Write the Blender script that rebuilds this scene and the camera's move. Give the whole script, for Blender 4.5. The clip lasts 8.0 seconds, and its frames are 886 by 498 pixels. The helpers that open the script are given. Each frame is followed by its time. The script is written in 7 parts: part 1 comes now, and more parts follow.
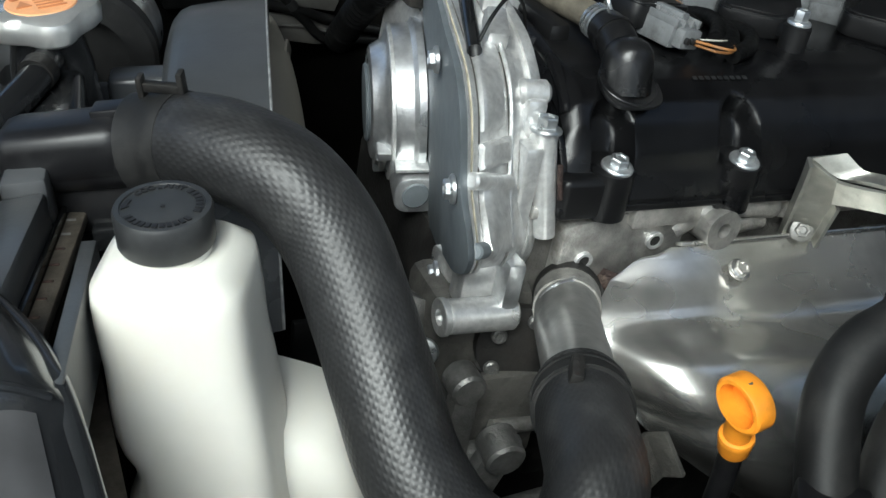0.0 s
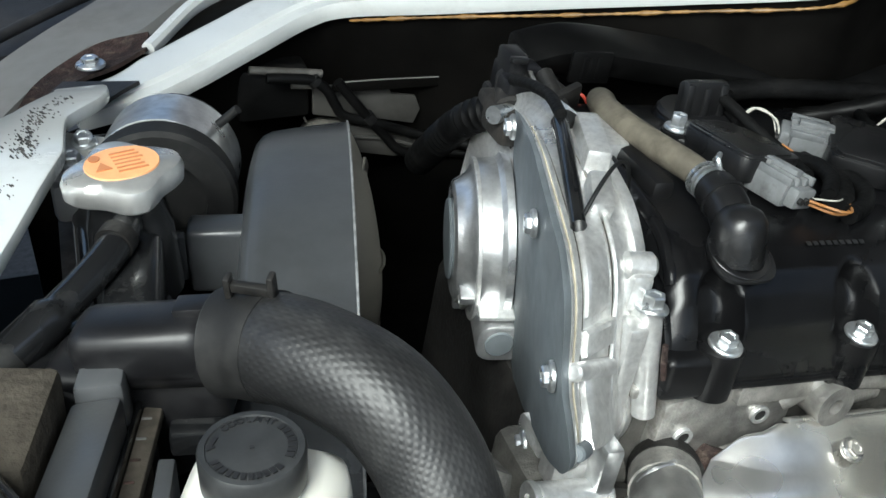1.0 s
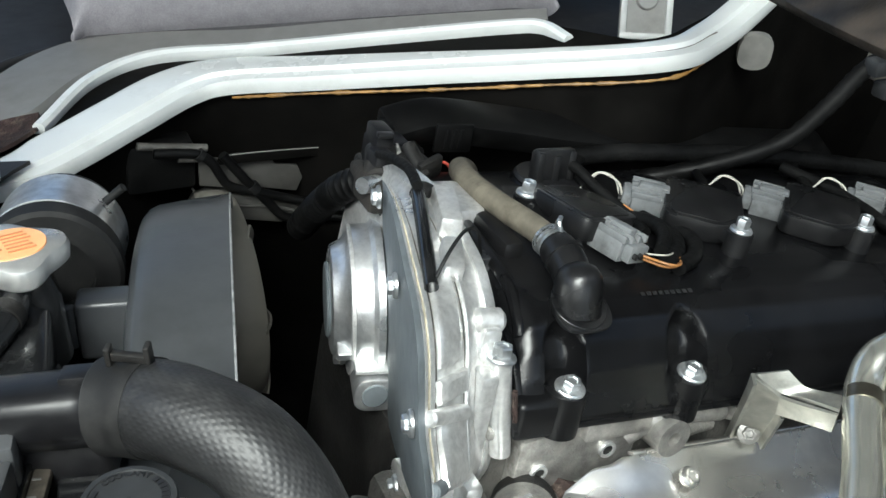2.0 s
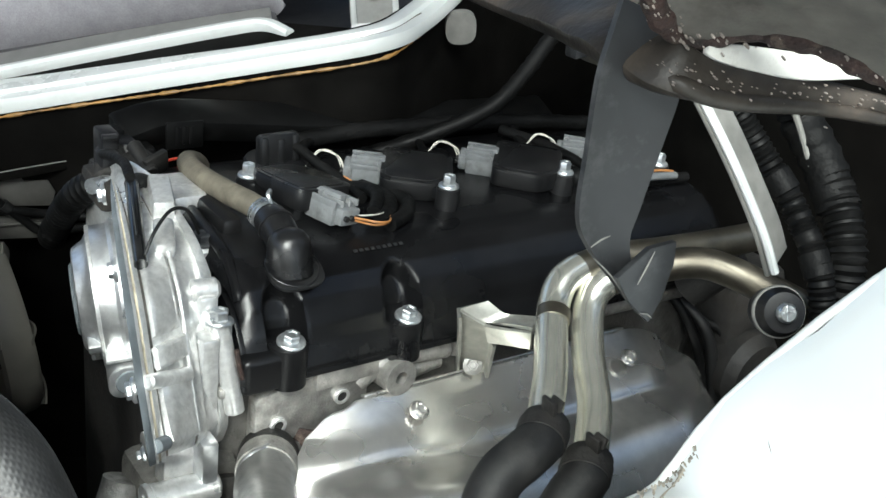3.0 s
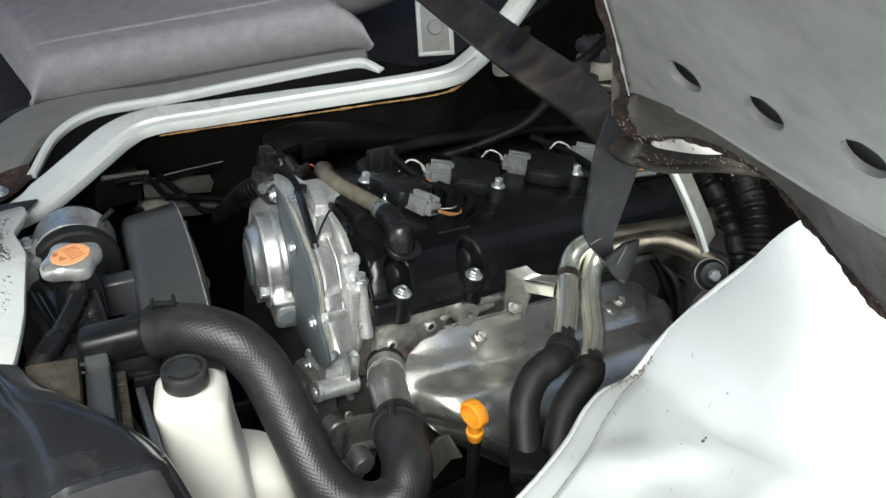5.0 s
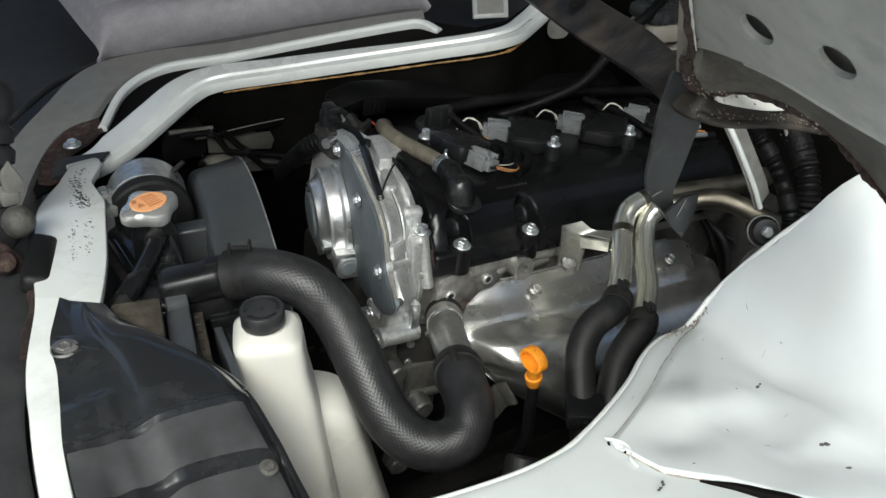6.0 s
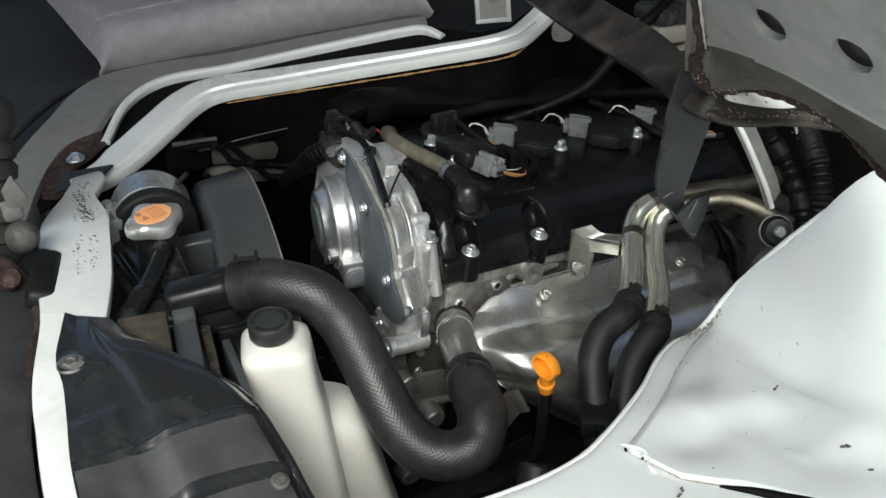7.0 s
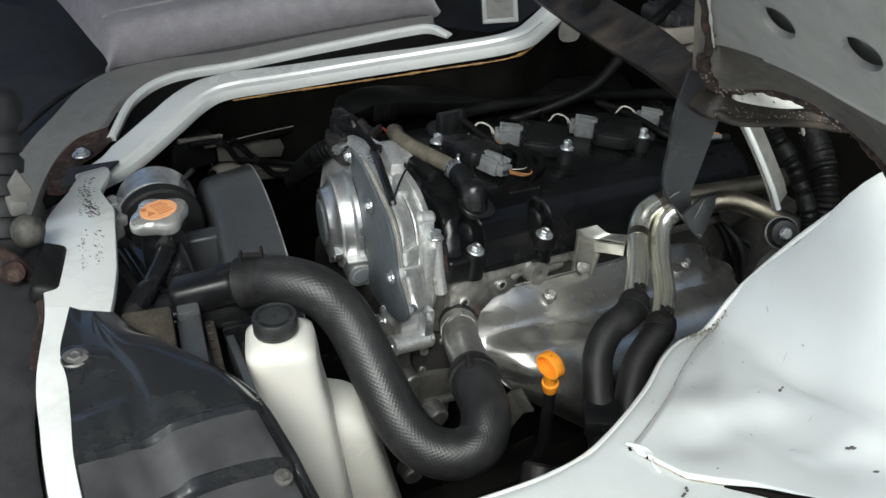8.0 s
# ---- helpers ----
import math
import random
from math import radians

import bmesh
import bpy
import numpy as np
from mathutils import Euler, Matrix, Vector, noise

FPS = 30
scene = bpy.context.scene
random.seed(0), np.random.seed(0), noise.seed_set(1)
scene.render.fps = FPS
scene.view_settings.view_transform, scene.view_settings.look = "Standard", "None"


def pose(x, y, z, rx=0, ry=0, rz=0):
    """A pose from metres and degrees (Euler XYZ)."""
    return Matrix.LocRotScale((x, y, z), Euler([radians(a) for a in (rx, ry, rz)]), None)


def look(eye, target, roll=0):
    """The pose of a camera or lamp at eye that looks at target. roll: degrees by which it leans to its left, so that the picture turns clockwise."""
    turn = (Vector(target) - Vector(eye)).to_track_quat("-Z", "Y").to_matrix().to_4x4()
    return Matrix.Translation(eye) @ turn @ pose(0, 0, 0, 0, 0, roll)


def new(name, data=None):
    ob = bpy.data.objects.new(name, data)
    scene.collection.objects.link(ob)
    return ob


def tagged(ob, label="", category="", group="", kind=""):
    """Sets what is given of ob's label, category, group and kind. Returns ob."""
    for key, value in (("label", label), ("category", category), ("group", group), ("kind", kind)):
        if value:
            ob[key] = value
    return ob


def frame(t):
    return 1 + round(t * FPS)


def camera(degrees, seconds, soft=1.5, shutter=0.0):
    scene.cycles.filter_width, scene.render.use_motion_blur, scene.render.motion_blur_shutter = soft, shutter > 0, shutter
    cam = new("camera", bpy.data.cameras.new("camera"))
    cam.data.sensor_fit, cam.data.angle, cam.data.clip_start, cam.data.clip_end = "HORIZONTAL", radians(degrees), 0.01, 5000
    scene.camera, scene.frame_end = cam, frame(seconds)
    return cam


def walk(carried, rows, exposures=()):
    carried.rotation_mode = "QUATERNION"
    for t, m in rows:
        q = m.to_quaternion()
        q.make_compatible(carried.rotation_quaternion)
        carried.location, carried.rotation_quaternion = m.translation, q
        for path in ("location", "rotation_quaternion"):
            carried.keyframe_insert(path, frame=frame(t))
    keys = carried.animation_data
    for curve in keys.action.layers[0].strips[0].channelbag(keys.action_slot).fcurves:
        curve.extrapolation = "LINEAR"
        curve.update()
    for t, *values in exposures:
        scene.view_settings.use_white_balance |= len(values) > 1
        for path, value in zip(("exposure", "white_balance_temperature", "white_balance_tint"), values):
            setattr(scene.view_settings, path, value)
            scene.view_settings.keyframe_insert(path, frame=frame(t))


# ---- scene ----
cam = camera(46.0, 8.0, soft=1.5)
PATH = [
    (0.0, (0.0002, 0.0000, 1.1501), (0.1979, 0.4528, 0.8097), 2.31),
    (0.3, (-0.0040, 0.0190, 1.1660), (0.1784, 0.4714, 0.8165), 2.90),
    (0.5, (-0.0080, 0.0397, 1.1677), (0.1863, 0.4948, 0.8284), 3.39),
    (0.6, (-0.0080, 0.0490, 1.1750), (0.1887, 0.5207, 0.8336), 2.90),
    (0.8, (0.0010, 0.0670, 1.1830), (0.1795, 0.5317, 0.8476), 2.90),
    (1.0, (0.0024, 0.0806, 1.1921), (0.1783, 0.5520, 0.8652), 2.47),
    (1.2, (-0.0010, 0.0957, 1.2056), (0.1744, 0.5697, 0.8824), 2.92),
    (2.3, (0.0249, -0.0047, 1.2352), (0.2737, 0.4546, 0.9399), 2.72),
    (2.5, (0.0394, -0.0205, 1.2371), (0.3000, 0.4311, 0.9401), 2.20),
    (3.0, (0.0579, -0.0831, 1.2381), (0.3571, 0.3477, 0.9468), 0.38),
    (3.3, (0.0190, -0.1120, 1.2480), (0.3325, 0.3062, 0.9531), -1.20),
    (3.5, (-0.0122, -0.1626, 1.2779), (0.3063, 0.2585, 0.9929), -1.23),
    (3.8, (-0.0510, -0.2310, 1.3290), (0.2496, 0.2061, 1.0491), -1.90),
    (4.0, (-0.0721, -0.2650, 1.3837), (0.2342, 0.1536, 1.0822), -0.06),
    (4.2, (-0.1212, -0.2884, 1.4374), (0.1753, 0.1263, 1.1211), 0.51),
    (5.3, (-0.1742, -0.3260, 1.4771), (0.0996, 0.0925, 1.1455), -0.72),
    (5.5, (-0.1916, -0.3332, 1.4755), (0.0745, 0.0824, 1.1342), -1.00),
    (6.0, (-0.2131, -0.3346, 1.4799), (0.0514, 0.0849, 1.1422), -0.19),
    (6.5, (-0.2107, -0.3274, 1.4701), (0.0474, 0.0968, 1.1333), -1.21),
    (7.0, (-0.2107, -0.3249, 1.4717), (0.0527, 0.0985, 1.1380), -1.57),
    (7.5, (-0.2119, -0.3241, 1.4734), (0.0515, 0.1016, 1.1427), -1.32),
    (8.0, (-0.2128, -0.3247, 1.4675), (0.0494, 0.1004, 1.1350), -1.15),
]
walk(cam, [(t, look(eye, at, lean)) for t, eye, at, lean in PATH], [(0.0, 1.10, 5750, -2), (0.5, 1.17, 5800, -2), (1.1, 1.52, 5800, -2), (2.5, 1.61, 5850, -2), (3.0, 1.63, 5850, -2), (3.5, 1.46, 5850, -2), (4.2, 1.70, 5900, -2), (5.4, 0.85, 6050, 1), (6.5, 0.72, 6050, 1), (7.3, 0.73, 6050, 1), (8.0, 0.77, 5950, 1)])

# ---- light ----
world = bpy.data.worlds.new("sky")
scene.world = world
world.use_nodes = True
wn = world.node_tree
sky = wn.nodes.new("ShaderNodeTexSky")
sky.sky_type = "NISHITA"
sky.sun_disc = False
sky.dust_density, sky.ozone_density, sky.air_density = 6.0, 0.3, 0.8
SUN_ELEV, SUN_ROT = 50.0, 220.0
sky.sun_elevation, sky.sun_rotation = radians(SUN_ELEV), radians(SUN_ROT)
wn.links.new(sky.outputs[0], wn.nodes["Background"].inputs[0])
wn.nodes["Background"].inputs[1].default_value = 0.10
sun = bpy.data.lights.new("sun", "SUN")
sun.energy, sun.angle, sun.color = 2.0, radians(36), (1.0, 0.98, 0.94)
sun_ob = new("sun", sun)
ce, se = math.cos(radians(SUN_ELEV)), math.sin(radians(SUN_ELEV))
sun_dir = Vector((math.sin(radians(SUN_ROT)) * ce, math.cos(radians(SUN_ROT)) * ce, se))
sun_ob.matrix_world = look(sun_dir * 20, (0, 0, 0))


# ---- materials ----
def mat(name, color, rough=0.5, metal=0.0, var=0.15, scale=60.0, bump=0.0, bump_scale=400.0, dirt=None, dirt_amt=0.0,
        dirt_scale=14.0, rough_var=0.12, coat=0.0, spec=0.5, sub=0.0, stretch=(1, 1, 1)):
    """Principled surface with grain, broad stains and fine relief in object space."""
    m = bpy.data.materials.new(name)
    m.use_nodes = True
    nt = m.node_tree
    N, K = nt.nodes, nt.links
    b = N["Principled BSDF"]
    tc = N.new("ShaderNodeTexCoord")
    mp = N.new("ShaderNodeMapping")
    mp.inputs["Scale"].default_value = stretch
    K.new(tc.outputs["Object"], mp.inputs[0])

    def nz(sc, detail=4.0, ro=0.55):
        n = N.new("ShaderNodeTexNoise")
        n.inputs["Scale"].default_value, n.inputs["Detail"].default_value, n.inputs["Roughness"].default_value = sc, detail, ro
        K.new(mp.outputs[0], n.inputs["Vector"])
        return n

    def ramp(src, lo, hi):
        r = N.new("ShaderNodeMapRange")
        r.inputs[1].default_value, r.inputs[2].default_value = 0.3, 0.7
        r.inputs[3].default_value, r.inputs[4].default_value = lo, hi
        K.new(src, r.inputs[0])
        return r.outputs[0]

    fine, broad = nz(scale), nz(scale * 0.12, 3.0)
    hsv = N.new("ShaderNodeHueSaturation")
    hsv.inputs["Color"].default_value = (*color, 1)
    mul = N.new("ShaderNodeMath")
    mul.operation = "MULTIPLY"
    K.new(ramp(fine.outputs[0], 1 - var, 1 + var), mul.inputs[0])
    K.new(ramp(broad.outputs[0], 1 - var, 1 + var), mul.inputs[1])
    K.new(mul.outputs[0], hsv.inputs["Value"])
    col = hsv.outputs[0]
    rsrc = ramp(broad.outputs[0], max(0.03, rough - rough_var), min(1, rough + rough_var))
    if dirt:
        dn = nz(dirt_scale, 8.0, 0.7)
        f = N.new("ShaderNodeMapRange")
        f.inputs[1].default_value, f.inputs[2].default_value = 0.52, 0.72
        f.inputs[3].default_value, f.inputs[4].default_value = 0.0, dirt_amt
        K.new(dn.outputs[0], f.inputs[0])
        mx = N.new("ShaderNodeMix")
        mx.data_type = "RGBA"
        K.new(f.outputs[0], mx.inputs[0])
        K.new(col, mx.inputs[6])
        mx.inputs[7].default_value = (*dirt, 1)
        col = mx.outputs[2]
        ad = N.new("ShaderNodeMath")
        ad.operation = "MULTIPLY_ADD"
        K.new(f.outputs[0], ad.inputs[0])
        ad.inputs[1].default_value = 0.4
        K.new(rsrc, ad.inputs[2])
        rsrc = ad.outputs[0]
        if metal > 0.5:
            mm = N.new("ShaderNodeMath")
            mm.operation = "MULTIPLY_ADD"
            K.new(f.outputs[0], mm.inputs[0])
            mm.inputs[1].default_value, mm.inputs[2].default_value = -0.6, metal
            K.new(mm.outputs[0], b.inputs["Metallic"])
    K.new(col, b.inputs["Base Color"])
    K.new(rsrc, b.inputs["Roughness"])
    if not (dirt and metal > 0.5):
        b.inputs["Metallic"].default_value = metal
    b.inputs["Specular IOR Level"].default_value = spec
    b.inputs["Coat Weight"].default_value = coat
    b.inputs["Coat Roughness"].default_value = 0.08
    if sub:
        b.inputs["Subsurface Weight"].default_value = sub
        b.inputs["Subsurface Radius"].default_value = (0.02, 0.018, 0.014)
    if bump:
        bn = nz(bump_scale, 3.0)
        bp = N.new("ShaderNodeBump")
        bp.inputs["Strength"].default_value, bp.inputs["Distance"].default_value = bump, 0.0015
        K.new(bn.outputs[0], bp.inputs["Height"])
        K.new(bp.outputs[0], b.inputs["Normal"])
    return m


def braided(name, color, rough, size=0.0030, depth=0.16):
    """Rubber with a woven relief that follows the hose (UV: metres round and along)."""
    m = mat(name, color, rough, var=0.25, scale=90, dirt=(0.06, 0.058, 0.054), dirt_amt=0.3, dirt_scale=45)
    nt = m.node_tree
    N, K = nt.nodes, nt.links
    uv = N.new("ShaderNodeUVMap")
    waves = []
    for turn in (38, -38):
        mp = N.new("ShaderNodeMapping")
        mp.inputs["Rotation"].default_value = (0, 0, radians(turn))
        mp.inputs["Scale"].default_value = (1 / size, 1 / size, 1)
        K.new(uv.outputs[0], mp.inputs[0])
        w = N.new("ShaderNodeTexWave")
        w.inputs["Scale"].default_value, w.inputs["Distortion"].default_value = 0.31, 0.6
        w.inputs["Detail Scale"].default_value = 0.4
        K.new(mp.outputs[0], w.inputs[0])
        waves.append(w)
    mx = N.new("ShaderNodeMath")
    mx.operation = "MULTIPLY"
    K.new(waves[0].outputs["Fac"], mx.inputs[0])
    K.new(waves[1].outputs["Fac"], mx.inputs[1])
    bp = N.new("ShaderNodeBump")
    bp.inputs["Strength"].default_value, bp.inputs["Distance"].default_value = depth, 0.0012
    K.new(mx.outputs[0], bp.inputs["Height"])
    K.new(bp.outputs[0], N["Principled BSDF"].inputs["Normal"])
    return m


M = {}
M["plastic"] = mat("black_plastic", (0.008, 0.008, 0.009), 0.40, var=0.3, bump=0.08, bump_scale=900, spec=0.35, dirt=(0.06, 0.056, 0.052), dirt_amt=0.25, dirt_scale=22)
M["cover"] = mat("valve_cover_plastic", (0.0055, 0.0055, 0.006), 0.27, var=0.3, bump=0.10, bump_scale=1200, spec=0.37, dirt=(0.022, 0.021, 0.020), dirt_amt=0.22, dirt_scale=18)
M["rimline"] = mat("pale_rim_plastic", (0.25, 0.25, 0.25), 0.5, var=0.4, scale=120)
M["shroud"] = mat("shroud_plastic", (0.054, 0.057, 0.061), 0.34, var=0.12, bump=0.05, dirt=(0.11, 0.108, 0.105), dirt_amt=0.25, dirt_scale=9)
M["gloss"] = mat("gloss_black_plastic", (0.008, 0.0083, 0.009), 0.20, var=0.3, bump=0.07, bump_scale=45, rough_var=0.12, dirt=(0.10, 0.098, 0.094), dirt_amt=0.22, dirt_scale=40, coat=0.35)
M["rubber"] = mat("rubber", (0.010, 0.010, 0.010), 0.55, var=0.3, bump=0.1, spec=0.35, dirt=(0.06, 0.057, 0.053), dirt_amt=0.3, dirt_scale=30)
M["braid"] = braided("braided_rubber", (0.018, 0.018, 0.0185), 0.44, depth=0.14)
M["cast"] = mat("cast_aluminium", (0.74, 0.74, 0.73), 0.37, 0.72, var=0.14, scale=220, bump=0.13, bump_scale=700, dirt=(0.22, 0.20, 0.175), dirt_amt=0.4, dirt_scale=70)
M["seal"] = mat("cream_sealant", (0.52, 0.47, 0.36), 0.7, var=0.3, scale=120, bump=0.3, bump_scale=300, dirt=(0.16, 0.13, 0.1), dirt_amt=0.6, dirt_scale=60)
M["plate"] = mat("sealed_plate", (0.17, 0.19, 0.205), 0.52, 0.20, var=0.14, scale=80, bump=0.12, bump_scale=600, dirt=(0.3, 0.3, 0.29), dirt_amt=0.3)
M["bright"] = mat("polished_aluminium", (0.70, 0.71, 0.72), 0.33, 0.90, var=0.16, scale=120, bump=0.16, bump_scale=400, dirt=(0.28, 0.27, 0.25), dirt_amt=0.4, dirt_scale=40)
M["dull"] = mat("oxidised_aluminium", (0.26, 0.255, 0.245), 0.46, 0.7, var=0.25, scale=120, bump=0.4, bump_scale=500, dirt=(0.05, 0.043, 0.036), dirt_amt=0.75, dirt_scale=35)
M["head"] = mat("dirty_cast_head", (0.38, 0.37, 0.35), 0.42, 0.75, var=0.3, scale=90, bump=0.4, bump_scale=600, dirt=(0.085, 0.07, 0.055), dirt_amt=0.7, dirt_scale=30)
M["grime"] = mat("grimy_casting", (0.12, 0.115, 0.105), 0.65, 0.4, var=0.3, scale=120, bump=0.6, bump_scale=400, dirt=(0.03, 0.025, 0.02), dirt_amt=0.7, dirt_scale=30)
M["neck"] = mat("neck_plastic", (0.008, 0.008, 0.009), 0.36, var=0.3, bump=0.05, bump_scale=300, rough_var=0.08, spec=0.4, dirt=(0.05, 0.048, 0.045), dirt_amt=0.2, dirt_scale=30)
M["shield"] = mat("pressed_steel", (0.78, 0.765, 0.73), 0.26, 0.92, var=0.14, scale=40, bump=0.05, bump_scale=60, rough_var=0.08, dirt=(0.40, 0.36, 0.31), dirt_amt=0.08, dirt_scale=16)
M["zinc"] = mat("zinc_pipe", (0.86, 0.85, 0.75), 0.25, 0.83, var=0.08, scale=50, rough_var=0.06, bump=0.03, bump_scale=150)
# Tarnished zinc, its colour darkened further for the shade under the lid.
M["zinc_old_shaded"] = mat("tarnished_shaded_zinc_pipe", (0.21, 0.19, 0.15), 0.38, 0.9, var=0.25, scale=60, rough_var=0.08, bump=0.05, bump_scale=150, dirt=(0.08, 0.065, 0.045), dirt_amt=0.5, dirt_scale=30)
M["bolt"] = mat("zinc_bolt", (0.66, 0.68, 0.69), 0.34, 0.88, var=0.14, scale=300, dirt=(0.25, 0.24, 0.22), dirt_amt=0.35, dirt_scale=120)
M["iron"] = mat("dark_iron", (0.019, 0.018, 0.017), 0.6, 0.3, var=0.35, scale=120, bump=0.4, bump_scale=300, dirt=(0.05, 0.042, 0.034), dirt_amt=0.5)
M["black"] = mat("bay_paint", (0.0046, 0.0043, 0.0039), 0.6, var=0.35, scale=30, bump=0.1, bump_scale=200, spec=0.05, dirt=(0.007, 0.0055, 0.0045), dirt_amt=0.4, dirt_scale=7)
M["primer"] = mat("overspray_paint", (0.2, 0.195, 0.18), 0.6, var=0.2, scale=60)
M["white"] = mat("white_body_paint", (0.78, 0.8, 0.78), 0.22, var=0.03, scale=20, coat=0.5, dirt=(0.42, 0.41, 0.38), dirt_amt=0.35, dirt_scale=16)
M["panel"] = mat("white_dented_paint", (0.71, 0.738, 0.735), 0.2, var=0.03, scale=14, coat=0.6, dirt=(0.6, 0.6, 0.58), dirt_amt=0.3, dirt_scale=9)
M["lid"] = mat("grey_lid_paint", (0.38, 0.38, 0.36), 0.45, var=0.10, scale=40, dirt=(0.2, 0.185, 0.165), dirt_amt=0.45, dirt_scale=16)
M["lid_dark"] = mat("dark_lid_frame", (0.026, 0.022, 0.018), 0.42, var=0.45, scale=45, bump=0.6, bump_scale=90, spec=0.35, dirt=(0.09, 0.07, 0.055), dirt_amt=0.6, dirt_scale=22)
M["rust"] = mat("rusty_seam", (0.030, 0.016, 0.013), 0.85, var=0.6, scale=160, bump=1.0, bump_scale=420, dirt=(0.16, 0.125, 0.10), dirt_amt=0.7, dirt_scale=110)
M["outlet"] = mat("smooth_aluminium", (0.42, 0.42, 0.41), 0.33, 0.85, var=0.16, scale=70, bump=0.08, bump_scale=300, dirt=(0.12, 0.11, 0.10), dirt_amt=0.4, dirt_scale=30)
M["hook"] = mat("hook_paint", (0.023, 0.024, 0.026), 0.5, var=0.14, scale=40, dirt=(0.2, 0.2, 0.2), dirt_amt=0.3, dirt_scale=30)
M["orange"] = mat("orange_plastic", (0.85, 0.3, 0.02), 0.4, var=0.08, scale=90, dirt=(0.2, 0.1, 0.02), dirt_amt=0.3, dirt_scale=60)
M["label"] = mat("orange_label", (0.85, 0.42, 0.19), 0.35, var=0.06, scale=200)
M["ink"] = mat("label_ink", (0.55, 0.22, 0.09), 0.5, var=0.1)
M["bottle"] = mat("milky_plastic", (0.64, 0.63, 0.58), 0.35, var=0.04, scale=30, sub=0.25, dirt=(0.52, 0.46, 0.34), dirt_amt=0.25, dirt_scale=15)
M["cap"] = mat("cap_plastic", (0.024, 0.025, 0.026), 0.42, var=0.2, scale=100, dirt=(0.09, 0.09, 0.09), dirt_amt=0.25, dirt_scale=40)
M["zinc_sheet"] = mat("zinc_sheet", (0.46, 0.46, 0.42), 0.44, 0.88, var=0.16, scale=90, bump=0.15, bump_scale=300, dirt=(0.2, 0.18, 0.15), dirt_amt=0.4, dirt_scale=50)
M["mark"] = mat("cast_mark", (0.016, 0.016, 0.0165), 0.5, var=0.2)
M["relay"] = mat("dusty_ivory_plastic", (0.22, 0.205, 0.175), 0.6, var=0.15, scale=60, dirt=(0.1, 0.085, 0.07), dirt_amt=0.5, dirt_scale=30)
M["flake_strip"] = mat("bare_sheet", (0.60, 0.59, 0.55), 0.5, var=0.15, scale=60, dirt=(0.15, 0.12, 0.1), dirt_amt=0.5, dirt_scale=60)
M["cap_steel"] = mat("cap_steel", (0.80, 0.80, 0.78), 0.32, 0.80, var=0.08, scale=80, bump=0.06, bump_scale=200, dirt=(0.45, 0.43, 0.4), dirt_amt=0.25, dirt_scale=60)
M["dark_line"] = mat("dark_line", (0.16, 0.145, 0.125), 0.8, var=0.5, scale=80)
M["emboss"] = mat("embossed_plastic", (0.012, 0.012, 0.013), 0.5, var=0.2)
M["conn"] = mat("connector_grey", (0.16, 0.166, 0.170), 0.40, var=0.16, scale=150, dirt=(0.06, 0.056, 0.05), dirt_amt=0.6, dirt_scale=90)
M["coil"] = mat("coil_plastic", (0.009, 0.009, 0.0095), 0.32, var=0.3, bump=0.2, bump_scale=1100, spec=0.34, dirt=(0.05, 0.046, 0.042), dirt_amt=0.28, dirt_scale=40)
M["breather"] = mat("weathered_hose", (0.105, 0.093, 0.07), 0.7, var=0.3, scale=90, bump=0.2, dirt=(0.05, 0.042, 0.03), dirt_amt=0.5, dirt_scale=40)
M["wire_o"] = mat("orange_wire", (0.42, 0.19, 0.06), 0.4, dirt=(0.15, 0.12, 0.1), dirt_amt=0.5, dirt_scale=120)
M["wire_w"] = mat("white_wire", (0.5, 0.48, 0.42), 0.4, dirt=(0.2, 0.18, 0.15), dirt_amt=0.5, dirt_scale=120)
M["wire_r"] = mat("red_wire", (0.4, 0.05, 0.03), 0.4)
M["tape"] = mat("wrap_tape", (0.004, 0.004, 0.004), 0.6, var=0.4, bump=0.6, bump_scale=220, spec=0.16, dirt=(0.03, 0.028, 0.026), dirt_amt=0.3)
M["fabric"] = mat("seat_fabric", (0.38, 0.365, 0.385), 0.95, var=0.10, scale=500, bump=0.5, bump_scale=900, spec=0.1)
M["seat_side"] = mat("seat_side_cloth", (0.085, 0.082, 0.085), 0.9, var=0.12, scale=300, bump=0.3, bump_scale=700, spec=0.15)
M["vinyl"] = mat("grey_trim", (0.20, 0.196, 0.188), 0.5, var=0.08, scale=60, bump=0.15, bump_scale=700, dirt=(0.14, 0.13, 0.12), dirt_amt=0.3)
M["dark_trim"] = mat("dark_trim", (0.03, 0.03, 0.032), 0.6, var=0.25, scale=60, bump=0.25, bump_scale=600, dirt=(0.09, 0.085, 0.08), dirt_amt=0.35)
M["foam"] = mat("dirty_foam", (0.075, 0.066, 0.053), 0.95, var=0.3, scale=90, bump=0.7, bump_scale=260, spec=0.1)
M["fin"] = mat("radiator_core", (0.085, 0.074, 0.060), 0.6, 0.4, var=0.35, scale=120, bump=0.3)
M["wax"] = mat("amber_sealant", (0.24, 0.13, 0.035), 0.35, var=0.5, scale=60, dirt=(0.05, 0.03, 0.015), dirt_amt=0.5, dirt_scale=50)
M["scuff"] = mat("scuff_black", (0.09, 0.085, 0.078), 0.8, var=0.6, scale=300)
M["fan"] = mat("fan_plastic", (0.19, 0.18, 0.155), 0.55, var=0.1, scale=40, dirt=(0.11, 0.1, 0.085), dirt_amt=0.5, dirt_scale=10)
M["asphalt"] = mat("asphalt", (0.05, 0.05, 0.05), 0.9, var=0.3, scale=80, bump=0.6, bump_scale=120)
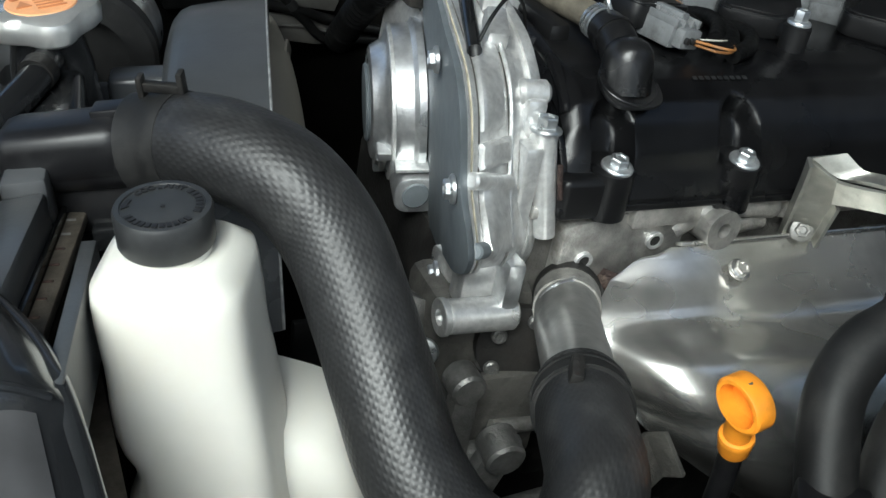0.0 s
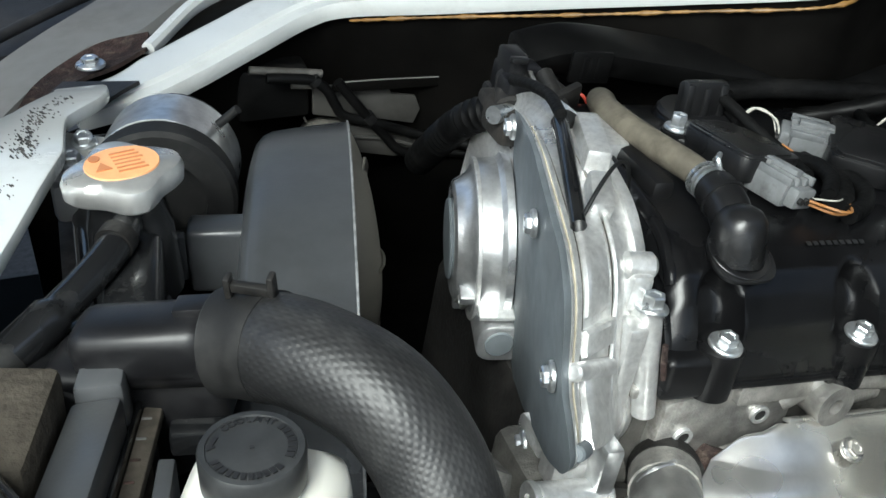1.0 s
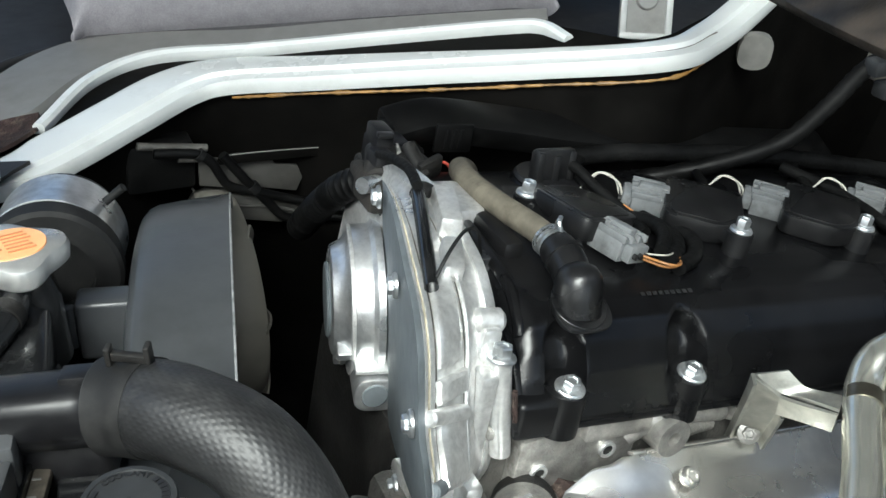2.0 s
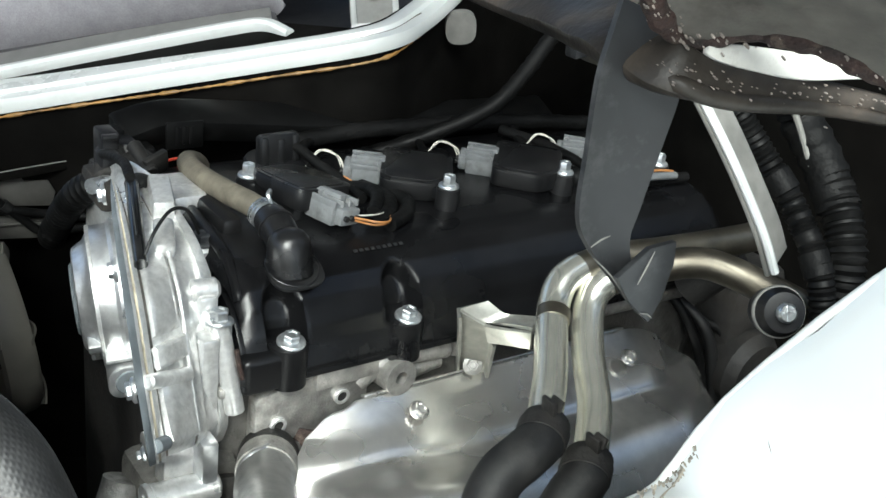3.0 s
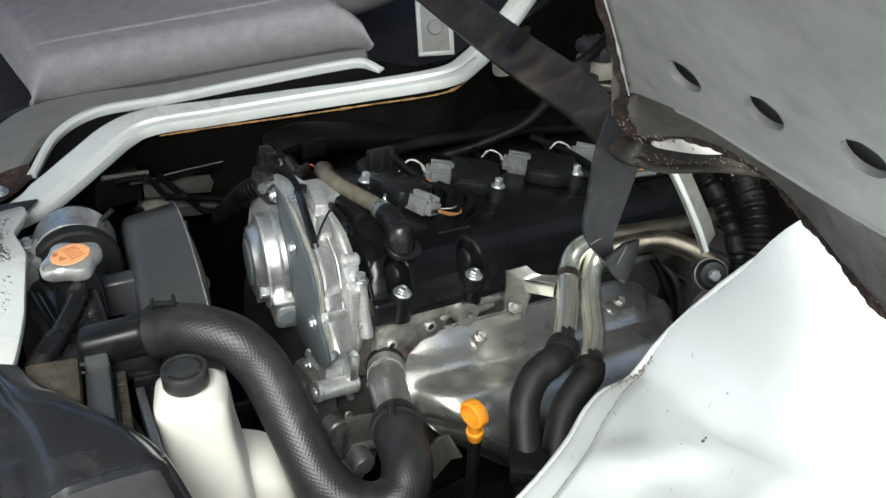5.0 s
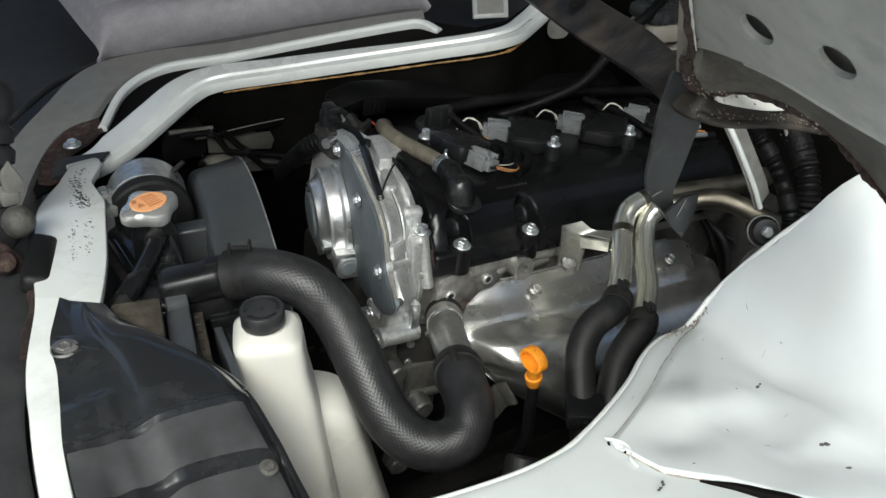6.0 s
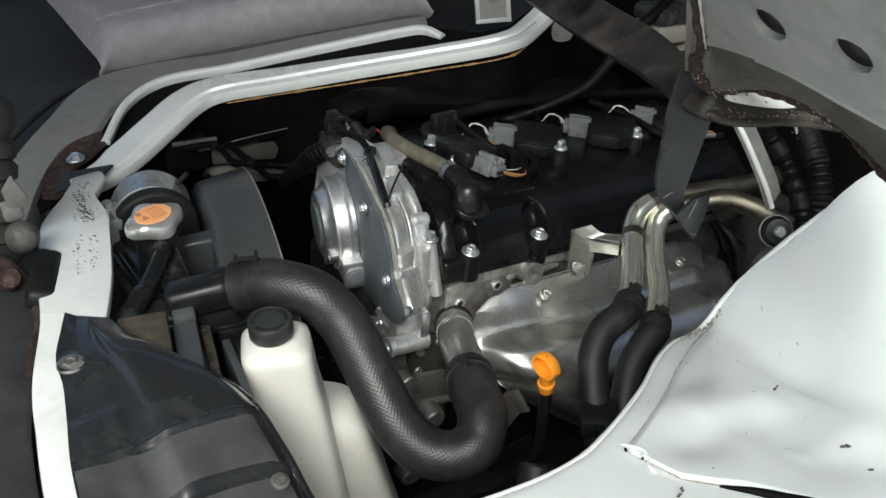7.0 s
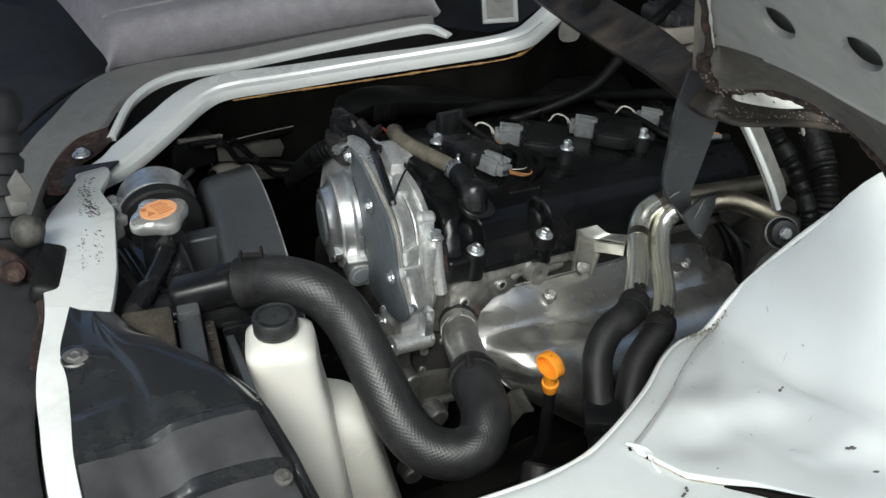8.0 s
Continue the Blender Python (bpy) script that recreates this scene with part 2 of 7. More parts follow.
M["liner"] = mat("unseen_roof_liner", (0.38, 0.37, 0.355), 0.9, var=0.06, scale=60, bump=0.2)
M["stain"] = mat("stained_sheet", (0.20, 0.18, 0.15), 0.45, var=0.3, scale=26, bump=0.1, bump_scale=160, dirt=(0.07, 0.05, 0.035), dirt_amt=0.7, dirt_scale=9, stretch=(1, 1, 0.25))
M["web"] = mat("stained_shaded_lid_web", (0.085, 0.078, 0.068), 0.5, var=0.35, scale=40, bump=0.4, bump_scale=120, dirt=(0.028, 0.019, 0.014), dirt_amt=0.8, dirt_scale=12)
M["flake"] = mat("sealer_flakes", (0.3, 0.26, 0.23), 0.8, var=0.5, scale=300, bump=0.5, dirt=(0.06, 0.04, 0.03), dirt_amt=0.6, dirt_scale=200)
M["conduit"] = mat("dark_conduit", (0.004, 0.004, 0.004), 0.5, var=0.3, spec=0.14, dirt=(0.02, 0.019, 0.018), dirt_amt=0.3, dirt_scale=30)
M["elbow"] = mat("elbow_plastic", (0.009, 0.009, 0.0095), 0.30, var=0.3, bump=0.08, bump_scale=700, spec=0.5, dirt=(0.05, 0.048, 0.044), dirt_amt=0.3, dirt_scale=50)
M["smear"] = mat("dirt_smear", (0.30, 0.27, 0.22), 0.8, var=0.5, scale=200, dirt=(0.10, 0.08, 0.06), dirt_amt=0.7, dirt_scale=150)
M["duct"] = mat("duct_plastic", (0.018, 0.019, 0.021), 0.17, var=0.2, scale=60, bump=0.05, bump_scale=50, rough_var=0.14, dirt=(0.11, 0.108, 0.104), dirt_amt=0.2, dirt_scale=26, coat=0.5)
M["backsheet"] = mat("dusty_sheet", (0.055, 0.053, 0.048), 0.6, var=0.25, scale=40, dirt=(0.02, 0.018, 0.015), dirt_amt=0.5, dirt_scale=16)

# Dusty plastic with reflected sky and sunlight put into its paler grey.
M["smoke_sheen"] = mat("smoked_plastic_sheen", (0.052, 0.052, 0.055), 0.27, var=0.3, scale=34, bump=0.05, bump_scale=40, rough_var=0.16, dirt=(0.13, 0.127, 0.122), dirt_amt=0.4, dirt_scale=15, coat=0.4)
M["wall"] = mat("door_trim", (0.12, 0.12, 0.125), 0.7, var=0.1, scale=40, bump=0.2)


# ---- building helpers ----
def part(name, bm, material, parent=None, label="", m=None, sharp=38, soft=True):
    """Link a bmesh as one mesh object, under a thing or on its own."""
    me = bpy.data.meshes.new(name)
    bmesh.ops.recalc_face_normals(bm, faces=bm.faces)
    bm.to_mesh(me)
    bm.free()
    me.materials.append(M[material] if isinstance(material, str) else material)
    if soft:
        me.polygons.foreach_set("use_smooth", [True] * len(me.polygons))
        me.set_sharp_from_angle(angle=radians(sharp))
    ob = new(name, me)
    if parent:
        ob.parent = parent
    if m is not None:
        ob.matrix_basis = m
    if label:
        ob["label"] = label
    return ob


def thing(name, label, category, group="", m=None):
    e = new(name)
    e.empty_display_size = 0.02
    if m is not None:
        e.matrix_basis = m
    return tagged(e, label, category, group)


def bevel(bm, width, seg=2, angle=35):
    bm.normal_update()
    ed = [e for e in bm.edges if len(e.link_faces) == 2 and e.calc_face_angle(0) > radians(angle)]
    if ed:
        bmesh.ops.bevel(bm, geom=ed, offset=width, segments=seg, affect="EDGES", profile=0.5, clamp_overlap=True)
    return bm


def box(x0, x1, y0, y1, z0, z1, r=0.0, seg=2, bm=None):
    b = bmesh.new()
    bmesh.ops.create_cube(b, size=1, matrix=Matrix.LocRotScale(((x0 + x1) / 2, (y0 + y1) / 2, (z0 + z1) / 2), None, (x1 - x0, y1 - y0, z1 - z0)))
    if r:
        bevel(b, r, seg)
    return merge(bm, b)


def merge(bm, b):
    if bm is None:
        return b
    me = bpy.data.meshes.new("tmp")
    b.to_mesh(me)
    b.free()
    bm.from_mesh(me)
    bpy.data.meshes.remove(me)
    return bm


def moved(bm, m):
    bmesh.ops.transform(bm, matrix=m, verts=bm.verts)
    return bm


def axis_to(p0, p1):
    d = Vector(p1) - Vector(p0)
    return Matrix.Translation(p0) @ d.to_track_quat("Z", "Y").to_matrix().to_4x4(), d.length


def lathe(profile, m=None, seg=32, bm=None, wobble=None):
    """Turn (radius, height) pairs round z; wobble(angle) scales the radius."""
    b = bmesh.new()
    rings = []
    for r, h in profile:
        if r < 1e-6:
            rings.append([b.verts.new((0, 0, h))])
        else:
            rings.append([b.verts.new((r * (wobble(a) if wobble else 1) * math.cos(a), r * (wobble(a) if wobble else 1) * math.sin(a), h))
                          for a in [2 * math.pi * k / seg for k in range(seg)]])
    for a, c in zip(rings, rings[1:]):
        for k in range(seg):
            j = (k + 1) % seg
            if len(a) == 1 and len(c) == 1:
                continue
            if len(a) == 1:
                b.faces.new((a[0], c[k], c[j]))
            elif len(c) == 1:
                b.faces.new((a[k], a[j], c[0]))
            else:
                b.faces.new((a[k], a[j], c[j], c[k]))
    if m is not None:
        moved(b, m)
    return merge(bm, b)


def cyl(p0, p1, r, r1=None, seg=24, rim=0.0, bm=None):
    m, h = axis_to(p0, p1)
    r1 = r if r1 is None else r1
    if rim:
        prof = [(0, 0), (r - rim, 0), (r, rim), (r1, h - rim), (r1 - rim, h), (0, h)]
    else:
        prof = [(0, 0), (r, 0), (r1, h), (0, h)]
    return lathe(prof, m, seg, bm)


def ring(p0, p1, r_in, r_out, seg=32, bm=None):
    m, h = axis_to(p0, p1)
    e = min(h, r_out - r_in) * 0.15
    return lathe([(r_in, 0), (r_out - e, 0), (r_out, e), (r_out, h - e), (r_out - e, h), (r_in, h), (r_in, 0)], m, seg, bm)


def spline(pts, n=8):
    P = [Vector(p) for p in pts]
    P = [P[0] * 2 - P[1]] + P + [P[-1] * 2 - P[-2]]
    out = []
    for a, b, c, d in zip(P, P[1:], P[2:], P[3:]):
        for k in range(n):
            t = k / n
            out.append(0.5 * ((2 * b) + (c - a) * t + (2 * a - 5 * b + 4 * c - d) * t * t + (3 * b - a - 3 * c + d) * t ** 3))
    out.append(P[-2])
    return out


def tube(pts, r, seg=20, n=8, caps=True, bm=None, bumpy=None, smooth=True):
    """A pipe along a smooth line through pts. r: a number or a function of the share of the length. UV in metres."""
    b = bmesh.new()
    uvl = b.loops.layers.uv.new("UVMap")
    line = spline(pts, n) if smooth else [Vector(p) for p in pts]
    total = sum((q - p).length for p, q in zip(line, line[1:]))
    rings, dist, s = [], [], 0.0
    normal = None
    for i, p in enumerate(line):
        tan = (line[min(i + 1, len(line) - 1)] - line[max(i - 1, 0)]).normalized()
        if normal is None:
            normal = tan.orthogonal().normalized()
        normal = (normal - tan * normal.dot(tan)).normalized()
        bi = tan.cross(normal)
        if i:
            s += (p - line[i - 1]).length
        rad = r(s / total) if callable(r) else r
        if bumpy:
            rad *= bumpy(s)
        rings.append([b.verts.new(p + (normal * math.cos(a) + bi * math.sin(a)) * rad) for a in [2 * math.pi * k / seg for k in range(seg)]])
        dist.append(s)
    rr = r(0.5) if callable(r) else r
    for i, (u, v) in enumerate(zip(rings, rings[1:])):
        for k in range(seg):
            j = (k + 1) % seg
            f = b.faces.new((u[k], u[j], v[j], v[k]))
            for loop, (ku, kv) in zip(f.loops, ((k, i), (k + 1, i), (k + 1, i + 1), (k, i + 1))):
                loop[uvl].uv = (2 * math.pi * rr * ku / seg, dist[kv])
    if caps:
        b.faces.new(rings[0][::-1])
        b.faces.new(rings[-1])
    if bm is None:
        return b
    return merge(bm, b)


def prism(outline, axis, a, b_, r=0.0, seg=2, bm=None, holes=()):
    """Extrude a 2D outline along an axis ('x': outline in y, z; 'y': x, z; 'z': x, y)."""
    put = {"x": lambda p, d: (d, p[0], p[1]), "y": lambda p, d: (p[0], d, p[1]), "z": lambda p, d: (p[0], p[1], d)}[axis]
    b = bmesh.new()
    lo = [b.verts.new(put(p, a)) for p in outline]
    hi = [b.verts.new(put(p, b_)) for p in outline]
    b.faces.new(lo)
    b.faces.new(hi[::-1])
    for k in range(len(lo)):
        j = (k + 1) % len(lo)
        b.faces.new((lo[k], hi[k], hi[j], lo[j]))
    bmesh.ops.recalc_face_normals(b, faces=b.faces)
    if r:
        bevel(b, r, seg, 25)
    return merge(bm, b)


def round_poly(pts, r, n=4):
    """Round the corners of a 2D outline."""
    out = []
    k = len(pts)
    for i in range(k):
        p, a, c = Vector(pts[i]), Vector(pts[i - 1]), Vector(pts[(i + 1) % k])
        u, v = (a - p), (c - p)
        d = min(r, u.length * 0.45, v.length * 0.45)
        s, e = p + u.normalized() * d, p + v.normalized() * d
        for t in range(n + 1):
            q = t / n
            out.append(tuple((1 - q) ** 2 * s + 2 * q * (1 - q) * p + q * q * e))
    return out


def grid(fn, nu, nv, thick=0.0, bm=None):
    """A sheet from fn(u, v) -> point, u and v in 0..1, optionally with thickness."""
    b = bmesh.new()
    V = [[b.verts.new(fn(i / nu, j / nv)) for j in range(nv + 1)] for i in range(nu + 1)]
    for i in range(nu):
        for j in range(nv):
            b.faces.new((V[i][j], V[i + 1][j], V[i + 1][j + 1], V[i][j + 1]))
    if thick:
        bmesh.ops.recalc_face_normals(b, faces=b.faces)
        bmesh.ops.solidify(b, geom=b.faces[:], thickness=thick)
    return merge(bm, b)


def ribbon(pts, up, w, h, r=0.0, n=6, bm=None, smooth=True):
    """A flat bar of width w and height h along a line, its flat side square to up."""
    line = spline(pts, n) if smooth else [Vector(p) for p in pts]
    b = bmesh.new()
    rings = []
    for i, p in enumerate(line):
        tan = (line[min(i + 1, len(line) - 1)] - line[max(i - 1, 0)]).normalized()
        side = tan.cross(Vector(up)).normalized()
        nn = side.cross(tan).normalized()
        q = i / (len(line) - 1)
        ww = w(q) if callable(w) else w
        rings.append([b.verts.new(p + side * sx * ww / 2 + nn * sz * h / 2) for sx, sz in ((-1, -1), (1, -1), (1, 1), (-1, 1))])
    for u, v in zip(rings, rings[1:]):
        for k in range(4):
            j = (k + 1) % 4
            b.faces.new((u[k], u[j], v[j], v[k]))
    b.faces.new(rings[0][::-1])
    b.faces.new(rings[-1])
    bmesh.ops.recalc_face_normals(b, faces=b.faces)
    if r:
        bevel(b, r, 2, 50)
    return merge(bm, b)


def hexbolt(r=0.0055, h=0.006, flange=0.009, stem=0.0, bm=None, m=None):
    """A flanged hexagon head standing on z = 0, with a dished top."""
    b = lathe([(0, -stem), (flange, -stem), (flange, 0.0012), (flange * 0.93, 0.0022), (r * 1.06, 0.003), (0, 0.003)], None, 28)
    hx = lathe([(0, 0.002), (r, 0.002), (r, h - 0.0008), (r * 0.88, h), (r * 0.6, h), (r * 0.5, h - 0.0008), (0, h - 0.0008)], None, 6)
    b = merge(b, hx)
    if m is not None:
        moved(b, m)
    return merge(bm, b)


def toward(p, d):
    """A pose at p whose z points along d."""
    return Matrix.Translation(p) @ Vector(d).to_track_quat("Z", "Y").to_matrix().to_4x4()


def bolt_part(parent, p, d, name="bolt", r=0.0055, h=0.006, flange=0.009, material="bolt"):
    return part(name, hexbolt(r, h, flange), material, parent, m=toward(p, d), sharp=30)


def text_mesh(body, size, depth, m, name, material, parent):
    c = bpy.data.curves.new(name, "FONT")
    c.body, c.size, c.extrude, c.align_x, c.align_y = body, size, depth, "CENTER", "CENTER"
    tmp = bpy.data.objects.new("tmp_text", c)
    me = bpy.data.meshes.new_from_object(tmp)
    bpy.data.objects.remove(tmp)
    bpy.data.curves.remove(c)
    me.materials.append(M[material])
    ob = new(name, me)
    ob.parent = parent
    ob.matrix_basis = m
    return ob


# ---- the van round the engine bay ----
def structure(name, bm, material, label="", category="", sharp=38, parent=None):
    ob = part(name, bm, material, parent, sharp=sharp)
    return tagged(ob, label, category, kind="structure")


structure("ground", grid(lambda u, v: (-60 + 120 * u, -60 + 120 * v, 0), 12, 12), "asphalt", "dark grey asphalt ground under the van", "ground")
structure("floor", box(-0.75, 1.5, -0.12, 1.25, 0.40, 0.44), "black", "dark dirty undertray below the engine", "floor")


def rim_z(x):
    return 0.868 + 0.19 * (x - 0.03)


# dark wall below the far rim, with a rolled foot
FAR = [(-0.06, 0.775), (0.033, 0.792), (0.071, 0.808), (0.118, 0.835), (0.167, 0.861), (0.205, 0.858), (0.266, 0.816), (0.352, 0.762), (0.424, 0.715), (0.508, 0.664), (0.556, 0.669), (0.62, 0.69), (0.72, 0.73), (0.90, 0.75)]
far_line = spline([(x, y, 0) for x, y in FAR], 6)


def far_wall(u, v):
    k = u * (len(far_line) - 1)
    i = min(int(k), len(far_line) - 2)
    p = far_line[i].lerp(far_line[i + 1], k - i)
    z = rim_z(p.x) - 0.004
    lean = 0.10 * v + 0.05 * math.sin(v * 9 + 3 * u) * v * 0.3
    return (p.x, p.y + 0.011 + lean, z - 0.006 + (0.42 - z) * v)


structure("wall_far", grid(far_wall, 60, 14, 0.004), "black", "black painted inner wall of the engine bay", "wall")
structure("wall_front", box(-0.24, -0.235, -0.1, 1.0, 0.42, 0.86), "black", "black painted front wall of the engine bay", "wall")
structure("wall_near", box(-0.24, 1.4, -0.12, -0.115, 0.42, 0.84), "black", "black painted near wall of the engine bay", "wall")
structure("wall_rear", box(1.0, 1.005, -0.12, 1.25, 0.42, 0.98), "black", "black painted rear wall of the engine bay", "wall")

# overspray patches left on the far wall, one of them round
for x, y, z, w, h, rd in ((0.404, 0.742, 0.893, 0.026, 0.009, 0.4), (0.605, 0.690, 0.950, 0.028, 0.032, 1.0)):
    bmx = prism(round_poly([(-w / 2, -h / 2), (w / 2, -h / 2), (w / 2, h / 2), (-w / 2, h / 2)], min(w, h) * 0.5 * rd, 5), "y", -0.0015, 0.006)
    structure("trim", moved(bmx, pose(x, y - 0.012, z, 8, 0, -28)), "primer", "pale grey overspray patch on the black wall", "paint patch")

# white rim: a broad flange with a crease, and a second narrow ridge behind it
rim_pts = [(x, y + 0.013, rim_z(x)) for x, y in FAR[1:6]] + [(x + 0.004, y + 0.015, rim_z(x)) for x, y in FAR[6:11]] + [(0.63, 0.712, 0.99), (0.72, 0.76, 1.02)]
rim_pts = [(-0.012, 0.800, 0.862)] + rim_pts


def rim_section(pts, prof, up=(0, 0, 1), n=8, wide=None):
    """Sweep a (side, height) profile along a line on the ground plan; wide(x) adds to the outer side."""
    line = spline(pts, n)
    b = bmesh.new()
    rows = []
    for i, p in enumerate(line):
        tan = (line[min(i + 1, len(line) - 1)] - line[max(i - 1, 0)])
        tan.z = 0
        tan.normalize()
        side = Vector((-tan.y, tan.x, 0))
        more = wide(p.x) if wide else 0.0
        rows.append([b.verts.new(p + side * (s + (more if s > 0.005 else 0.0)) + Vector((0, 0, h))) for s, h in prof])
    for u, v in zip(rows, rows[1:]):
        for k in range(len(prof)):
            j = (k + 1) % len(prof)
            b.faces.new((u[k], u[j], v[j], v[k]))
    b.faces.new(rows[0])
    b.faces.new(rows[-1][::-1])
    return b


RIM = [(-0.013, -0.012), (-0.0155, -0.004), (-0.014, 0.0015), (-0.003, 0.0025), (-0.001, 0.006), (0.006, 0.0075), (0.0125, 0.006), (0.0145, 0.0), (0.0145, -0.018)]
structure("trim_1", rim_section(rim_pts, RIM, wide=lambda x: 0.020 * min(1, max(0, (0.42 - x) / 0.22)) * min(1, max(0.3, (x + 0.03) / 0.08))), "white", "white painted creased rim of the engine opening", "body rim")
rim_crease = [(x + 0.002, y - 0.001 + 0.004 * math.sin(9 * x), z + 0.0027) for x, y, z in rim_pts[1:-2]]
structure("trim_16", tube(rim_crease, lambda q: 0.0003 + 0.0004 * math.sin(q * 23) ** 2, 6, 10), "dark_line", "thin dark crease line along the rim", "crease")
ridge_pts = [(0.047, 0.872, 0.873), (0.098, 0.936, 0.886), (0.157, 0.952, 0.897), (0.235, 0.908, 0.911), (0.33, 0.858, 0.929), (0.43, 0.803, 0.948), (0.458, 0.782, 0.952), (0.468, 0.752, 0.948)]
structure("trim_2", rim_section(ridge_pts, [(-0.0055, -0.004), (-0.0055, 0.002), (-0.003, 0.005), (0.003, 0.005), (0.0055, 0.002), (0.0055, -0.02)]), "white", "narrow white painted ridge behind the rim", "body rim")
amber = [(x, y + 0.003, rim_z(x) - 0.016 - 0.002 * math.sin(x * 90)) for x, y in FAR[5:11]]
structure("trim_3", tube(amber, lambda q: 0.0007 + 0.0011 * math.sin(q * 47) ** 2 * math.sin(q * 19) ** 2 + 0.0006 * math.sin(q * 131) ** 2, 8, 24), "wax", "amber sealant bead under the white rim", "sealant bead")


# dark gutter and grey cab floor behind the rim
def gutter(u, v):
    k = u * (len(far_line) - 1)
    i = min(int(k), len(far_line) - 2)
    p = far_line[i].lerp(far_line[i + 1], k - i)
    return (p.x + 0.01 * v, p.y + 0.02 + (0.11 - 0.085 * min(1, max(0, (p.x - 0.44) / 0.06))) * v, rim_z(p.x) - 0.003 + 0.003 * v)


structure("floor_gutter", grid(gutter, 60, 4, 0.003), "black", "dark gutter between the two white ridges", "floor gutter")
VIN = spline([(-0.16, 0.66, 0), (-0.085, 0.755, 0), (-0.048, 0.825, 0), (-0.018, 0.872, 0), (0.013, 0.899, 0), (0.046, 0.896, 0), (0.080, 0.934, 0), (0.104, 0.954, 0), (0.159, 0.967, 0), (0.238, 0.920, 0), (0.332, 0.870, 0), (0.42, 0.820, 0), (0.468, 0.790, 0)], 6)
VOUT = spline([(-0.215, 0.70, 0), (-0.15, 0.80, 0), (-0.11, 0.865, 0), (-0.07, 0.915, 0), (-0.035, 0.955, 0), (0.005, 0.995, 0), (0.05, 1.035, 0), (0.10, 1.045, 0), (0.165, 1.01, 0), (0.245, 0.948, 0), (0.338, 0.896, 0), (0.43, 0.838, 0), (0.475, 0.805, 0)], 6)


def vinyl_trim(u, v):
    k = round(u * (len(VIN) - 1))
    p = VIN[k].lerp(VOUT[k], v)
    return (p.x, p.y, rim_z(p.x) + 0.004 - 0.028 * (1 - min(1, v / 0.10)) ** 2 + 0.004 * v - 0.03 * max(0, v - 0.92) / 0.08)


structure("trim_4", grid(vinyl_trim, len(VIN) - 1, 20, 0.003), "vinyl", "grey moulded cab trim round the opening", "cab trim")
structure("trim_10", tube([(-0.13, 0.855, 0.862), (-0.085, 0.925, 0.862), (-0.02, 1.0, 0.864), (0.045, 1.058, 0.866), (0.12, 1.09, 0.868)], 0.005, 10, 8), "dark_trim", "dark rubber piping on the cab floor", "floor piping")
structure("floor_cab", grid(lambda u, v: (-1.1 + 3.0 * u, 0.93 + 1.2 * v + 0.02 * math.sin(5 * u), 0.84 + 0.02 * u), 20, 12, 0.01), "dark_trim", "dark carpeted cab floor", "floor")
structure("floor_cab_front", grid(lambda u, v: (-1.1 + 0.93 * u, -0.1 + 1.1 * v, 0.80 + 0.04 * u), 12, 12, 0.01), "dark_trim", "dark rubber matting ahead of the opening", "floor")

# front rim: broad white strip, narrowing towards the door
strip_c = [(-0.006, 0.772, 0.886), (-0.008, 0.745, 0.894), (-0.034, 0.688, 0.906), (-0.055, 0.62, 0.915), (-0.078, 0.54, 0.918), (-0.100, 0.465, 0.921), (-0.135, 0.385, 0.918), (-0.155, 0.31, 0.916), (-0.17, 0.20, 0.914), (-0.18, 0.02, 0.912), (-0.18, -0.15, 0.909)]


def strip_w(q):
    return 0.035 + 0.033 * min(1, max(0, (q - 0.19) * 11.0)) - 0.032 * min(1, max(0, (q - 0.42) * 4))


strip_line = spline(strip_c, 8)
structure("trim_5", ribbon(strip_c, (0, 0, 1), strip_w, 0.010, 0.003, 8), "white", "white painted front rim with grey glue residue", "body rim")


def strip_at(y):
    """Middle of the front rim at a depth y."""
    return min(strip_line, key=lambda p: abs(p.y - y))


glue = bmesh.new()
rng = random.Random(4)
for k in range(420):
    q = rng.random()
    if k < 340:
        yy, off, sp = 0.735 - 0.115 * q, -0.006 + 0.020 * q, 0.0045
    else:
        yy, off, sp = 0.600 - 0.075 * q, (0.004 if k % 2 else 0.018), 0.0022
    p = strip_at(yy)
    s = rng.uniform(0.0003, 0.0009) * rng.uniform(0.6, 1.3) * (1.0 if k < 340 else 0.9)
    bmesh.ops.create_icosphere(glue, subdivisions=1, radius=s, matrix=Matrix.Translation((p.x + off + rng.gauss(0, sp), yy, p.z + 0.0051)) @ Matrix.Rotation(0.35, 4, "Z") @ Matrix.Diagonal((0.8, rng.uniform(1.2, 4.0), 0.3, 1)))
tagged(part("glue_residue", glue, "scuff"), "scattered dark glue residue stuck on the white rim", "glue residue", kind="stuff")
tape = grid(lambda u, v: Vector((-0.018, 0.828, 0.872)).lerp(Vector((0.034, 0.800, 0.879)), u).lerp(Vector((-0.039, 0.794, 0.868)).lerp(Vector((0.006, 0.778, 0.874)), u), v) + Vector((0, 0, 0.001 * math.sin(v * 3.1))), 8, 4, 0.003)
tagged(part("tape", tape, "dark_trim"), "strip of dark grey foam tape across the white rim", "tape")
rb = thing("rim_bolt", "zinc bolt with washer in the white rim", "bolt", m=toward((0.003, 0.848, 0.874), (0, 0, 1)))
part("head", hexbolt(0.0065, 0.007, 0.011), "bolt", rb)
well_o = spline([(-0.052, 0.800, 0.858), (-0.040, 0.842, 0.858), (-0.018, 0.876, 0.860), (0.014, 0.903, 0.864), (0.050, 0.896, 0.872)], 8)
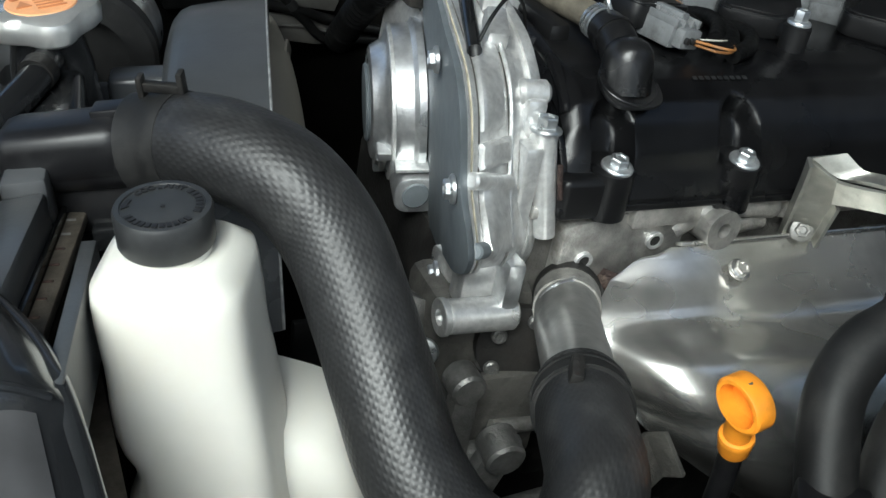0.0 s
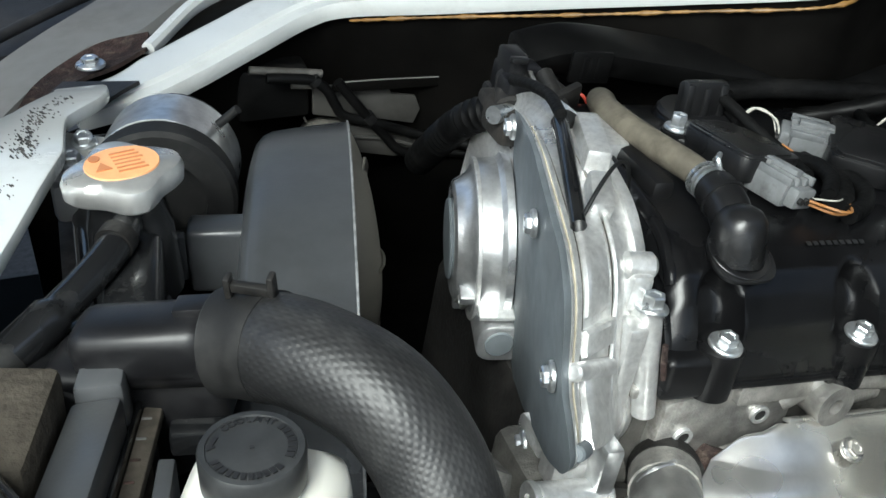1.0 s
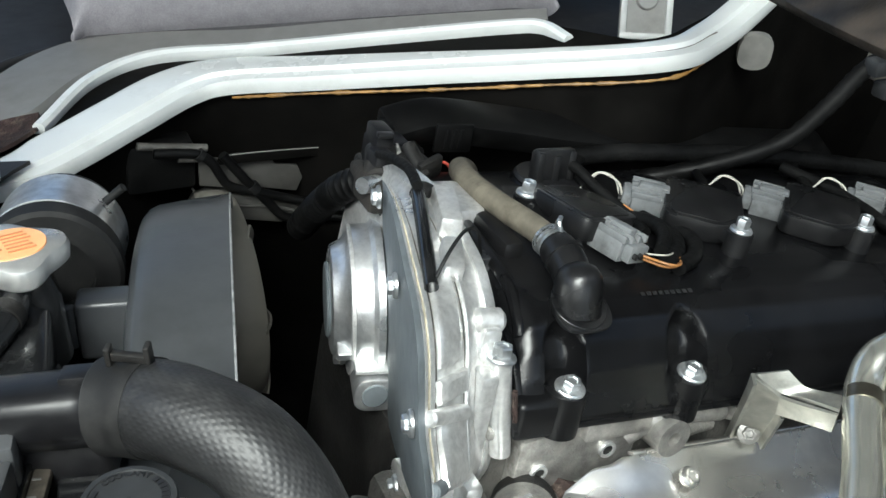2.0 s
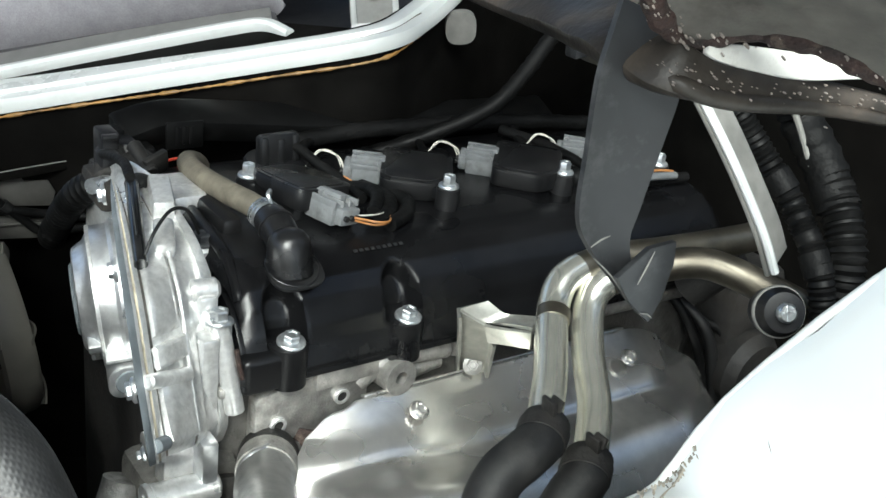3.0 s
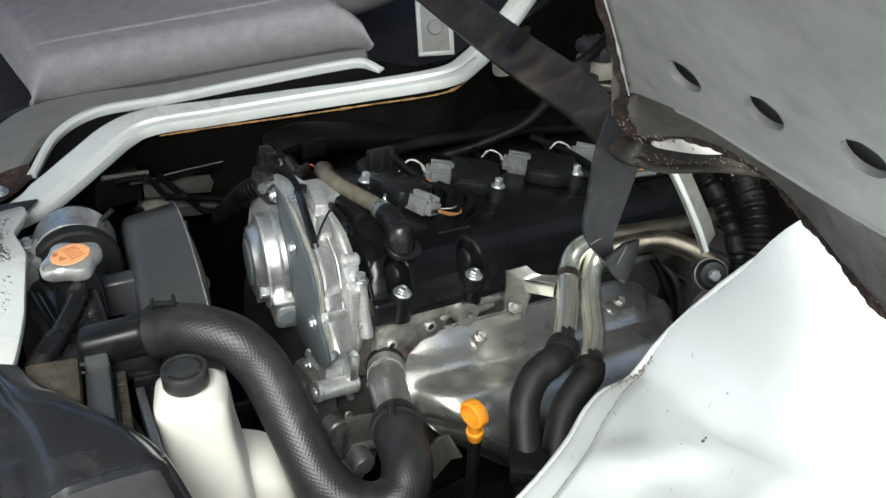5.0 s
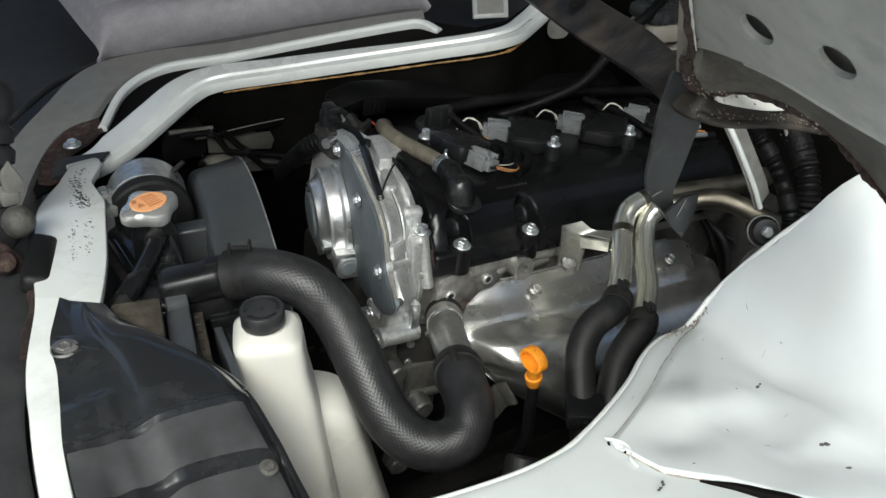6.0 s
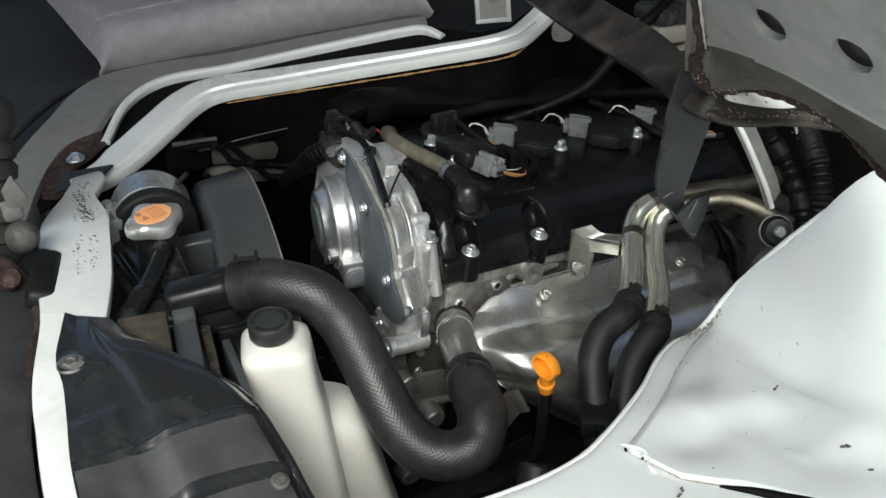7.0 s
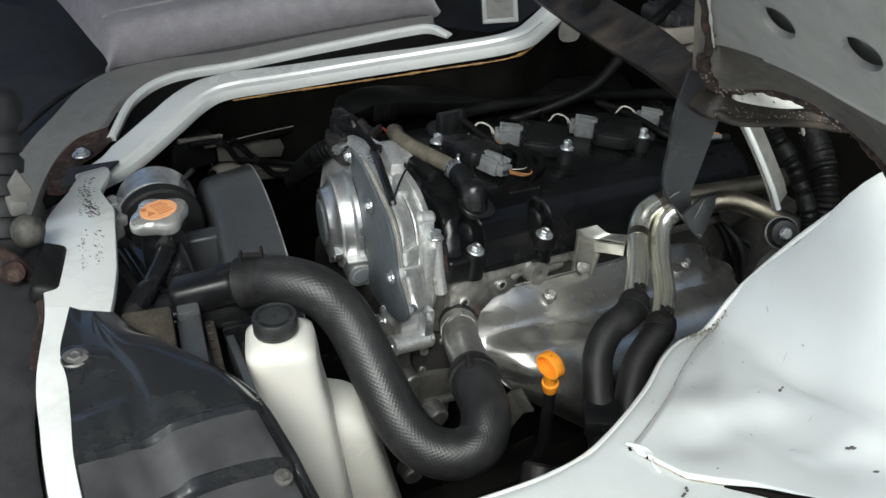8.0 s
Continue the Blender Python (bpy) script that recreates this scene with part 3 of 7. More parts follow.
well_i = spline([(-0.030, 0.790, 0.860), (-0.018, 0.822, 0.862), (-0.004, 0.836, 0.864), (0.020, 0.846, 0.867), (0.044, 0.862, 0.872)], 8)
structure("trim_6", grid(lambda u, v: well_o[round(u * 32)].lerp(well_i[round(u * 32)], v) + Vector((0, 0, 0.006 - 0.004 * math.sin(v * 3.14))), 32, 8, 0.003), "rust", "rusty brown well beside the rim end", "rusty well")

structure("trim_18", tube([(strip_at(y).x - 0.035 + 0.002 * math.sin(60 * y), y, strip_at(y).z - 0.006) for y in (0.60, 0.57, 0.54, 0.51, 0.48, 0.45, 0.42)], lambda q: 0.0042 + 0.0012 * math.sin(q * 17), 10, 6), "rust", "rusty brown sealer along the outside of the white rim", "sealer")

# front sill trim outside the strip
structure("trim_7", ribbon([(-0.105, 0.66, 0.905), (-0.135, 0.56, 0.905), (-0.16, 0.47, 0.903), (-0.196, 0.36, 0.90), (-0.215, 0.22, 0.90), (-0.225, 0.0, 0.9)], (0.2, 0, 1), 0.055, 0.02, 0.008, 8), "dark_trim", "dark rubber edge trim beside the white rim", "edge trim")

# ---- white dented panel on the near side ----
EDGE = spline([(-0.25, 0.085, 0), (0.06, 0.079, 0), (0.15, 0.088, 0), (0.19, 0.102, 0), (0.265, 0.141, 0), (0.350, 0.193, 0), (0.432, 0.204, 0), (0.466, 0.168, 0), (0.490, 0.148, 0), (0.548, 0.10, 0), (0.75, 0.0, 0)], 8)


def edge_y(x):
    for a, b in zip(EDGE, EDGE[1:]):
        if a.x <= x <= b.x:
            return a.y + (b.y - a.y) * (x - a.x) / (b.x - a.x)
    return EDGE[-1].y


# pressed ridges and hollows: from, to, half width, height
RIDGES = ((0.286, 0.084, 0.351, 0.086, 0.012, 0.0030), (0.322, 0.016, 0.379, 0.017, 0.012, 0.0032), (0.300, 0.058, 0.372, 0.056, 0.012, -0.0016), (0.395, 0.128, 0.415, 0.040, 0.014, -0.0018))


def panel_z(x, y):
    z = 0.965 - 0.218 * min(x, 0.40) - 0.092 * y
    q = min(1, max(0, (x - 0.40) / 0.13))
    z += 0.18 * q * q * (3 - 2 * q) * min(1, max(0.32, (y + 0.08) / 0.17))
    z -= 1.6 * max(0, x - 0.508)
    for cx, cy, sx, sy, d in ((0.33, 0.03, 0.035, 0.05, -0.010), (0.30, 0.10, 0.05, 0.02, 0.006), (0.37, -0.02, 0.03, 0.03, -0.008), (0.25, 0.06, 0.03, 0.02, -0.005),
                              (0.42, 0.09, 0.04, 0.03, -0.006), (0.40, 0.0, 0.02, 0.05, 0.006), (0.29, -0.05, 0.05, 0.03, 0.006)):
        z += d * math.exp(-((x - cx) / sx) ** 2 - ((y - cy) / sy) ** 2)
    for x0, y0, x1, y1, w, d in RIDGES:
        k = ((x - x0) * (x1 - x0) + (y - y0) * (y1 - y0)) / ((x1 - x0) ** 2 + (y1 - y0) ** 2)
        off = math.hypot(x - x0 - k * (x1 - x0), y - y0 - k * (y1 - y0)) / w
        end = max(0.0, abs(k - 0.5) - 0.5) * math.hypot(x1 - x0, y1 - y0) / w
        z += d * math.exp(-off * off - end * end)
    return z


def panel(u, v):
    x = -0.22 + 0.86 * u
    ye = edge_y(x)
    y = ye - (0.55 + ye) * (0.35 * v + 0.65 * v * v)
    return (x, y, panel_z(x, y) - 0.005 * math.exp(-(ye - y) / 0.003))


structure("wall_panel", grid(panel, 120, 80, 0.0025), "panel", "white painted sheet metal panel with dents and chips", "body panel", sharp=60)


SEAM_LINE = [(0.192, 0.079), (0.200, 0.060), (0.208, 0.033), (0.227, 0.0165), (0.246, 0.003), (0.263, -0.017), (0.30, -0.075), (0.40, -0.30), (0.66, -0.54)]


def seam_y(x):
    for (x0, y0), (x1, y1) in zip(SEAM_LINE, SEAM_LINE[1:]):
        if x <= x1:
            return y0 + (y1 - y0) * (x - x0) / (x1 - x0)
    return SEAM_LINE[-1][1]


def overlay(u, v):
    x = 0.195 + 0.44 * u ** 1.6
    a, b = edge_y(x) - 0.022 * (1 - min(1, max(0, (x - 0.34) / 0.1))) - 0.002, seam_y(x)
    y = a + (min(b, a - 0.002) - a) * v
    e = min(1.0, (a - y) / 0.006, (y - b) / 0.005 + 0.1)
    return (x, y, panel_z(x, y) + 0.0008 + 0.0034 * max(0, min(1, e)))


structure("trim_11", grid(overlay, 90, 60, 0.0012), "panel", "white overlapping panel sheet with a wavy seam", "body panel", sharp=60)
structure("trim_8", tube([(x, edge_y(x) - 0.001, panel_z(x, edge_y(x)) - 0.004) for x in [-0.2 + 0.04 * k for k in range(20)]], 0.0028, 12, 3), "white", "thin rolled white edge of the near panel", "body rim")
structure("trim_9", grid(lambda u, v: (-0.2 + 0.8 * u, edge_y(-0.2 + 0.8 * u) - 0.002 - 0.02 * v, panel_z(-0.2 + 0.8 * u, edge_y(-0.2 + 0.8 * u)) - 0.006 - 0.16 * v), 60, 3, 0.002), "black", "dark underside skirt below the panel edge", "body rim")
structure("trim_12", tube([(x, seam_y(x) - 0.003 - d, panel_z(x, seam_y(x) - 0.003 - d) + 0.0012) for x, d in ((0.226, 0.0), (0.236, 0.001), (0.247, 0.003), (0.258, 0.005), (0.270, 0.006), (0.29, 0.006))], lambda q: 0.0008 + 0.0040 * math.sin(min(1, q * 1.1) * math.pi * 0.8), 10, 8), "black", "dark gap below the overlapping sheet", "panel gap")
structure("trim_19", merge(tube([(0.194, 0.083, 0.9185), (0.198, 0.076, 0.9195), (0.203, 0.070, 0.9190), (0.202, 0.062, 0.9185), (0.196, 0.056, 0.9190), (0.195, 0.047, 0.9195)], lambda q: 0.0011 + 0.0006 * math.sin(q * 9), 8, 8), tube([(0.1995, 0.0665, 0.9190), (0.1965, 0.0650, 0.9195), (0.1955, 0.0680, 0.9190)], 0.0012, 8, 6)), "panel", "curled torn corner of the overlapping sheet", "torn edge")
structure("trim_17", merge(tube([(0.1985, 0.0690, 0.9172), (0.1990, 0.0665, 0.9172), (0.1978, 0.0635, 0.9172)], lambda q: 0.0016 * math.sin(math.pi * (0.15 + 0.7 * q)), 8, 6), tube([(0.1945, 0.0795, 0.9166), (0.1938, 0.0770, 0.9166)], 0.0010, 8, 2)), "black", "dark gap behind the torn corner", "panel gap")
rust_patch = bmesh.new()
for k in range(70):
    x = rng.uniform(0.362, 0.425)
    yy = edge_y(x) - 0.004 - abs(rng.gauss(0, 0.006))
    bmesh.ops.create_icosphere(rust_patch, subdivisions=1, radius=rng.uniform(0.0004, 0.0011), matrix=Matrix.Translation((x, yy, panel_z(x, yy) + 0.0012)) @ Matrix.Rotation(rng.uniform(0.3, 1.2), 4, "Z") @ Matrix.Diagonal((rng.uniform(1.5, 4), 1, 0.25, 1)))
tagged(part("rust_blister", rust_patch, "smear"), "rust blisters on the white panel edge", "rust spot", kind="stuff")

# grime in the overlap, and hairline scratches
structure("trim_14", tube([(x, edge_y(x) - 0.0235 * (1 - min(1, max(0, (x - 0.34) / 0.1))) - 0.0015, panel_z(x, edge_y(x) - 0.0235) + 0.0012) for x in [0.20 + 0.010 * k for k in range(22)]], lambda q: 0.0003 + 0.0004 * math.sin(q * 37) ** 2, 6, 3), "smear", "grimy line in the sheet overlap", "seam")
structure("trim_15", tube([(x, seam_y(x) - 0.0005, panel_z(x, seam_y(x)) + 0.0006) for x in [0.197 + 0.004 * k for k in range(26)]], lambda q: 0.0004 + 0.0005 * math.sin(q * 29) ** 2, 6, 3), "smear", "grimy line along the wavy seam", "seam")
srng = random.Random(21)
for x, y, l, a in ((0.385, 0.168, 0.008, 35), (0.33, 0.15, 0.007, 60), (0.30, 0.118, 0.006, 80), (0.41, 0.12, 0.008, 20), (0.43, 0.16, 0.006, 60), (0.36, 0.05, 0.009, 15), (0.25, 0.115, 0.008, 35), (0.315, 0.03, 0.006, -20)):
    d = Vector((math.cos(radians(a)), math.sin(radians(a)), 0)) * l
    pts = [(x + d.x * k / 3, y + d.y * k / 3 + srng.gauss(0, 0.0002), panel_z(x + d.x * k / 3, y + d.y * k / 3) + 0.0043) for k in range(4)]
    tagged(part("scratch", tube(pts, lambda q: 0.00022 * math.sin(math.pi * (0.1 + 0.8 * q)), 5, 3), "smear"), "fine grey scratch in the white paint", "scratch", "scratches")

# paint chips lying in the panel
for x, y, l, w, a in ((0.3743, 0.0911, 0.013, 0.0036, 30), (0.360, 0.0087, 0.010, 0.0042, -10), (0.3789, 0.1372, 0.004, 0.0010, 20), (0.4256, 0.1161, 0.008, 0.0014, 60), (0.3471, 0.0914, 0.002, 0.0010, 0), (0.3917, 0.1912, 0.003, 0.0010, 60), (0.1912, 0.0185, 0.012, 0.0032, 30), (0.3564, -0.0187, 0.006, 0.0030, 0), (0.235, 0.030, 0.002, 0.0010, 0), (0.30, 0.056, 0.003, 0.0008, 70)):
    chip = bmesh.new()
    for k in range(11):
        bmesh.ops.create_icosphere(chip, subdivisions=1, radius=w * rng.uniform(0.12, 0.38), matrix=Matrix.Translation((rng.uniform(-l, l) / 2, rng.uniform(-w, w) / 3, 0)) @ Matrix.Diagonal((2.4, 1, 0.2, 1)))
    tagged(part("paint_chip", chip, "scuff", m=pose(x, y, panel_z(x, y) + 0.0046, 0, 12, a)), "small dark chip in the white paint", "paint chip", "paint chips")

# ---- raised lid ----
LO = Vector((0.365, 0.206, 1.142))
LU = Vector((-0.043, -0.194, 0.025)).normalized()
LV = Vector((-0.061, -0.05, 0.072))
LV = (LV - LU * LV.dot(LU)).normalized()
LN = LU.cross(LV)
LID = Matrix.Translation(LO) @ Matrix((LU, LV, LN)).transposed().to_4x4()
lid = thing("hatch", "raised grey painted engine lid with oval holes", "lid", m=LID)


def holed_sheet(outline, holes):
    """A flat sheet of the given outline with elliptic holes through it, each with a short turned rim."""
    b = bmesh.new()
    loops = [list(outline)]
    for cx, cy, a, c, turn in holes:
        ca, sa = math.cos(turn), math.sin(turn)
        loops.append([(cx + a * math.cos(t) * ca - c * math.sin(t) * sa, cy + a * math.cos(t) * sa + c * math.sin(t) * ca) for t in [2 * math.pi * k / 36 for k in range(36)]])
    edges = []
    for lp in loops:
        vs = [b.verts.new((x, y, 0)) for x, y in lp]
        edges += [b.edges.new((vs[k], vs[(k + 1) % len(vs)])) for k in range(len(vs))]
    rims = edges[len(loops[0]):]
    bmesh.ops.triangle_fill(b, edges=edges, use_beauty=True)
    ext = bmesh.ops.extrude_edge_only(b, edges=rims)
    bmesh.ops.translate(b, verts=[v for v in ext["geom"] if isinstance(v, bmesh.types.BMVert)], vec=(0, 0, -0.005))
    return b


LOW = spline([(-0.004, 0.0, 0), (0.016, 0.015, 0), (0.06, 0.023, 0), (0.12, 0.025, 0), (0.17, 0.016, 0), (0.21, 0.010, 0), (0.27, 0.003, 0), (0.40, -0.008, 0), (0.62, -0.02, 0)], 5)
# Above 0.26 the lid is unseen, extended only to block sky light.
END = [(0.32, 0.44), (0.25, 0.344), (0.19, 0.26), (0.15, 0.202), (0.11, 0.146), (0.075, 0.097), (0.04, 0.052), (0.014, 0.018)]
skin_outline = [(p.x, p.y) for p in LOW] + [(0.62, 0.12), (0.62, 0.26), (0.62, 0.44), (0.52, 0.44), (0.42, 0.44)] + END
part("panel", holed_sheet(skin_outline, [(0.139 + 0.0775 * k, 0.078, 0.0195, 0.0132, radians(30)) for k in range(6)]), "lid", lid, "grey underside with a row of oval holes", soft=False)
part("back_skin", prism([(0.03, 0.03), (0.62, 0.0), (0.62, 0.44), (0.34, 0.44)], "z", -0.019, -0.013), "lid", lid)
part("fold", tube([(p.x, p.y - 0.001, -0.002) for p in LOW[12:]], lambda q: 0.0028 + 0.0022 * q, 12, 2), "lid", lid, "rolled lower edge")
wl = LID.inverted()


def in_lid(p):
    return wl @ Vector(p)


toward_door = in_lid((0.2, -0.1, 1.25)) - in_lid((0.38, 0.2, 1.1))
ARM = [(0.560, 0.900, 1.052), (0.4655, 0.520, 1.0737), (0.4458, 0.430, 1.0776), (0.425, 0.340, 1.0845), (0.4043, 0.280, 1.0888), (0.3912, 0.245, 1.0890), (0.3850, 0.216, 1.0885), (0.4081, 0.205, 1.0790), (0.461, 0.195, 1.0672), (0.5003, 0.176, 1.0575)]


def arm_w(q):
    k = q * 9
    w = (0.046, 0.045, 0.044, 0.043, 0.039, 0.032, 0.024, 0.0165, 0.013, 0.008)
    i = min(int(k), 8)
    return w[i] + (w[i + 1] - w[i]) * (k - i)


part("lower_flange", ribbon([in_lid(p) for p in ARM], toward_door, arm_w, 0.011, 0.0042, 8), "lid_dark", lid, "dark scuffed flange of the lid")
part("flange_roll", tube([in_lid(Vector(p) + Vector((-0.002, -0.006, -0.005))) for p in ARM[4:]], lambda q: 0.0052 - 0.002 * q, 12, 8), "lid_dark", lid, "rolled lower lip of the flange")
part("flange_slot", moved(lathe([(0, 0.0), (0.010, 0.0), (0.0105, 0.0006), (0.0, 0.0010)], None, 24), Matrix.Translation(in_lid((0.4435, 0.445, 1.098))) @ toward_door.to_track_quat("Z", "Y").to_matrix().to_4x4() @ Matrix.Diagonal((0.55, 1.5, 1, 1))), "black", lid, "dark oval slot")
SEAM = [(0.357, 0.210, 1.141), (0.3675, 0.215, 1.1218), (0.3809, 0.217, 1.1071), (0.3933, 0.214, 1.0994), (0.4118, 0.195, 1.1042), (0.4277, 0.170, 1.102), (0.4513, 0.150, 1.086), (0.4554, 0.125, 1.0769), (0.4450, 0.080, 1.0660), (0.4250, 0.030, 1.0600), (0.405, -0.03, 1.052)]
part("seam", tube([in_lid(p) for p in SEAM], lambda q: 0.0046 + 0.0010 * math.sin(q * 23) + 0.0006 * math.sin(q * 71) + 0.0004 * math.sin(q * 190), 12, 24), "rust", lid, "rusty seam with flaking sealer")
flakes = bmesh.new()
fr_ = random.Random(9)
seam_line = spline(SEAM, 14)
for k in range(420):
    p = seam_line[fr_.randrange(10, len(seam_line))]
    bmesh.ops.create_icosphere(flakes, subdivisions=1, radius=fr_.uniform(0.0003, 0.0009) * fr_.uniform(0.7, 1.6), matrix=Matrix.Translation(in_lid(p + Vector((fr_.gauss(0, 0.0026), fr_.gauss(0, 0.002) - 0.003, fr_.gauss(0.001, 0.003))))) @ Matrix.Diagonal((1, 1.6, 0.6, 1)))
arm_line = spline(ARM[4:], 12)
for k in range(240):
    p = arm_line[fr_.randrange(8, len(arm_line))]
    bmesh.ops.create_icosphere(flakes, subdivisions=1, radius=fr_.uniform(0.0003, 0.0010), matrix=Matrix.Translation(in_lid(p + Vector((fr_.gauss(-0.002, 0.003), fr_.gauss(-0.007, 0.0015), fr_.gauss(-0.001, 0.004))))) @ Matrix.Diagonal((1.8, 1, 0.5, 1)))
tagged(part("sealer_flakes", flakes, "flake", lid, soft=False), "pale flaking sealer crumbs on the rusty seam", kind="stuff")
seam_l = [in_lid(p) for p in spline(SEAM, 4)]
fold_l = [LOW[min(len(LOW) - 1, round(k * 34 / 40))].copy() for k in range(41)]
for p in fold_l:
    p.z = -0.003
# Rust stain and the shadow band below the fold are both in its colour.
part("inner_web", grid(lambda u, v: fold_l[round(u * 40)].lerp(seam_l[round(u * 40)], v) - Vector((0, 0, 0.012 * math.sin(v * math.pi))), 40, 8, 0.002), "web", lid, "inner web of the lid, shade and rust stain in its colour")
part("end_seam", tube([(x - 0.002, y, 0.003) for x, y in [(-0.002, 0.0)] + END[::-1]], lambda q: 0.0030 + 0.0008 * math.sin(q * 70), 8, 12), "rust", lid, "chipped rusty end seam")
part("end_sealer", tube([(x + 0.0035, y - 0.002, 0.003) for x, y in END[::-1]], lambda q: 0.0006 + 0.0010 * math.sin(q * 50) ** 2 * math.sin(q * 13) ** 2, 8, 12), "flake_strip", lid, "pale sealer line beside the seam")
part("bare_patch", ribbon([in_lid(Vector(p) + Vector((-0.003, -0.005, 0.004))) for p in ((0.3990, 0.213, 1.0925), (0.427, 0.207, 1.0845), (0.4516, 0.2, 1.0785), (0.4725, 0.19, 1.0767), (0.484, 0.182, 1.074))], toward_door, lambda q: 0.0035 + 0.0085 * math.sin(min(1, q * 1.08) * math.pi) ** 0.45, 0.004, 0.001, 8), "flake_strip", lid, "bare pale strip below the seam")
part("strip_nick", moved(box(-0.004, 0.004, -0.003, 0.003, -0.006, 0.005, 0.001), Matrix.Translation(in_lid((0.497, 0.174, 1.064)))), "relay", lid, "pale folded clip")
part("recess", grid(lambda u, v: in_lid(Vector((0.356, 0.214, 1.143)).lerp(Vector((0.27, 0.05, 1.300)), v).lerp(Vector((0.385, 0.245, 1.100)).lerp(Vector((0.36, 0.235, 1.270)), v), u) + Vector((0.006 * math.sin(u * 3.1) + 0.003 * math.sin(u * 17) * v, 0, 0))), 24, 10, 0.002), "stain", lid, "brown stained side sheet of the lid")

hook = thing("lid_hook", "dark grey steel catch plate hanging from the lid", "catch")
outline_l = spline([(0.372, 0.238, 1.116), (0.3665, 0.237, 1.1030), (0.3595, 0.236, 1.0834), (0.3562, 0.236, 1.0501), (0.3537, 0.236, 1.0180), (0.3606, 0.234, 0.9987), (0.3808, 0.232, 0.9711), (0.3960, 0.230, 0.9510)], 5)
outline_r = spline([(0.406, 0.228, 1.100), (0.4050, 0.228, 1.0867), (0.4040, 0.228, 1.0686), (0.3961, 0.228, 1.0440), (0.3861, 0.228, 1.0139), (0.3826, 0.228, 1.0008), (0.3883, 0.228, 0.9802), (0.3985, 0.228, 0.9541)], 5)
part("plate", grid(lambda u, v: outline_l[round(u * 35)].lerp(outline_r[round(u * 35)], v) + Vector((0, 0.003 * math.sin(v * math.pi), 0)), 35, 6, 0.003), "hook", hook, sharp=30)
part("tab", prism([(0.3700, 0.9850), (0.3905, 0.9950), (0.4085, 0.9935), (0.4085, 0.9808), (0.4025, 0.9620), (0.3950, 0.9510), (0.3800, 0.9680)], "y", 0.2205, 0.2240, 0.0006), "hook", hook, "scratched folded tab")
for a, b in (((0.3830, 0.2195, 0.9780), (0.3925, 0.2195, 0.9935)), ((0.3600, 0.2300, 1.0010), (0.3700, 0.2280, 1.0050)), ((0.3615, 0.2290, 0.9950), (0.3790, 0.2250, 0.9720)), ((0.3870, 0.2195, 0.9600), (0.3960, 0.2195, 0.9540))):
    part("scratch", tube([a, tuple((Vector(a) + Vector(b)) / 2 + Vector((0.0006, 0, 0.0008))), b], lambda q: 0.0005 * math.sin(math.pi * (0.15 + 0.7 * q)), 6, 4), "primer", hook, "bare metal scratch")

# ---- cab beyond the opening ----
seat = thing("seat", "grey fabric seat cushion with a vinyl side bolster", "seat")


def cushion(u, v):
    """Rounded cushion: v from the foot of its front over the roll to the back."""
    x = 0.098 + 0.40 * u
    e = min(1, (1 - u) / 0.10) ** 0.5 * min(1, u / 0.05 + 0.05) ** 0.5
    a = min(1, v / 0.42)
    y = 1.050 - 0.030 * math.sin(a * math.pi) - 0.52 * (x - 0.12) + max(0, v - 0.36) * 0.62 * (1 + 0.4 * (x - 0.12))
    z = 0.872 + 0.085 * math.sin(a * math.pi / 2) * (0.35 + 0.65 * e) + 0.03 * max(0, v - 0.42) + 0.16 * (x - 0.12)
    z += 0.004 * math.sin(9 * u + 14 * v) * max(0, v - 0.3)
    return (x, y, z)


part("cushion", grid(cushion, 48, 56, 0.006), "fabric", seat, "grey woven seat cushion")
part("piping", tube([cushion(0.04 + 0.90 * k / 12, 0.40) for k in range(13)], 0.0028, 8, 4), "fabric", seat, "grey seam piping")
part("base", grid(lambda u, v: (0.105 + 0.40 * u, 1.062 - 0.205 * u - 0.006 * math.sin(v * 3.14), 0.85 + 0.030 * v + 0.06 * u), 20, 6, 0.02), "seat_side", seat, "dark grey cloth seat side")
part("backrest", moved(box(-0.33, 0.33, -0.05, 0.05, 0, 0.6, 0.04, 4), pose(0.55, 1.45, 0.96, -12, 0, -10)), "fabric", seat, "grey fabric backrest")
seat2 = thing("bolster", "rounded grey fabric side bolster beside the buckle", "seat bolster")
part("body", moved(lathe([(0, -0.16), (0.035, -0.15), (0.055, -0.09), (0.06, 0), (0.055, 0.09), (0.03, 0.15), (0, 0.16)], None, 24), pose(0.60, 1.02, 0.985, 0, 70, -28)), "fabric", seat2)
belt = thing("belt_buckle", "grey metal belt anchor with a round rivet", "belt anchor", m=pose(0.622, 0.862, 0.940, 68, 0, -25))
part("plate", box(-0.022, 0.022, -0.035, 0.05, -0.002, 0.002, 0.0015), "lid", belt)
part("frame", merge(merge(box(-0.026, -0.019, -0.035, 0.05, -0.005, 0.006, 0.002), box(0.019, 0.026, -0.035, 0.05, -0.005, 0.006, 0.002)), box(-0.026, 0.026, -0.04, -0.033, -0.005, 0.006, 0.002)), "white", belt, "pale edge frame")
part("rivet", cyl((0, 0.0, 0), (0, 0.0, 0.006), 0.011, rim=0.0015), "lid", belt)

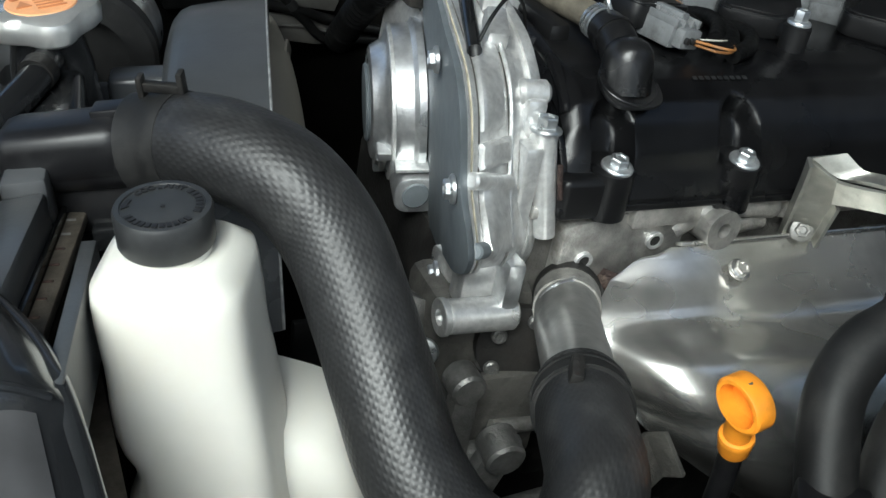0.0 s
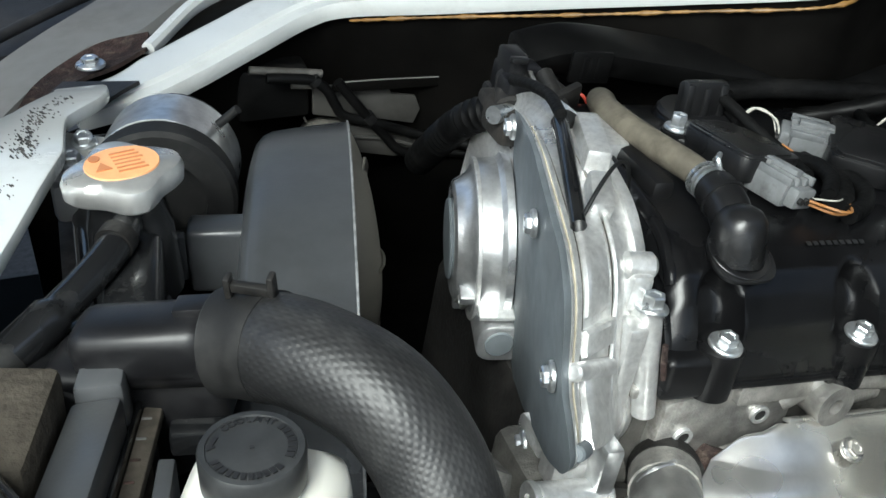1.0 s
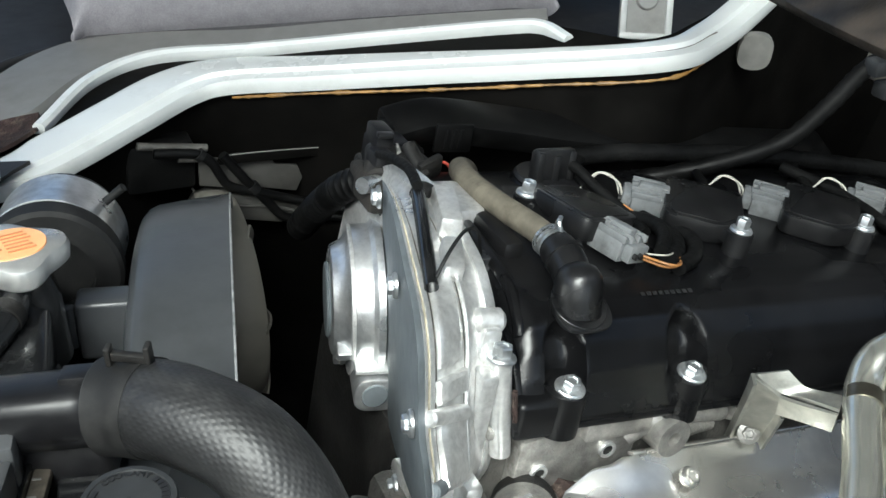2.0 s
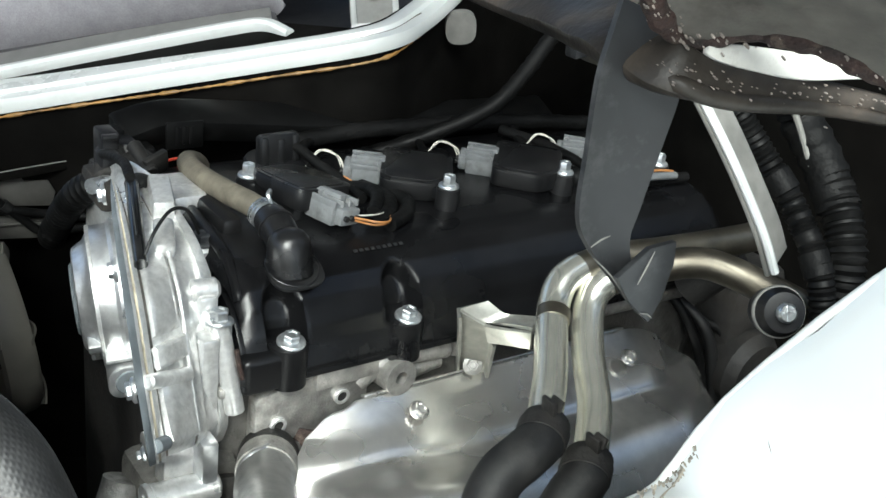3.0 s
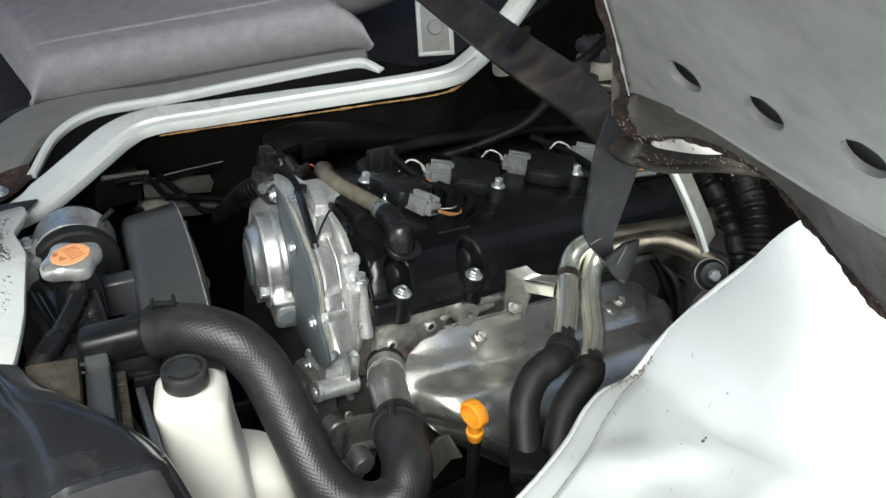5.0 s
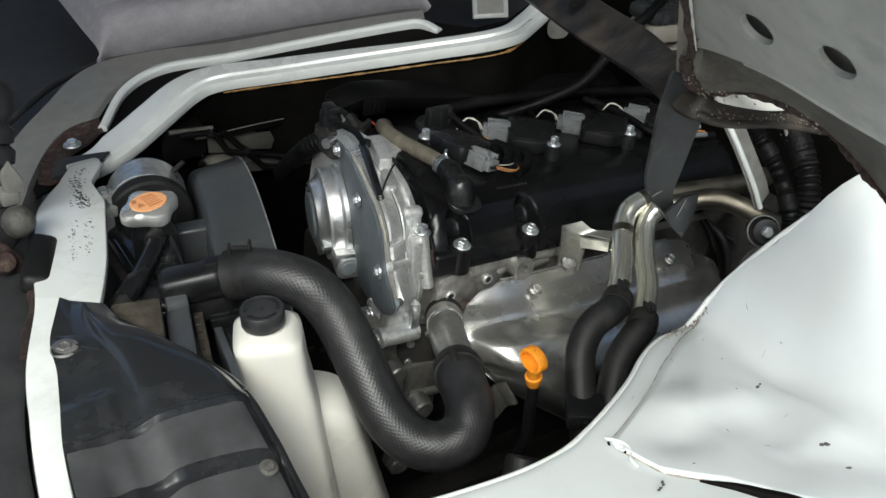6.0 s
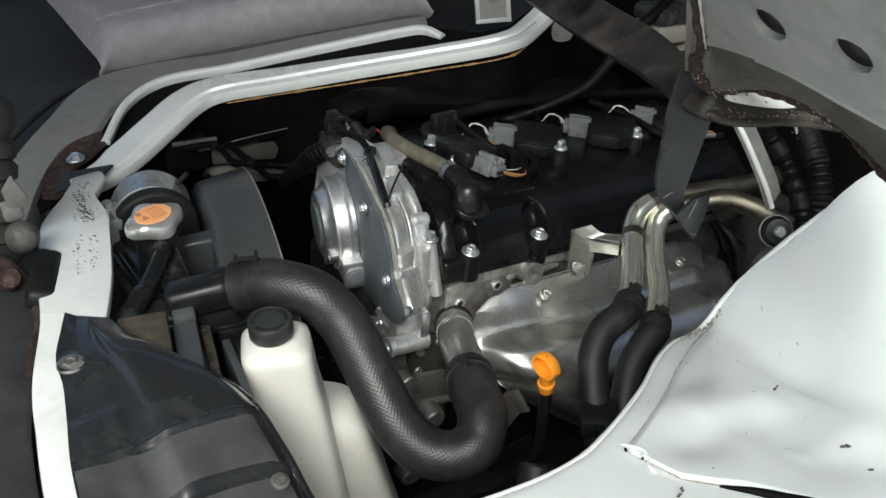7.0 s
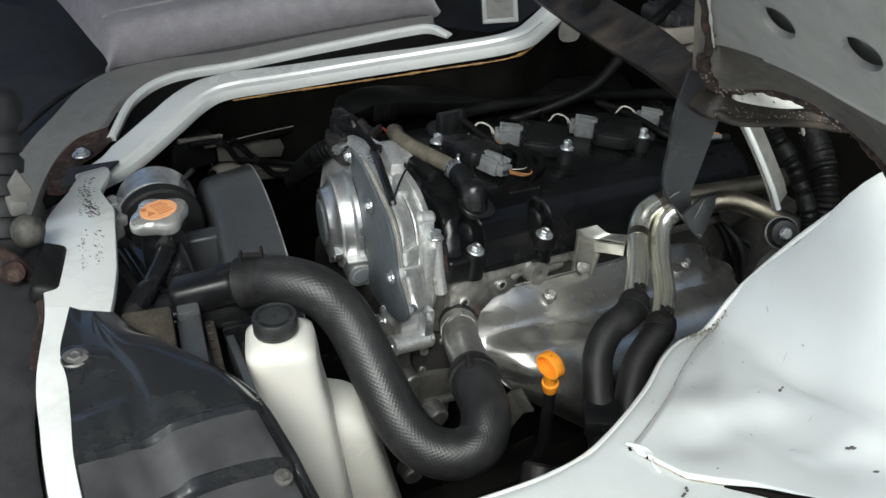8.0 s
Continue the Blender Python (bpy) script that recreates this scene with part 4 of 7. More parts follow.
structure("wall_cab", box(-1.1, 1.9, 2.1, 2.14, 0.84, 1.25), "wall", "dark inner door trim", "wall")
# Unseen roof: its edge and grey are chosen to shade the bay.
structure("ceiling", box(-1.1, 1.9, -0.13, 2.14, 2.05, 2.08), "liner", "unseen pale cab roof, its extent set to block sky light", "ceiling")
structure("wall_dash", box(-1.12, -0.95, -0.1, 2.1, 0.8, 1.35, 0.04), "wall", "dark dashboard lower wall", "wall")
structure("wall_back", box(1.55, 1.6, -0.1, 2.1, 0.84, 2.0), "wall", "grey trim wall behind the seats", "wall")
# Unseen wall, added to cut the light that reaches under the lid.
side_blocker = box(0.72, 1.6, -0.42, -0.38, 0.2, 2.0, 0.02)
structure("wall_unseen", side_blocker, "white", "unseen white body side, placed to block light past the door opening", "wall")

HBM = Matrix.Translation((-0.146, 0.600, 0.880)) @ Vector((0.055, 0.075, 0.19)).to_track_quat("Z", "Y").to_matrix().to_4x4()
hb = thing("hand_brake", "grey-black ribbed rubber boot of a floor lever", "lever boot", m=HBM)
part("boot", lathe([(0, -0.02), (0.052, -0.02), (0.045, 0.01), (0.030, 0.030)] + [p for k in range(6) for p in ((0.0265 - 0.0004 * k, 0.036 + 0.020 * k), (0.0275 - 0.0004 * k, 0.048 + 0.020 * k), (0.0215 - 0.0004 * k, 0.054 + 0.020 * k))] + [(0.022, 0.160), (0.026, 0.166), (0.026, 0.185), (0.018, 0.195), (0, 0.196)], None, 28), "dark_trim", hb, sharp=60)
part("lug", moved(lathe([(0, 0), (0.017, 0), (0.018, 0.01), (0.012, 0.02), (0, 0.022)], None, 18), pose(0.020, -0.03, 0.0, 70, 0, 20)), "dark_trim", hb, "black moulded lug")
part("clip", moved(box(-0.010, 0.010, -0.004, 0.004, -0.022, 0.022, 0.003), pose(0.036, -0.004, 0.022, 0, -10, 30)), "primer", hb, "pale grey clip")
lb = thing("lever_bracket", "pale painted bracket with rusty bolts beside the lever boot", "bracket")
part("plate", prism([(-0.1020, 1.0023), (-0.0935, 0.9790), (-0.0950, 0.9660), (-0.1120, 0.9700), (-0.1140, 0.9890)], "y", 0.598, 0.604, 0.002), "primer", lb)
part("fold", box(-0.118, -0.100, 0.598, 0.640, 0.955, 0.972, 0.004), "primer", lb)
part("boss", lathe([(0, 0), (0.014, 0), (0.016, 0.006), (0.012, 0.018), (0.006, 0.022), (0, 0.022)], toward((-0.110, 0.585, 0.945), (0.1, -0.8, 0.5)), 24), "grime", lb, "grimy round boss")
part("boss", lathe([(0, 0), (0.010, 0), (0.012, 0.004), (0.009, 0.014), (0, 0.015)], toward((-0.135, 0.555, 0.925), (0.1, -0.8, 0.5)), 24), "rust", lb, "rusty bolt head")
part("cable", tube([(-0.16, 0.60, 0.95), (-0.130, 0.57, 0.93), (-0.118, 0.545, 0.905), (-0.128, 0.50, 0.895), (-0.16, 0.46, 0.895)], 0.006, 12, 8), "rust", lb, "rust brown cable sleeve")
structure("trim_13", box(-0.30, -0.11, 0.40, 0.62, 0.84, 0.872, 0.02, 3), "dark_trim", "dark grey moulded step trim", "step trim")
lt = thing("latch", "dark rubber stop beside the white rim", "rubber stop")
part("body", moved(box(-0.014, 0.014, -0.04, 0.04, -0.01, 0.012, 0.008, 3), pose(-0.106, 0.545, 0.918, 0, 20, -20)), "rubber", lt)

# ---- engine: local axes along the crank, tilted with it ----
ENG = pose(0.303, 0.445, 0.850, 0, 8, 0)
block = thing("engine_block", "dark cast engine block below the cylinder head", "engine block", m=ENG)
part("casting", box(-0.06, 0.46, 0.03, 0.26, -0.40, -0.10, 0.012), "iron", block)
part("side_rib", box(0.0, 0.44, 0.012, 0.03, -0.26, -0.235, 0.004), "iron", block)
part("sump_flange", box(-0.07, 0.46, -0.005, 0.28, -0.385, -0.365, 0.004), "iron", block)

head = thing("cylinder_head", "cast aluminium cylinder head with drilled flanges", "cylinder head", m=ENG)
part("casting", box(-0.045, 0.45, 0.014, 0.25, -0.125, -0.026, 0.006), "grime", head)


def lug_plate(x0, x1, z0, z1, y0, y1, slope, r=0.006):
    pts = [(x0, z0), (x1, z0 + slope * (x1 - x0)), (x1, z1 + slope * (x1 - x0)), (x0, z1)]
    return prism(round_poly(pts, r), "y", y0, y1, 0.0015)


part("flange", lug_plate(-0.022, 0.066, -0.088, -0.043, 0.002, 0.016, 0.18), "head", head, "rough flange plate with two drilled holes")
part("ledge", lug_plate(0.02, 0.07, -0.044, -0.030, -0.004, 0.016, 0.05, 0.003), "head", head)
part("ledge", box(-0.05, 0.44, -0.001, 0.02, -0.034, -0.0265, 0.002), "head", head)
for x, z, r in ((-0.005, -0.067, 0.0062), (0.044, -0.056, 0.0062)):
    part("threaded_hole", ring((x, 0.0025, z), (x, -0.0005, z), r * 0.62, r, 24), "cast", head)
    part("hole_bottom", cyl((x, 0.0040, z), (x, 0.0004, z), r * 0.68, seg=18), "iron", head)
part("boss", lathe([(0.0052, 0), (0.0125, 0), (0.0135, 0.0015), (0.0135, 0.024), (0.0052, 0.024), (0.0052, 0)], toward((0.083, 0.012, -0.046), (0.1, -1, 0.05)), 28), "head", head, "round drilled boss")
part("hole_bottom", cyl((0.083, 0.0, -0.046), (0.0833, -0.004, -0.0458), 0.0054, seg=18), "iron", head)
part("web", tube([(0.06, 0.008, -0.052), (0.08, 0.004, -0.036), (0.105, 0.004, -0.036), (0.135, 0.006, -0.04)], 0.008, 12), "head", head)
part("web", tube([(0.02, 0.006, -0.09), (0.05, 0.004, -0.082), (0.075, 0.006, -0.078)], 0.0065, 12), "head", head)
part("web", tube([(0.085, 0.008, -0.060), (0.105, 0.006, -0.052), (0.13, 0.008, -0.05)], 0.007, 12), "head", head)
part("lug", lug_plate(0.096, 0.135, -0.052, -0.028, 0.003, 0.016, 0.1, 0.008), "dull", head)
part("core_plug", tube([(-0.02, 0.004, -0.098), (0.004, 0.0, -0.093), (0.02, 0.002, -0.096)], 0.011, 12), "dull", head)
part("rail", tube([(0.14, 0.004, -0.038), (0.22, 0.004, -0.036), (0.32, 0.004, -0.036), (0.43, 0.004, -0.036)], 0.009, 10), "head", head)
bolt_part(head, (0.011, -0.004, -0.097), (0.05, -1, 0.25), r=0.006, h=0.007, flange=0.0095)

# valve cover: a stepped shell with scalloped bolt pockets
VC = thing("valve_cover", "matt black plastic valve cover with zinc bolts", "valve cover", m=ENG)
SEC = [(-0.004, -0.029), (-0.005, -0.022), (-0.002, -0.016), (0.002, -0.008), (0.006, 0.004), (0.014, 0.018), (0.024, 0.029), (0.036, 0.036), (0.052, 0.0395), (0.07, 0.041), (0.12, 0.0425), (0.19, 0.0425), (0.225, 0.038), (0.24, 0.02), (0.246, 0.0), (0.248, -0.029)]
POCKETS = (0.0, 0.093)


def cover_point(u, v):
    x = -0.030 + 0.47 * u
    k = v * (len(SEC) - 1)
    i = min(int(k), len(SEC) - 2)
    y = SEC[i][0] + (SEC[i + 1][0] - SEC[i][0]) * (k - i)
    z = SEC[i][1] + (SEC[i + 1][1] - SEC[i][1]) * (k - i)
    if v < 0.5:
        for px in POCKETS:
            d = abs(x - px)
            if d < 0.019 and z > -0.004:
                wall = max(0.0, 1 - (d / 0.015) ** 6) if d < 0.015 else 0.0
                hgt = max(0.0, 1 - max(0, z + 0.002) / 0.034 - (d / 0.0155) ** 2 * 0.35)
                y += 0.019 * wall * min(1, hgt * 2.2)
    e = min((x + 0.030), 0.44 - x)
    if e < 0.012:
        q = 1 - e / 0.012
        z -= 0.013 * q * q * max(0, (z + 0.03) / 0.07)
    return (x, y, z)


part("shell", grid(cover_point, 230, 75), "cover", VC, sharp=50)
part("end_face", prism([(y, z - 0.0145 * max(0, (z + 0.03) / 0.07)) for y, z in SEC], "x", -0.034, -0.028, 0.0015), "cover", VC)
part("base_flange", box(-0.036, 0.445, -0.006, 0.25, -0.0295, -0.0245, 0.0015), "cover", VC)
for x in POCKETS:
    part("bolt_post", merge(lathe([(0, -0.034), (0.0135, -0.034), (0.0135, -0.004), (0.011, -0.002), (0, -0.002)], Matrix.Translation((x, 0.003, 0)), 28), box(x - 0.016, x + 0.012, -0.006, 0.01, -0.034, -0.012, 0.004)), "cover", VC)
    bolt_part(VC, (x, 0.0, -0.002), (0.0, -0.15, 1), r=0.0058, h=0.0075, flange=0.0098)
part("front_block", box(-0.036, 0.008, -0.0065, 0.012, -0.034, -0.006, 0.005, 3), "cover", VC)
part("front_rib", tube([(-0.026, 0.026, 0.020), (-0.024, 0.036, 0.028), (-0.021, 0.060, 0.038), (-0.018, 0.11, 0.042), (-0.014, 0.17, 0.042)], 0.0045, 12), "cover", VC)
part("front_rail", box(-0.012, 0.004, 0.085, 0.17, 0.036, 0.052, 0.005), "cover", VC)
for k in range(9):
    part("casting_mark", box(0.062 + k * 0.0048, 0.0652 + k * 0.0048, 0.0, 0.0030, 0.0, 0.0004), "mark", VC, m=pose(0.004, 0.0360, 0.0366, 20, 0, 0))
part("oil_port", lathe([(0, 0), (0.030, 0), (0.030, 0.008), (0.027, 0.012), (0, 0.012)], Matrix.Translation((0.085, 0.195, 0.032)), 32), "cover", VC)

oc = thing("oil_cap", "black plastic oil filler cap with a square grip", "oil cap", m=ENG)
part("disc", lathe([(0, 0), (0.027, 0), (0.028, 0.003), (0.026, 0.006), (0, 0.007)], Matrix.Translation((0.085, 0.195, 0.0425)), 32), "plastic", oc)
part("grip", moved(merge(box(-0.019, -0.012, -0.006, 0.006, 0, 0.027, 0.0025), merge(box(0.010, 0.017, -0.006, 0.006, 0, 0.027, 0.0025), box(-0.019, 0.017, -0.0045, 0.0045, 0.004, 0.0285, 0.003))), pose(0.083, 0.188, 0.044, -6, 0, 6)), "elbow", oc)
part("grip_web", moved(box(-0.004, 0.003, -0.0065, 0.0065, 0.0, 0.024, 0.002), pose(0.083, 0.188, 0.044, -6, 0, 6)), "elbow", oc)

# breather elbow and hose
el = thing("breather_elbow", "black plastic breather elbow on the valve cover", "hose fitting", m=ENG)
part("flange", prism(round_poly([(-0.019, -0.018), (0.021, -0.018), (0.023, 0.014), (-0.017, 0.016)], 0.0155, 6), "z", 0.0, 0.0035, 0.0012), "elbow", el, m=pose(0.0125, 0.029, 0.0345, 22, 0, 0))
part("flange_lip", ring((0, 0, 0.003), (0, 0, 0.0055), 0.0150, 0.0185, 40), "elbow", el, m=pose(0.0125, 0.0300, 0.0345, 22, 0, 0))
part("housing", lathe([(0.0162, 0), (0.0155, 0.010), (0.0150, 0.019), (0.0136, 0.0245), (0.0100, 0.0290), (0.0050, 0.0312), (0, 0.0316)], pose(0.0125, 0.0305, 0.0330, -10, 0, 0), 40), "elbow", el)
part("neck", tube([(0.0143, 0.066, 0.0572), (0.0141, 0.058, 0.0566), (0.0138, 0.050, 0.0545), (0.0130, 0.040, 0.0490)], 0.0122, 32, 8), "elbow", el)
part("web", box(0.0105, 0.0155, 0.044, 0.064, 0.036, 0.052, 0.0015), "elbow", el)
part("bead", tube([(0.0141, 0.0575, 0.0565), (0.0140, 0.0550, 0.0560)], 0.0135, 32, 2), "elbow", el)
bh = thing("breather_hose", "weathered grey-brown rubber breather hose", "hose", m=ENG)
part("hose", tube([(0.0145, 0.058, 0.0568), (0.0148, 0.072, 0.0575), (0.013, 0.092, 0.058), (0.007, 0.122, 0.057), (0.003, 0.150, 0.056), (0.004, 0.180, 0.054), (0.012, 0.204, 0.050), (0.026, 0.218, 0.040), (0.032, 0.222, 0.02)], 0.0088, 20, 8), "breather", bh)
part("sleeve", tube([(0.0142, 0.058, 0.0566), (0.0144, 0.064, 0.0570), (0.0145, 0.069, 0.0573)], 0.0114, 20, 4), "rubber", bh, "black rubber sleeve")
for k in range(3):
    part("clamp", tube([(0.0147 - 0.0002 * k, 0.0700 + 0.0038 * k, 0.0574), (0.0146 - 0.0002 * k, 0.0720 + 0.0038 * k, 0.0575)], 0.0112, 24, 2), "bolt", bh, "spring wire clamp")
part("clamp_ear", tube([(0.016, 0.069, 0.068), (0.014, 0.071, 0.0735), (0.018, 0.076, 0.0745), (0.020, 0.081, 0.068)], 0.0016, 8, 4), "bolt", bh)


# ignition coils
def make_coil(cx, cy, plug, bolt):
    """A coil at (cx, cy): its plug points along the angle plug, its bolt sits at the offset bolt."""
    R = Matrix.Rotation(radians(plug), 4, "Z") @ Matrix.Rotation(radians(-8), 4, "X")
    c = thing("ignition_coil", "black ignition coil with a grey wiring plug", "ignition coil", "ignition coils", ENG @ Matrix.Translation((cx, cy, 0.0435)))
    lo = round_poly([(-0.025, -0.019), (0.022, -0.020), (0.022, 0.029), (-0.014, 0.030), (-0.025, 0.018)], 0.006, 4)
    up = round_poly([(-0.031, -0.022), (0.026, -0.023), (0.026, 0.033), (-0.017, 0.034), (-0.032, 0.020)], 0.009, 5)
    lid_top = round_poly([(-0.027, -0.018), (0.022, -0.019), (0.022, 0.029), (-0.015, 0.030), (-0.028, 0.018)], 0.007, 5)
    part("body", moved(prism(lo, "z", -0.006, 0.008, 0.002), R), "coil", c)
    part("case", moved(prism(up, "z", 0.004, 0.0195, 0.0014), R), "coil", c)
    part("top_edge", moved(prism(up, "z", 0.0193, 0.0205, 0.0004), R), "elbow", c, "glossy raised rim")
    part("lid", moved(prism(lid_top, "z", 0.0203, 0.0212, 0.0003), R), "coil", c)
    part("boot", lathe([(0, -0.004), (0.022, -0.004), (0.0235, 0.0), (0.020, 0.004), (0.019, 0.008), (0, 0.008)], None, 28), "rubber", c)
    bx, by = bolt
    part("ear", merge(ribbon([(bx * 0.25, by * 0.25, 0.008), (bx * 0.6, by * 0.6, 0.008), (bx, by, 0.008)], (0, 0, 1), 0.017, 0.010, 0.002, 4), lathe([(0, -0.004), (0.0095, -0.004), (0.0095, 0.014), (0.008, 0.015), (0, 0.015)], Matrix.Translation((bx, by, 0)), 20)), "coil", c)
    part("bolt", hexbolt(0.0052, 0.010, 0.0082), "bolt", c, m=Matrix.Translation((bx, by, 0.015)))
    pg = part("plug", moved(box(0.020, 0.049, -0.0125, 0.0125, 0.0, 0.0165, 0.002), R), "conn", c, "grey plastic wiring plug")
    part("plug_lock", moved(merge(box(0.023, 0.046, -0.0035, 0.0035, 0.016, 0.0222, 0.001), box(0.023, 0.029, -0.006, 0.006, 0.016, 0.0212, 0.001)), R), "conn", pg)
    for k in range(4):
        part("plug_rib", moved(box(0.026 + 0.002 * (k % 2), 0.0505, -0.0126 + k * 0.0076, -0.0102 + k * 0.0076, 0.014, 0.0192, 0.0006), R), "conn", pg)
    part("plug_collar", moved(box(0.0185, 0.0215, -0.0135, 0.0135, -0.001, 0.0178, 0.001), R), "conn", pg)
    part("plug_rear", moved(box(0.048, 0.056, -0.0095, 0.0095, 0.002, 0.0145, 0.0015), R), "conn", pg)
    for k in range(3):
        part("wire_seal", moved(cyl((0.055, -0.006 + 0.006 * k, 0.008), (0.0585, -0.006 + 0.006 * k, 0.008), 0.0021, seg=12), R), "rubber", pg)
    return c


make_coil(0.060, 0.115, -74, (-0.026, 0.028))
make_coil(0.170, 0.122, 145, (0.003, -0.046))
make_coil(0.276, 0.108, 138, (0.014, -0.036))
make_coil(0.378, 0.098, 135, (0.016, -0.036))

# wiring along the far side
duct_h = thing("wiring_duct", "black plastic wiring duct behind the valve cover", "wiring duct", m=ENG)
part("channel", moved(ribbon([(-0.022, 0.272, 0.052), (0.02, 0.274, 0.060), (0.09, 0.268, 0.056), (0.16, 0.262, 0.050), (0.28, 0.256, 0.046), (0.42, 0.252, 0.044)], (0, -0.4, 1), 0.034, 0.022, 0.004, 8), Matrix()), "conduit", duct_h)
part("end_bracket", merge(box(-0.030, -0.020, 0.256, 0.275, 0.01, 0.062, 0.003), box(-0.032, -0.014, 0.25, 0.27, 0.0, 0.02, 0.004)), "conduit", duct_h)
for k in range(3):
    part("clip", box(0.02 + 0.006 * k, 0.024 + 0.006 * k, 0.250, 0.256, 0.046, 0.062, 0.001), "conduit", duct_h)
part("clip_frame", box(0.012, 0.045, 0.251, 0.255, 0.042, 0.066, 0.002), "conduit", duct_h)
part("end_tower", merge(merge(box(-0.050, -0.036, 0.222, 0.246, 0.030, 0.072, 0.003), box(-0.046, -0.016, 0.232, 0.258, 0.030, 0.058, 0.003)), box(-0.056, -0.040, 0.205, 0.226, 0.040, 0.060, 0.003)), "plastic", duct_h)
for x, y, z in ((-0.045, 0.219, 0.070), (-0.045, 0.219, 0.056), (-0.030, 0.229, 0.044)):
    part("tower_rib", box(x - 0.006, x + 0.006, y - 0.002, y + 0.004, z - 0.002, z + 0.002, 0.0008), "elbow", duct_h)
part("tower_lead", tube([(-0.048, 0.212, 0.058), (-0.058, 0.196, 0.066), (-0.060, 0.170, 0.074), (-0.062, 0.140, 0.080), (-0.068, 0.112, 0.081)], 0.0036, 12, 8), "tape", duct_h, "taped lead down to the sensor")
part("leg", box(-0.01, 0.0, 0.24, 0.27, -0.05, 0.05, 0.003), "conduit", duct_h)
harness = thing("wiring_harness", "black taped wiring harness with coloured leads", "wiring harness", m=ENG)
trunk = [(0.10, 0.228, 0.046), (0.17, 0.228, 0.052), (0.24, 0.222, 0.054), (0.32, 0.215, 0.054), (0.40, 0.205, 0.050), (0.48, 0.20, 0.04), (0.56, 0.22, 0.0)]
part("trunk", tube(trunk, 0.0075, 16, 8, bumpy=lambda s: 1 + 0.06 * math.sin(s * 420)), "tape", harness)
leads = [
    ("taped_branch", "tape", 0.0042, [(0.104, 0.228, 0.050), (0.096, 0.205, 0.058), (0.098, 0.182, 0.060), (0.104, 0.160, 0.054), (0.112, 0.130, 0.048), (0.110, 0.100, 0.047)]),
    ("orange_lead", "wire_o", 0.0007, [(0.112, 0.134, 0.0525), (0.114, 0.124, 0.0518), (0.113, 0.114, 0.0515)]),
    ("orange_lead", "wire_o", 0.0009, [(0.080, 0.062, 0.049), (0.090, 0.050, 0.049), (0.103, 0.052, 0.048), (0.112, 0.066, 0.047)]),
    ("orange_lead", "wire_o", 0.0009, [(0.078, 0.061, 0.052), (0.089, 0.046, 0.053), (0.101, 0.048, 0.051), (0.110, 0.060, 0.049)]),
    ("white_lead", "wire_w", 0.0006, [(0.082, 0.063, 0.052), (0.094, 0.056, 0.054), (0.108, 0.064, 0.051)]),
    ("taped_branch", "tape", 0.0065, [(0.104, 0.062, 0.046), (0.118, 0.074, 0.047), (0.128, 0.096, 0.047), (0.122, 0.124, 0.046)]),
    ("taped_branch", "tape", 0.0058, [(0.106, 0.054, 0.045), (0.128, 0.066, 0.046), (0.142, 0.088, 0.046), (0.138, 0.118, 0.045)]),
    ("taped_branch", "tape", 0.0052, [(0.100, 0.068, 0.050), (0.114, 0.086, 0.053), (0.118, 0.106, 0.052), (0.112, 0.128, 0.046)]),
    ("taped_branch", "tape", 0.0048, [(0.316, 0.192, 0.054), (0.330, 0.150, 0.054), (0.332, 0.110, 0.054), (0.338, 0.080, 0.050), (0.365, 0.055, 0.048), (0.42, 0.050, 0.048)]),
    ("bare_lead", "conn", 0.0036, [(0.350, 0.050, 0.054), (0.375, 0.046, 0.055), (0.400, 0.046, 0.053)]),
    ("red_lead", "wire_o", 0.0012, [(0.366, 0.054, 0.057), (0.385, 0.052, 0.0575), (0.402, 0.051, 0.055)]),
    ("red_lead", "wire_r", 0.0012, [(0.012, 0.258, 0.030), (0.022, 0.246, 0.036), (0.03, 0.242, 0.026)]),
]
for nm, mt, r, pts in leads:
    part(nm, tube(pts, r, 10, 8), mt, harness)
for px, py in ((0.123, 0.155), (0.234, 0.146), (0.338, 0.138)):
    for k in range(2):
        part("white_lead", tube([(px, py - 0.004 * k, 0.050), (px - 0.004, py + 0.005 - 0.004 * k, 0.0605), (px - 0.013 - 0.002 * k, py + 0.011, 0.0635), (px - 0.022, py + 0.013, 0.056), (px - 0.025, py + 0.016, 0.048)], 0.0008, 8, 8), "wire_w", harness)
    part("taped_branch", tube([(px - 0.022, py + 0.012, 0.051), (px - 0.018, py + 0.032, 0.052), (px - 0.004, py + 0.058, 0.050), (px + 0.012, py + 0.072, 0.048)], 0.0038, 12, 6), "tape", harness)
rear_hose = thing("conduit", "black conduit rising over the far rim", "conduit")
part("sleeve", tube([(0.40, 0.705, 0.830), (0.45, 0.69, 0.842), (0.50, 0.66, 0.858), (0.543, 0.632, 0.876), (0.595, 0.615, 0.896), (0.630, 0.61, 0.925), (0.660, 0.61, 0.953), (0.70, 0.612, 0.970), (0.75, 0.63, 0.985)], 0.0072, 14, 10, bumpy=lambda s: 1 + 0.07 * math.sin(s * 900)), "conduit", rear_hose)
for x, z in ((0.668, 0.958), (0.684, 0.937)):
    part("clip", box(x - 0.012, x + 0.012, 0.594, 0.610, z - 0.007, z + 0.007, 0.003), "hook", rear_hose, "grey plastic clip")
rl = thing("relay_box", "dusty ivory plastic relay box with a ribbed lid", "relay box")
part("body", moved(box(-0.055, 0.065, -0.02, 0.03, -0.016, 0.010, 0.005), pose(0.760, 0.625, 0.936, 0, 8, 0)), "relay", rl)
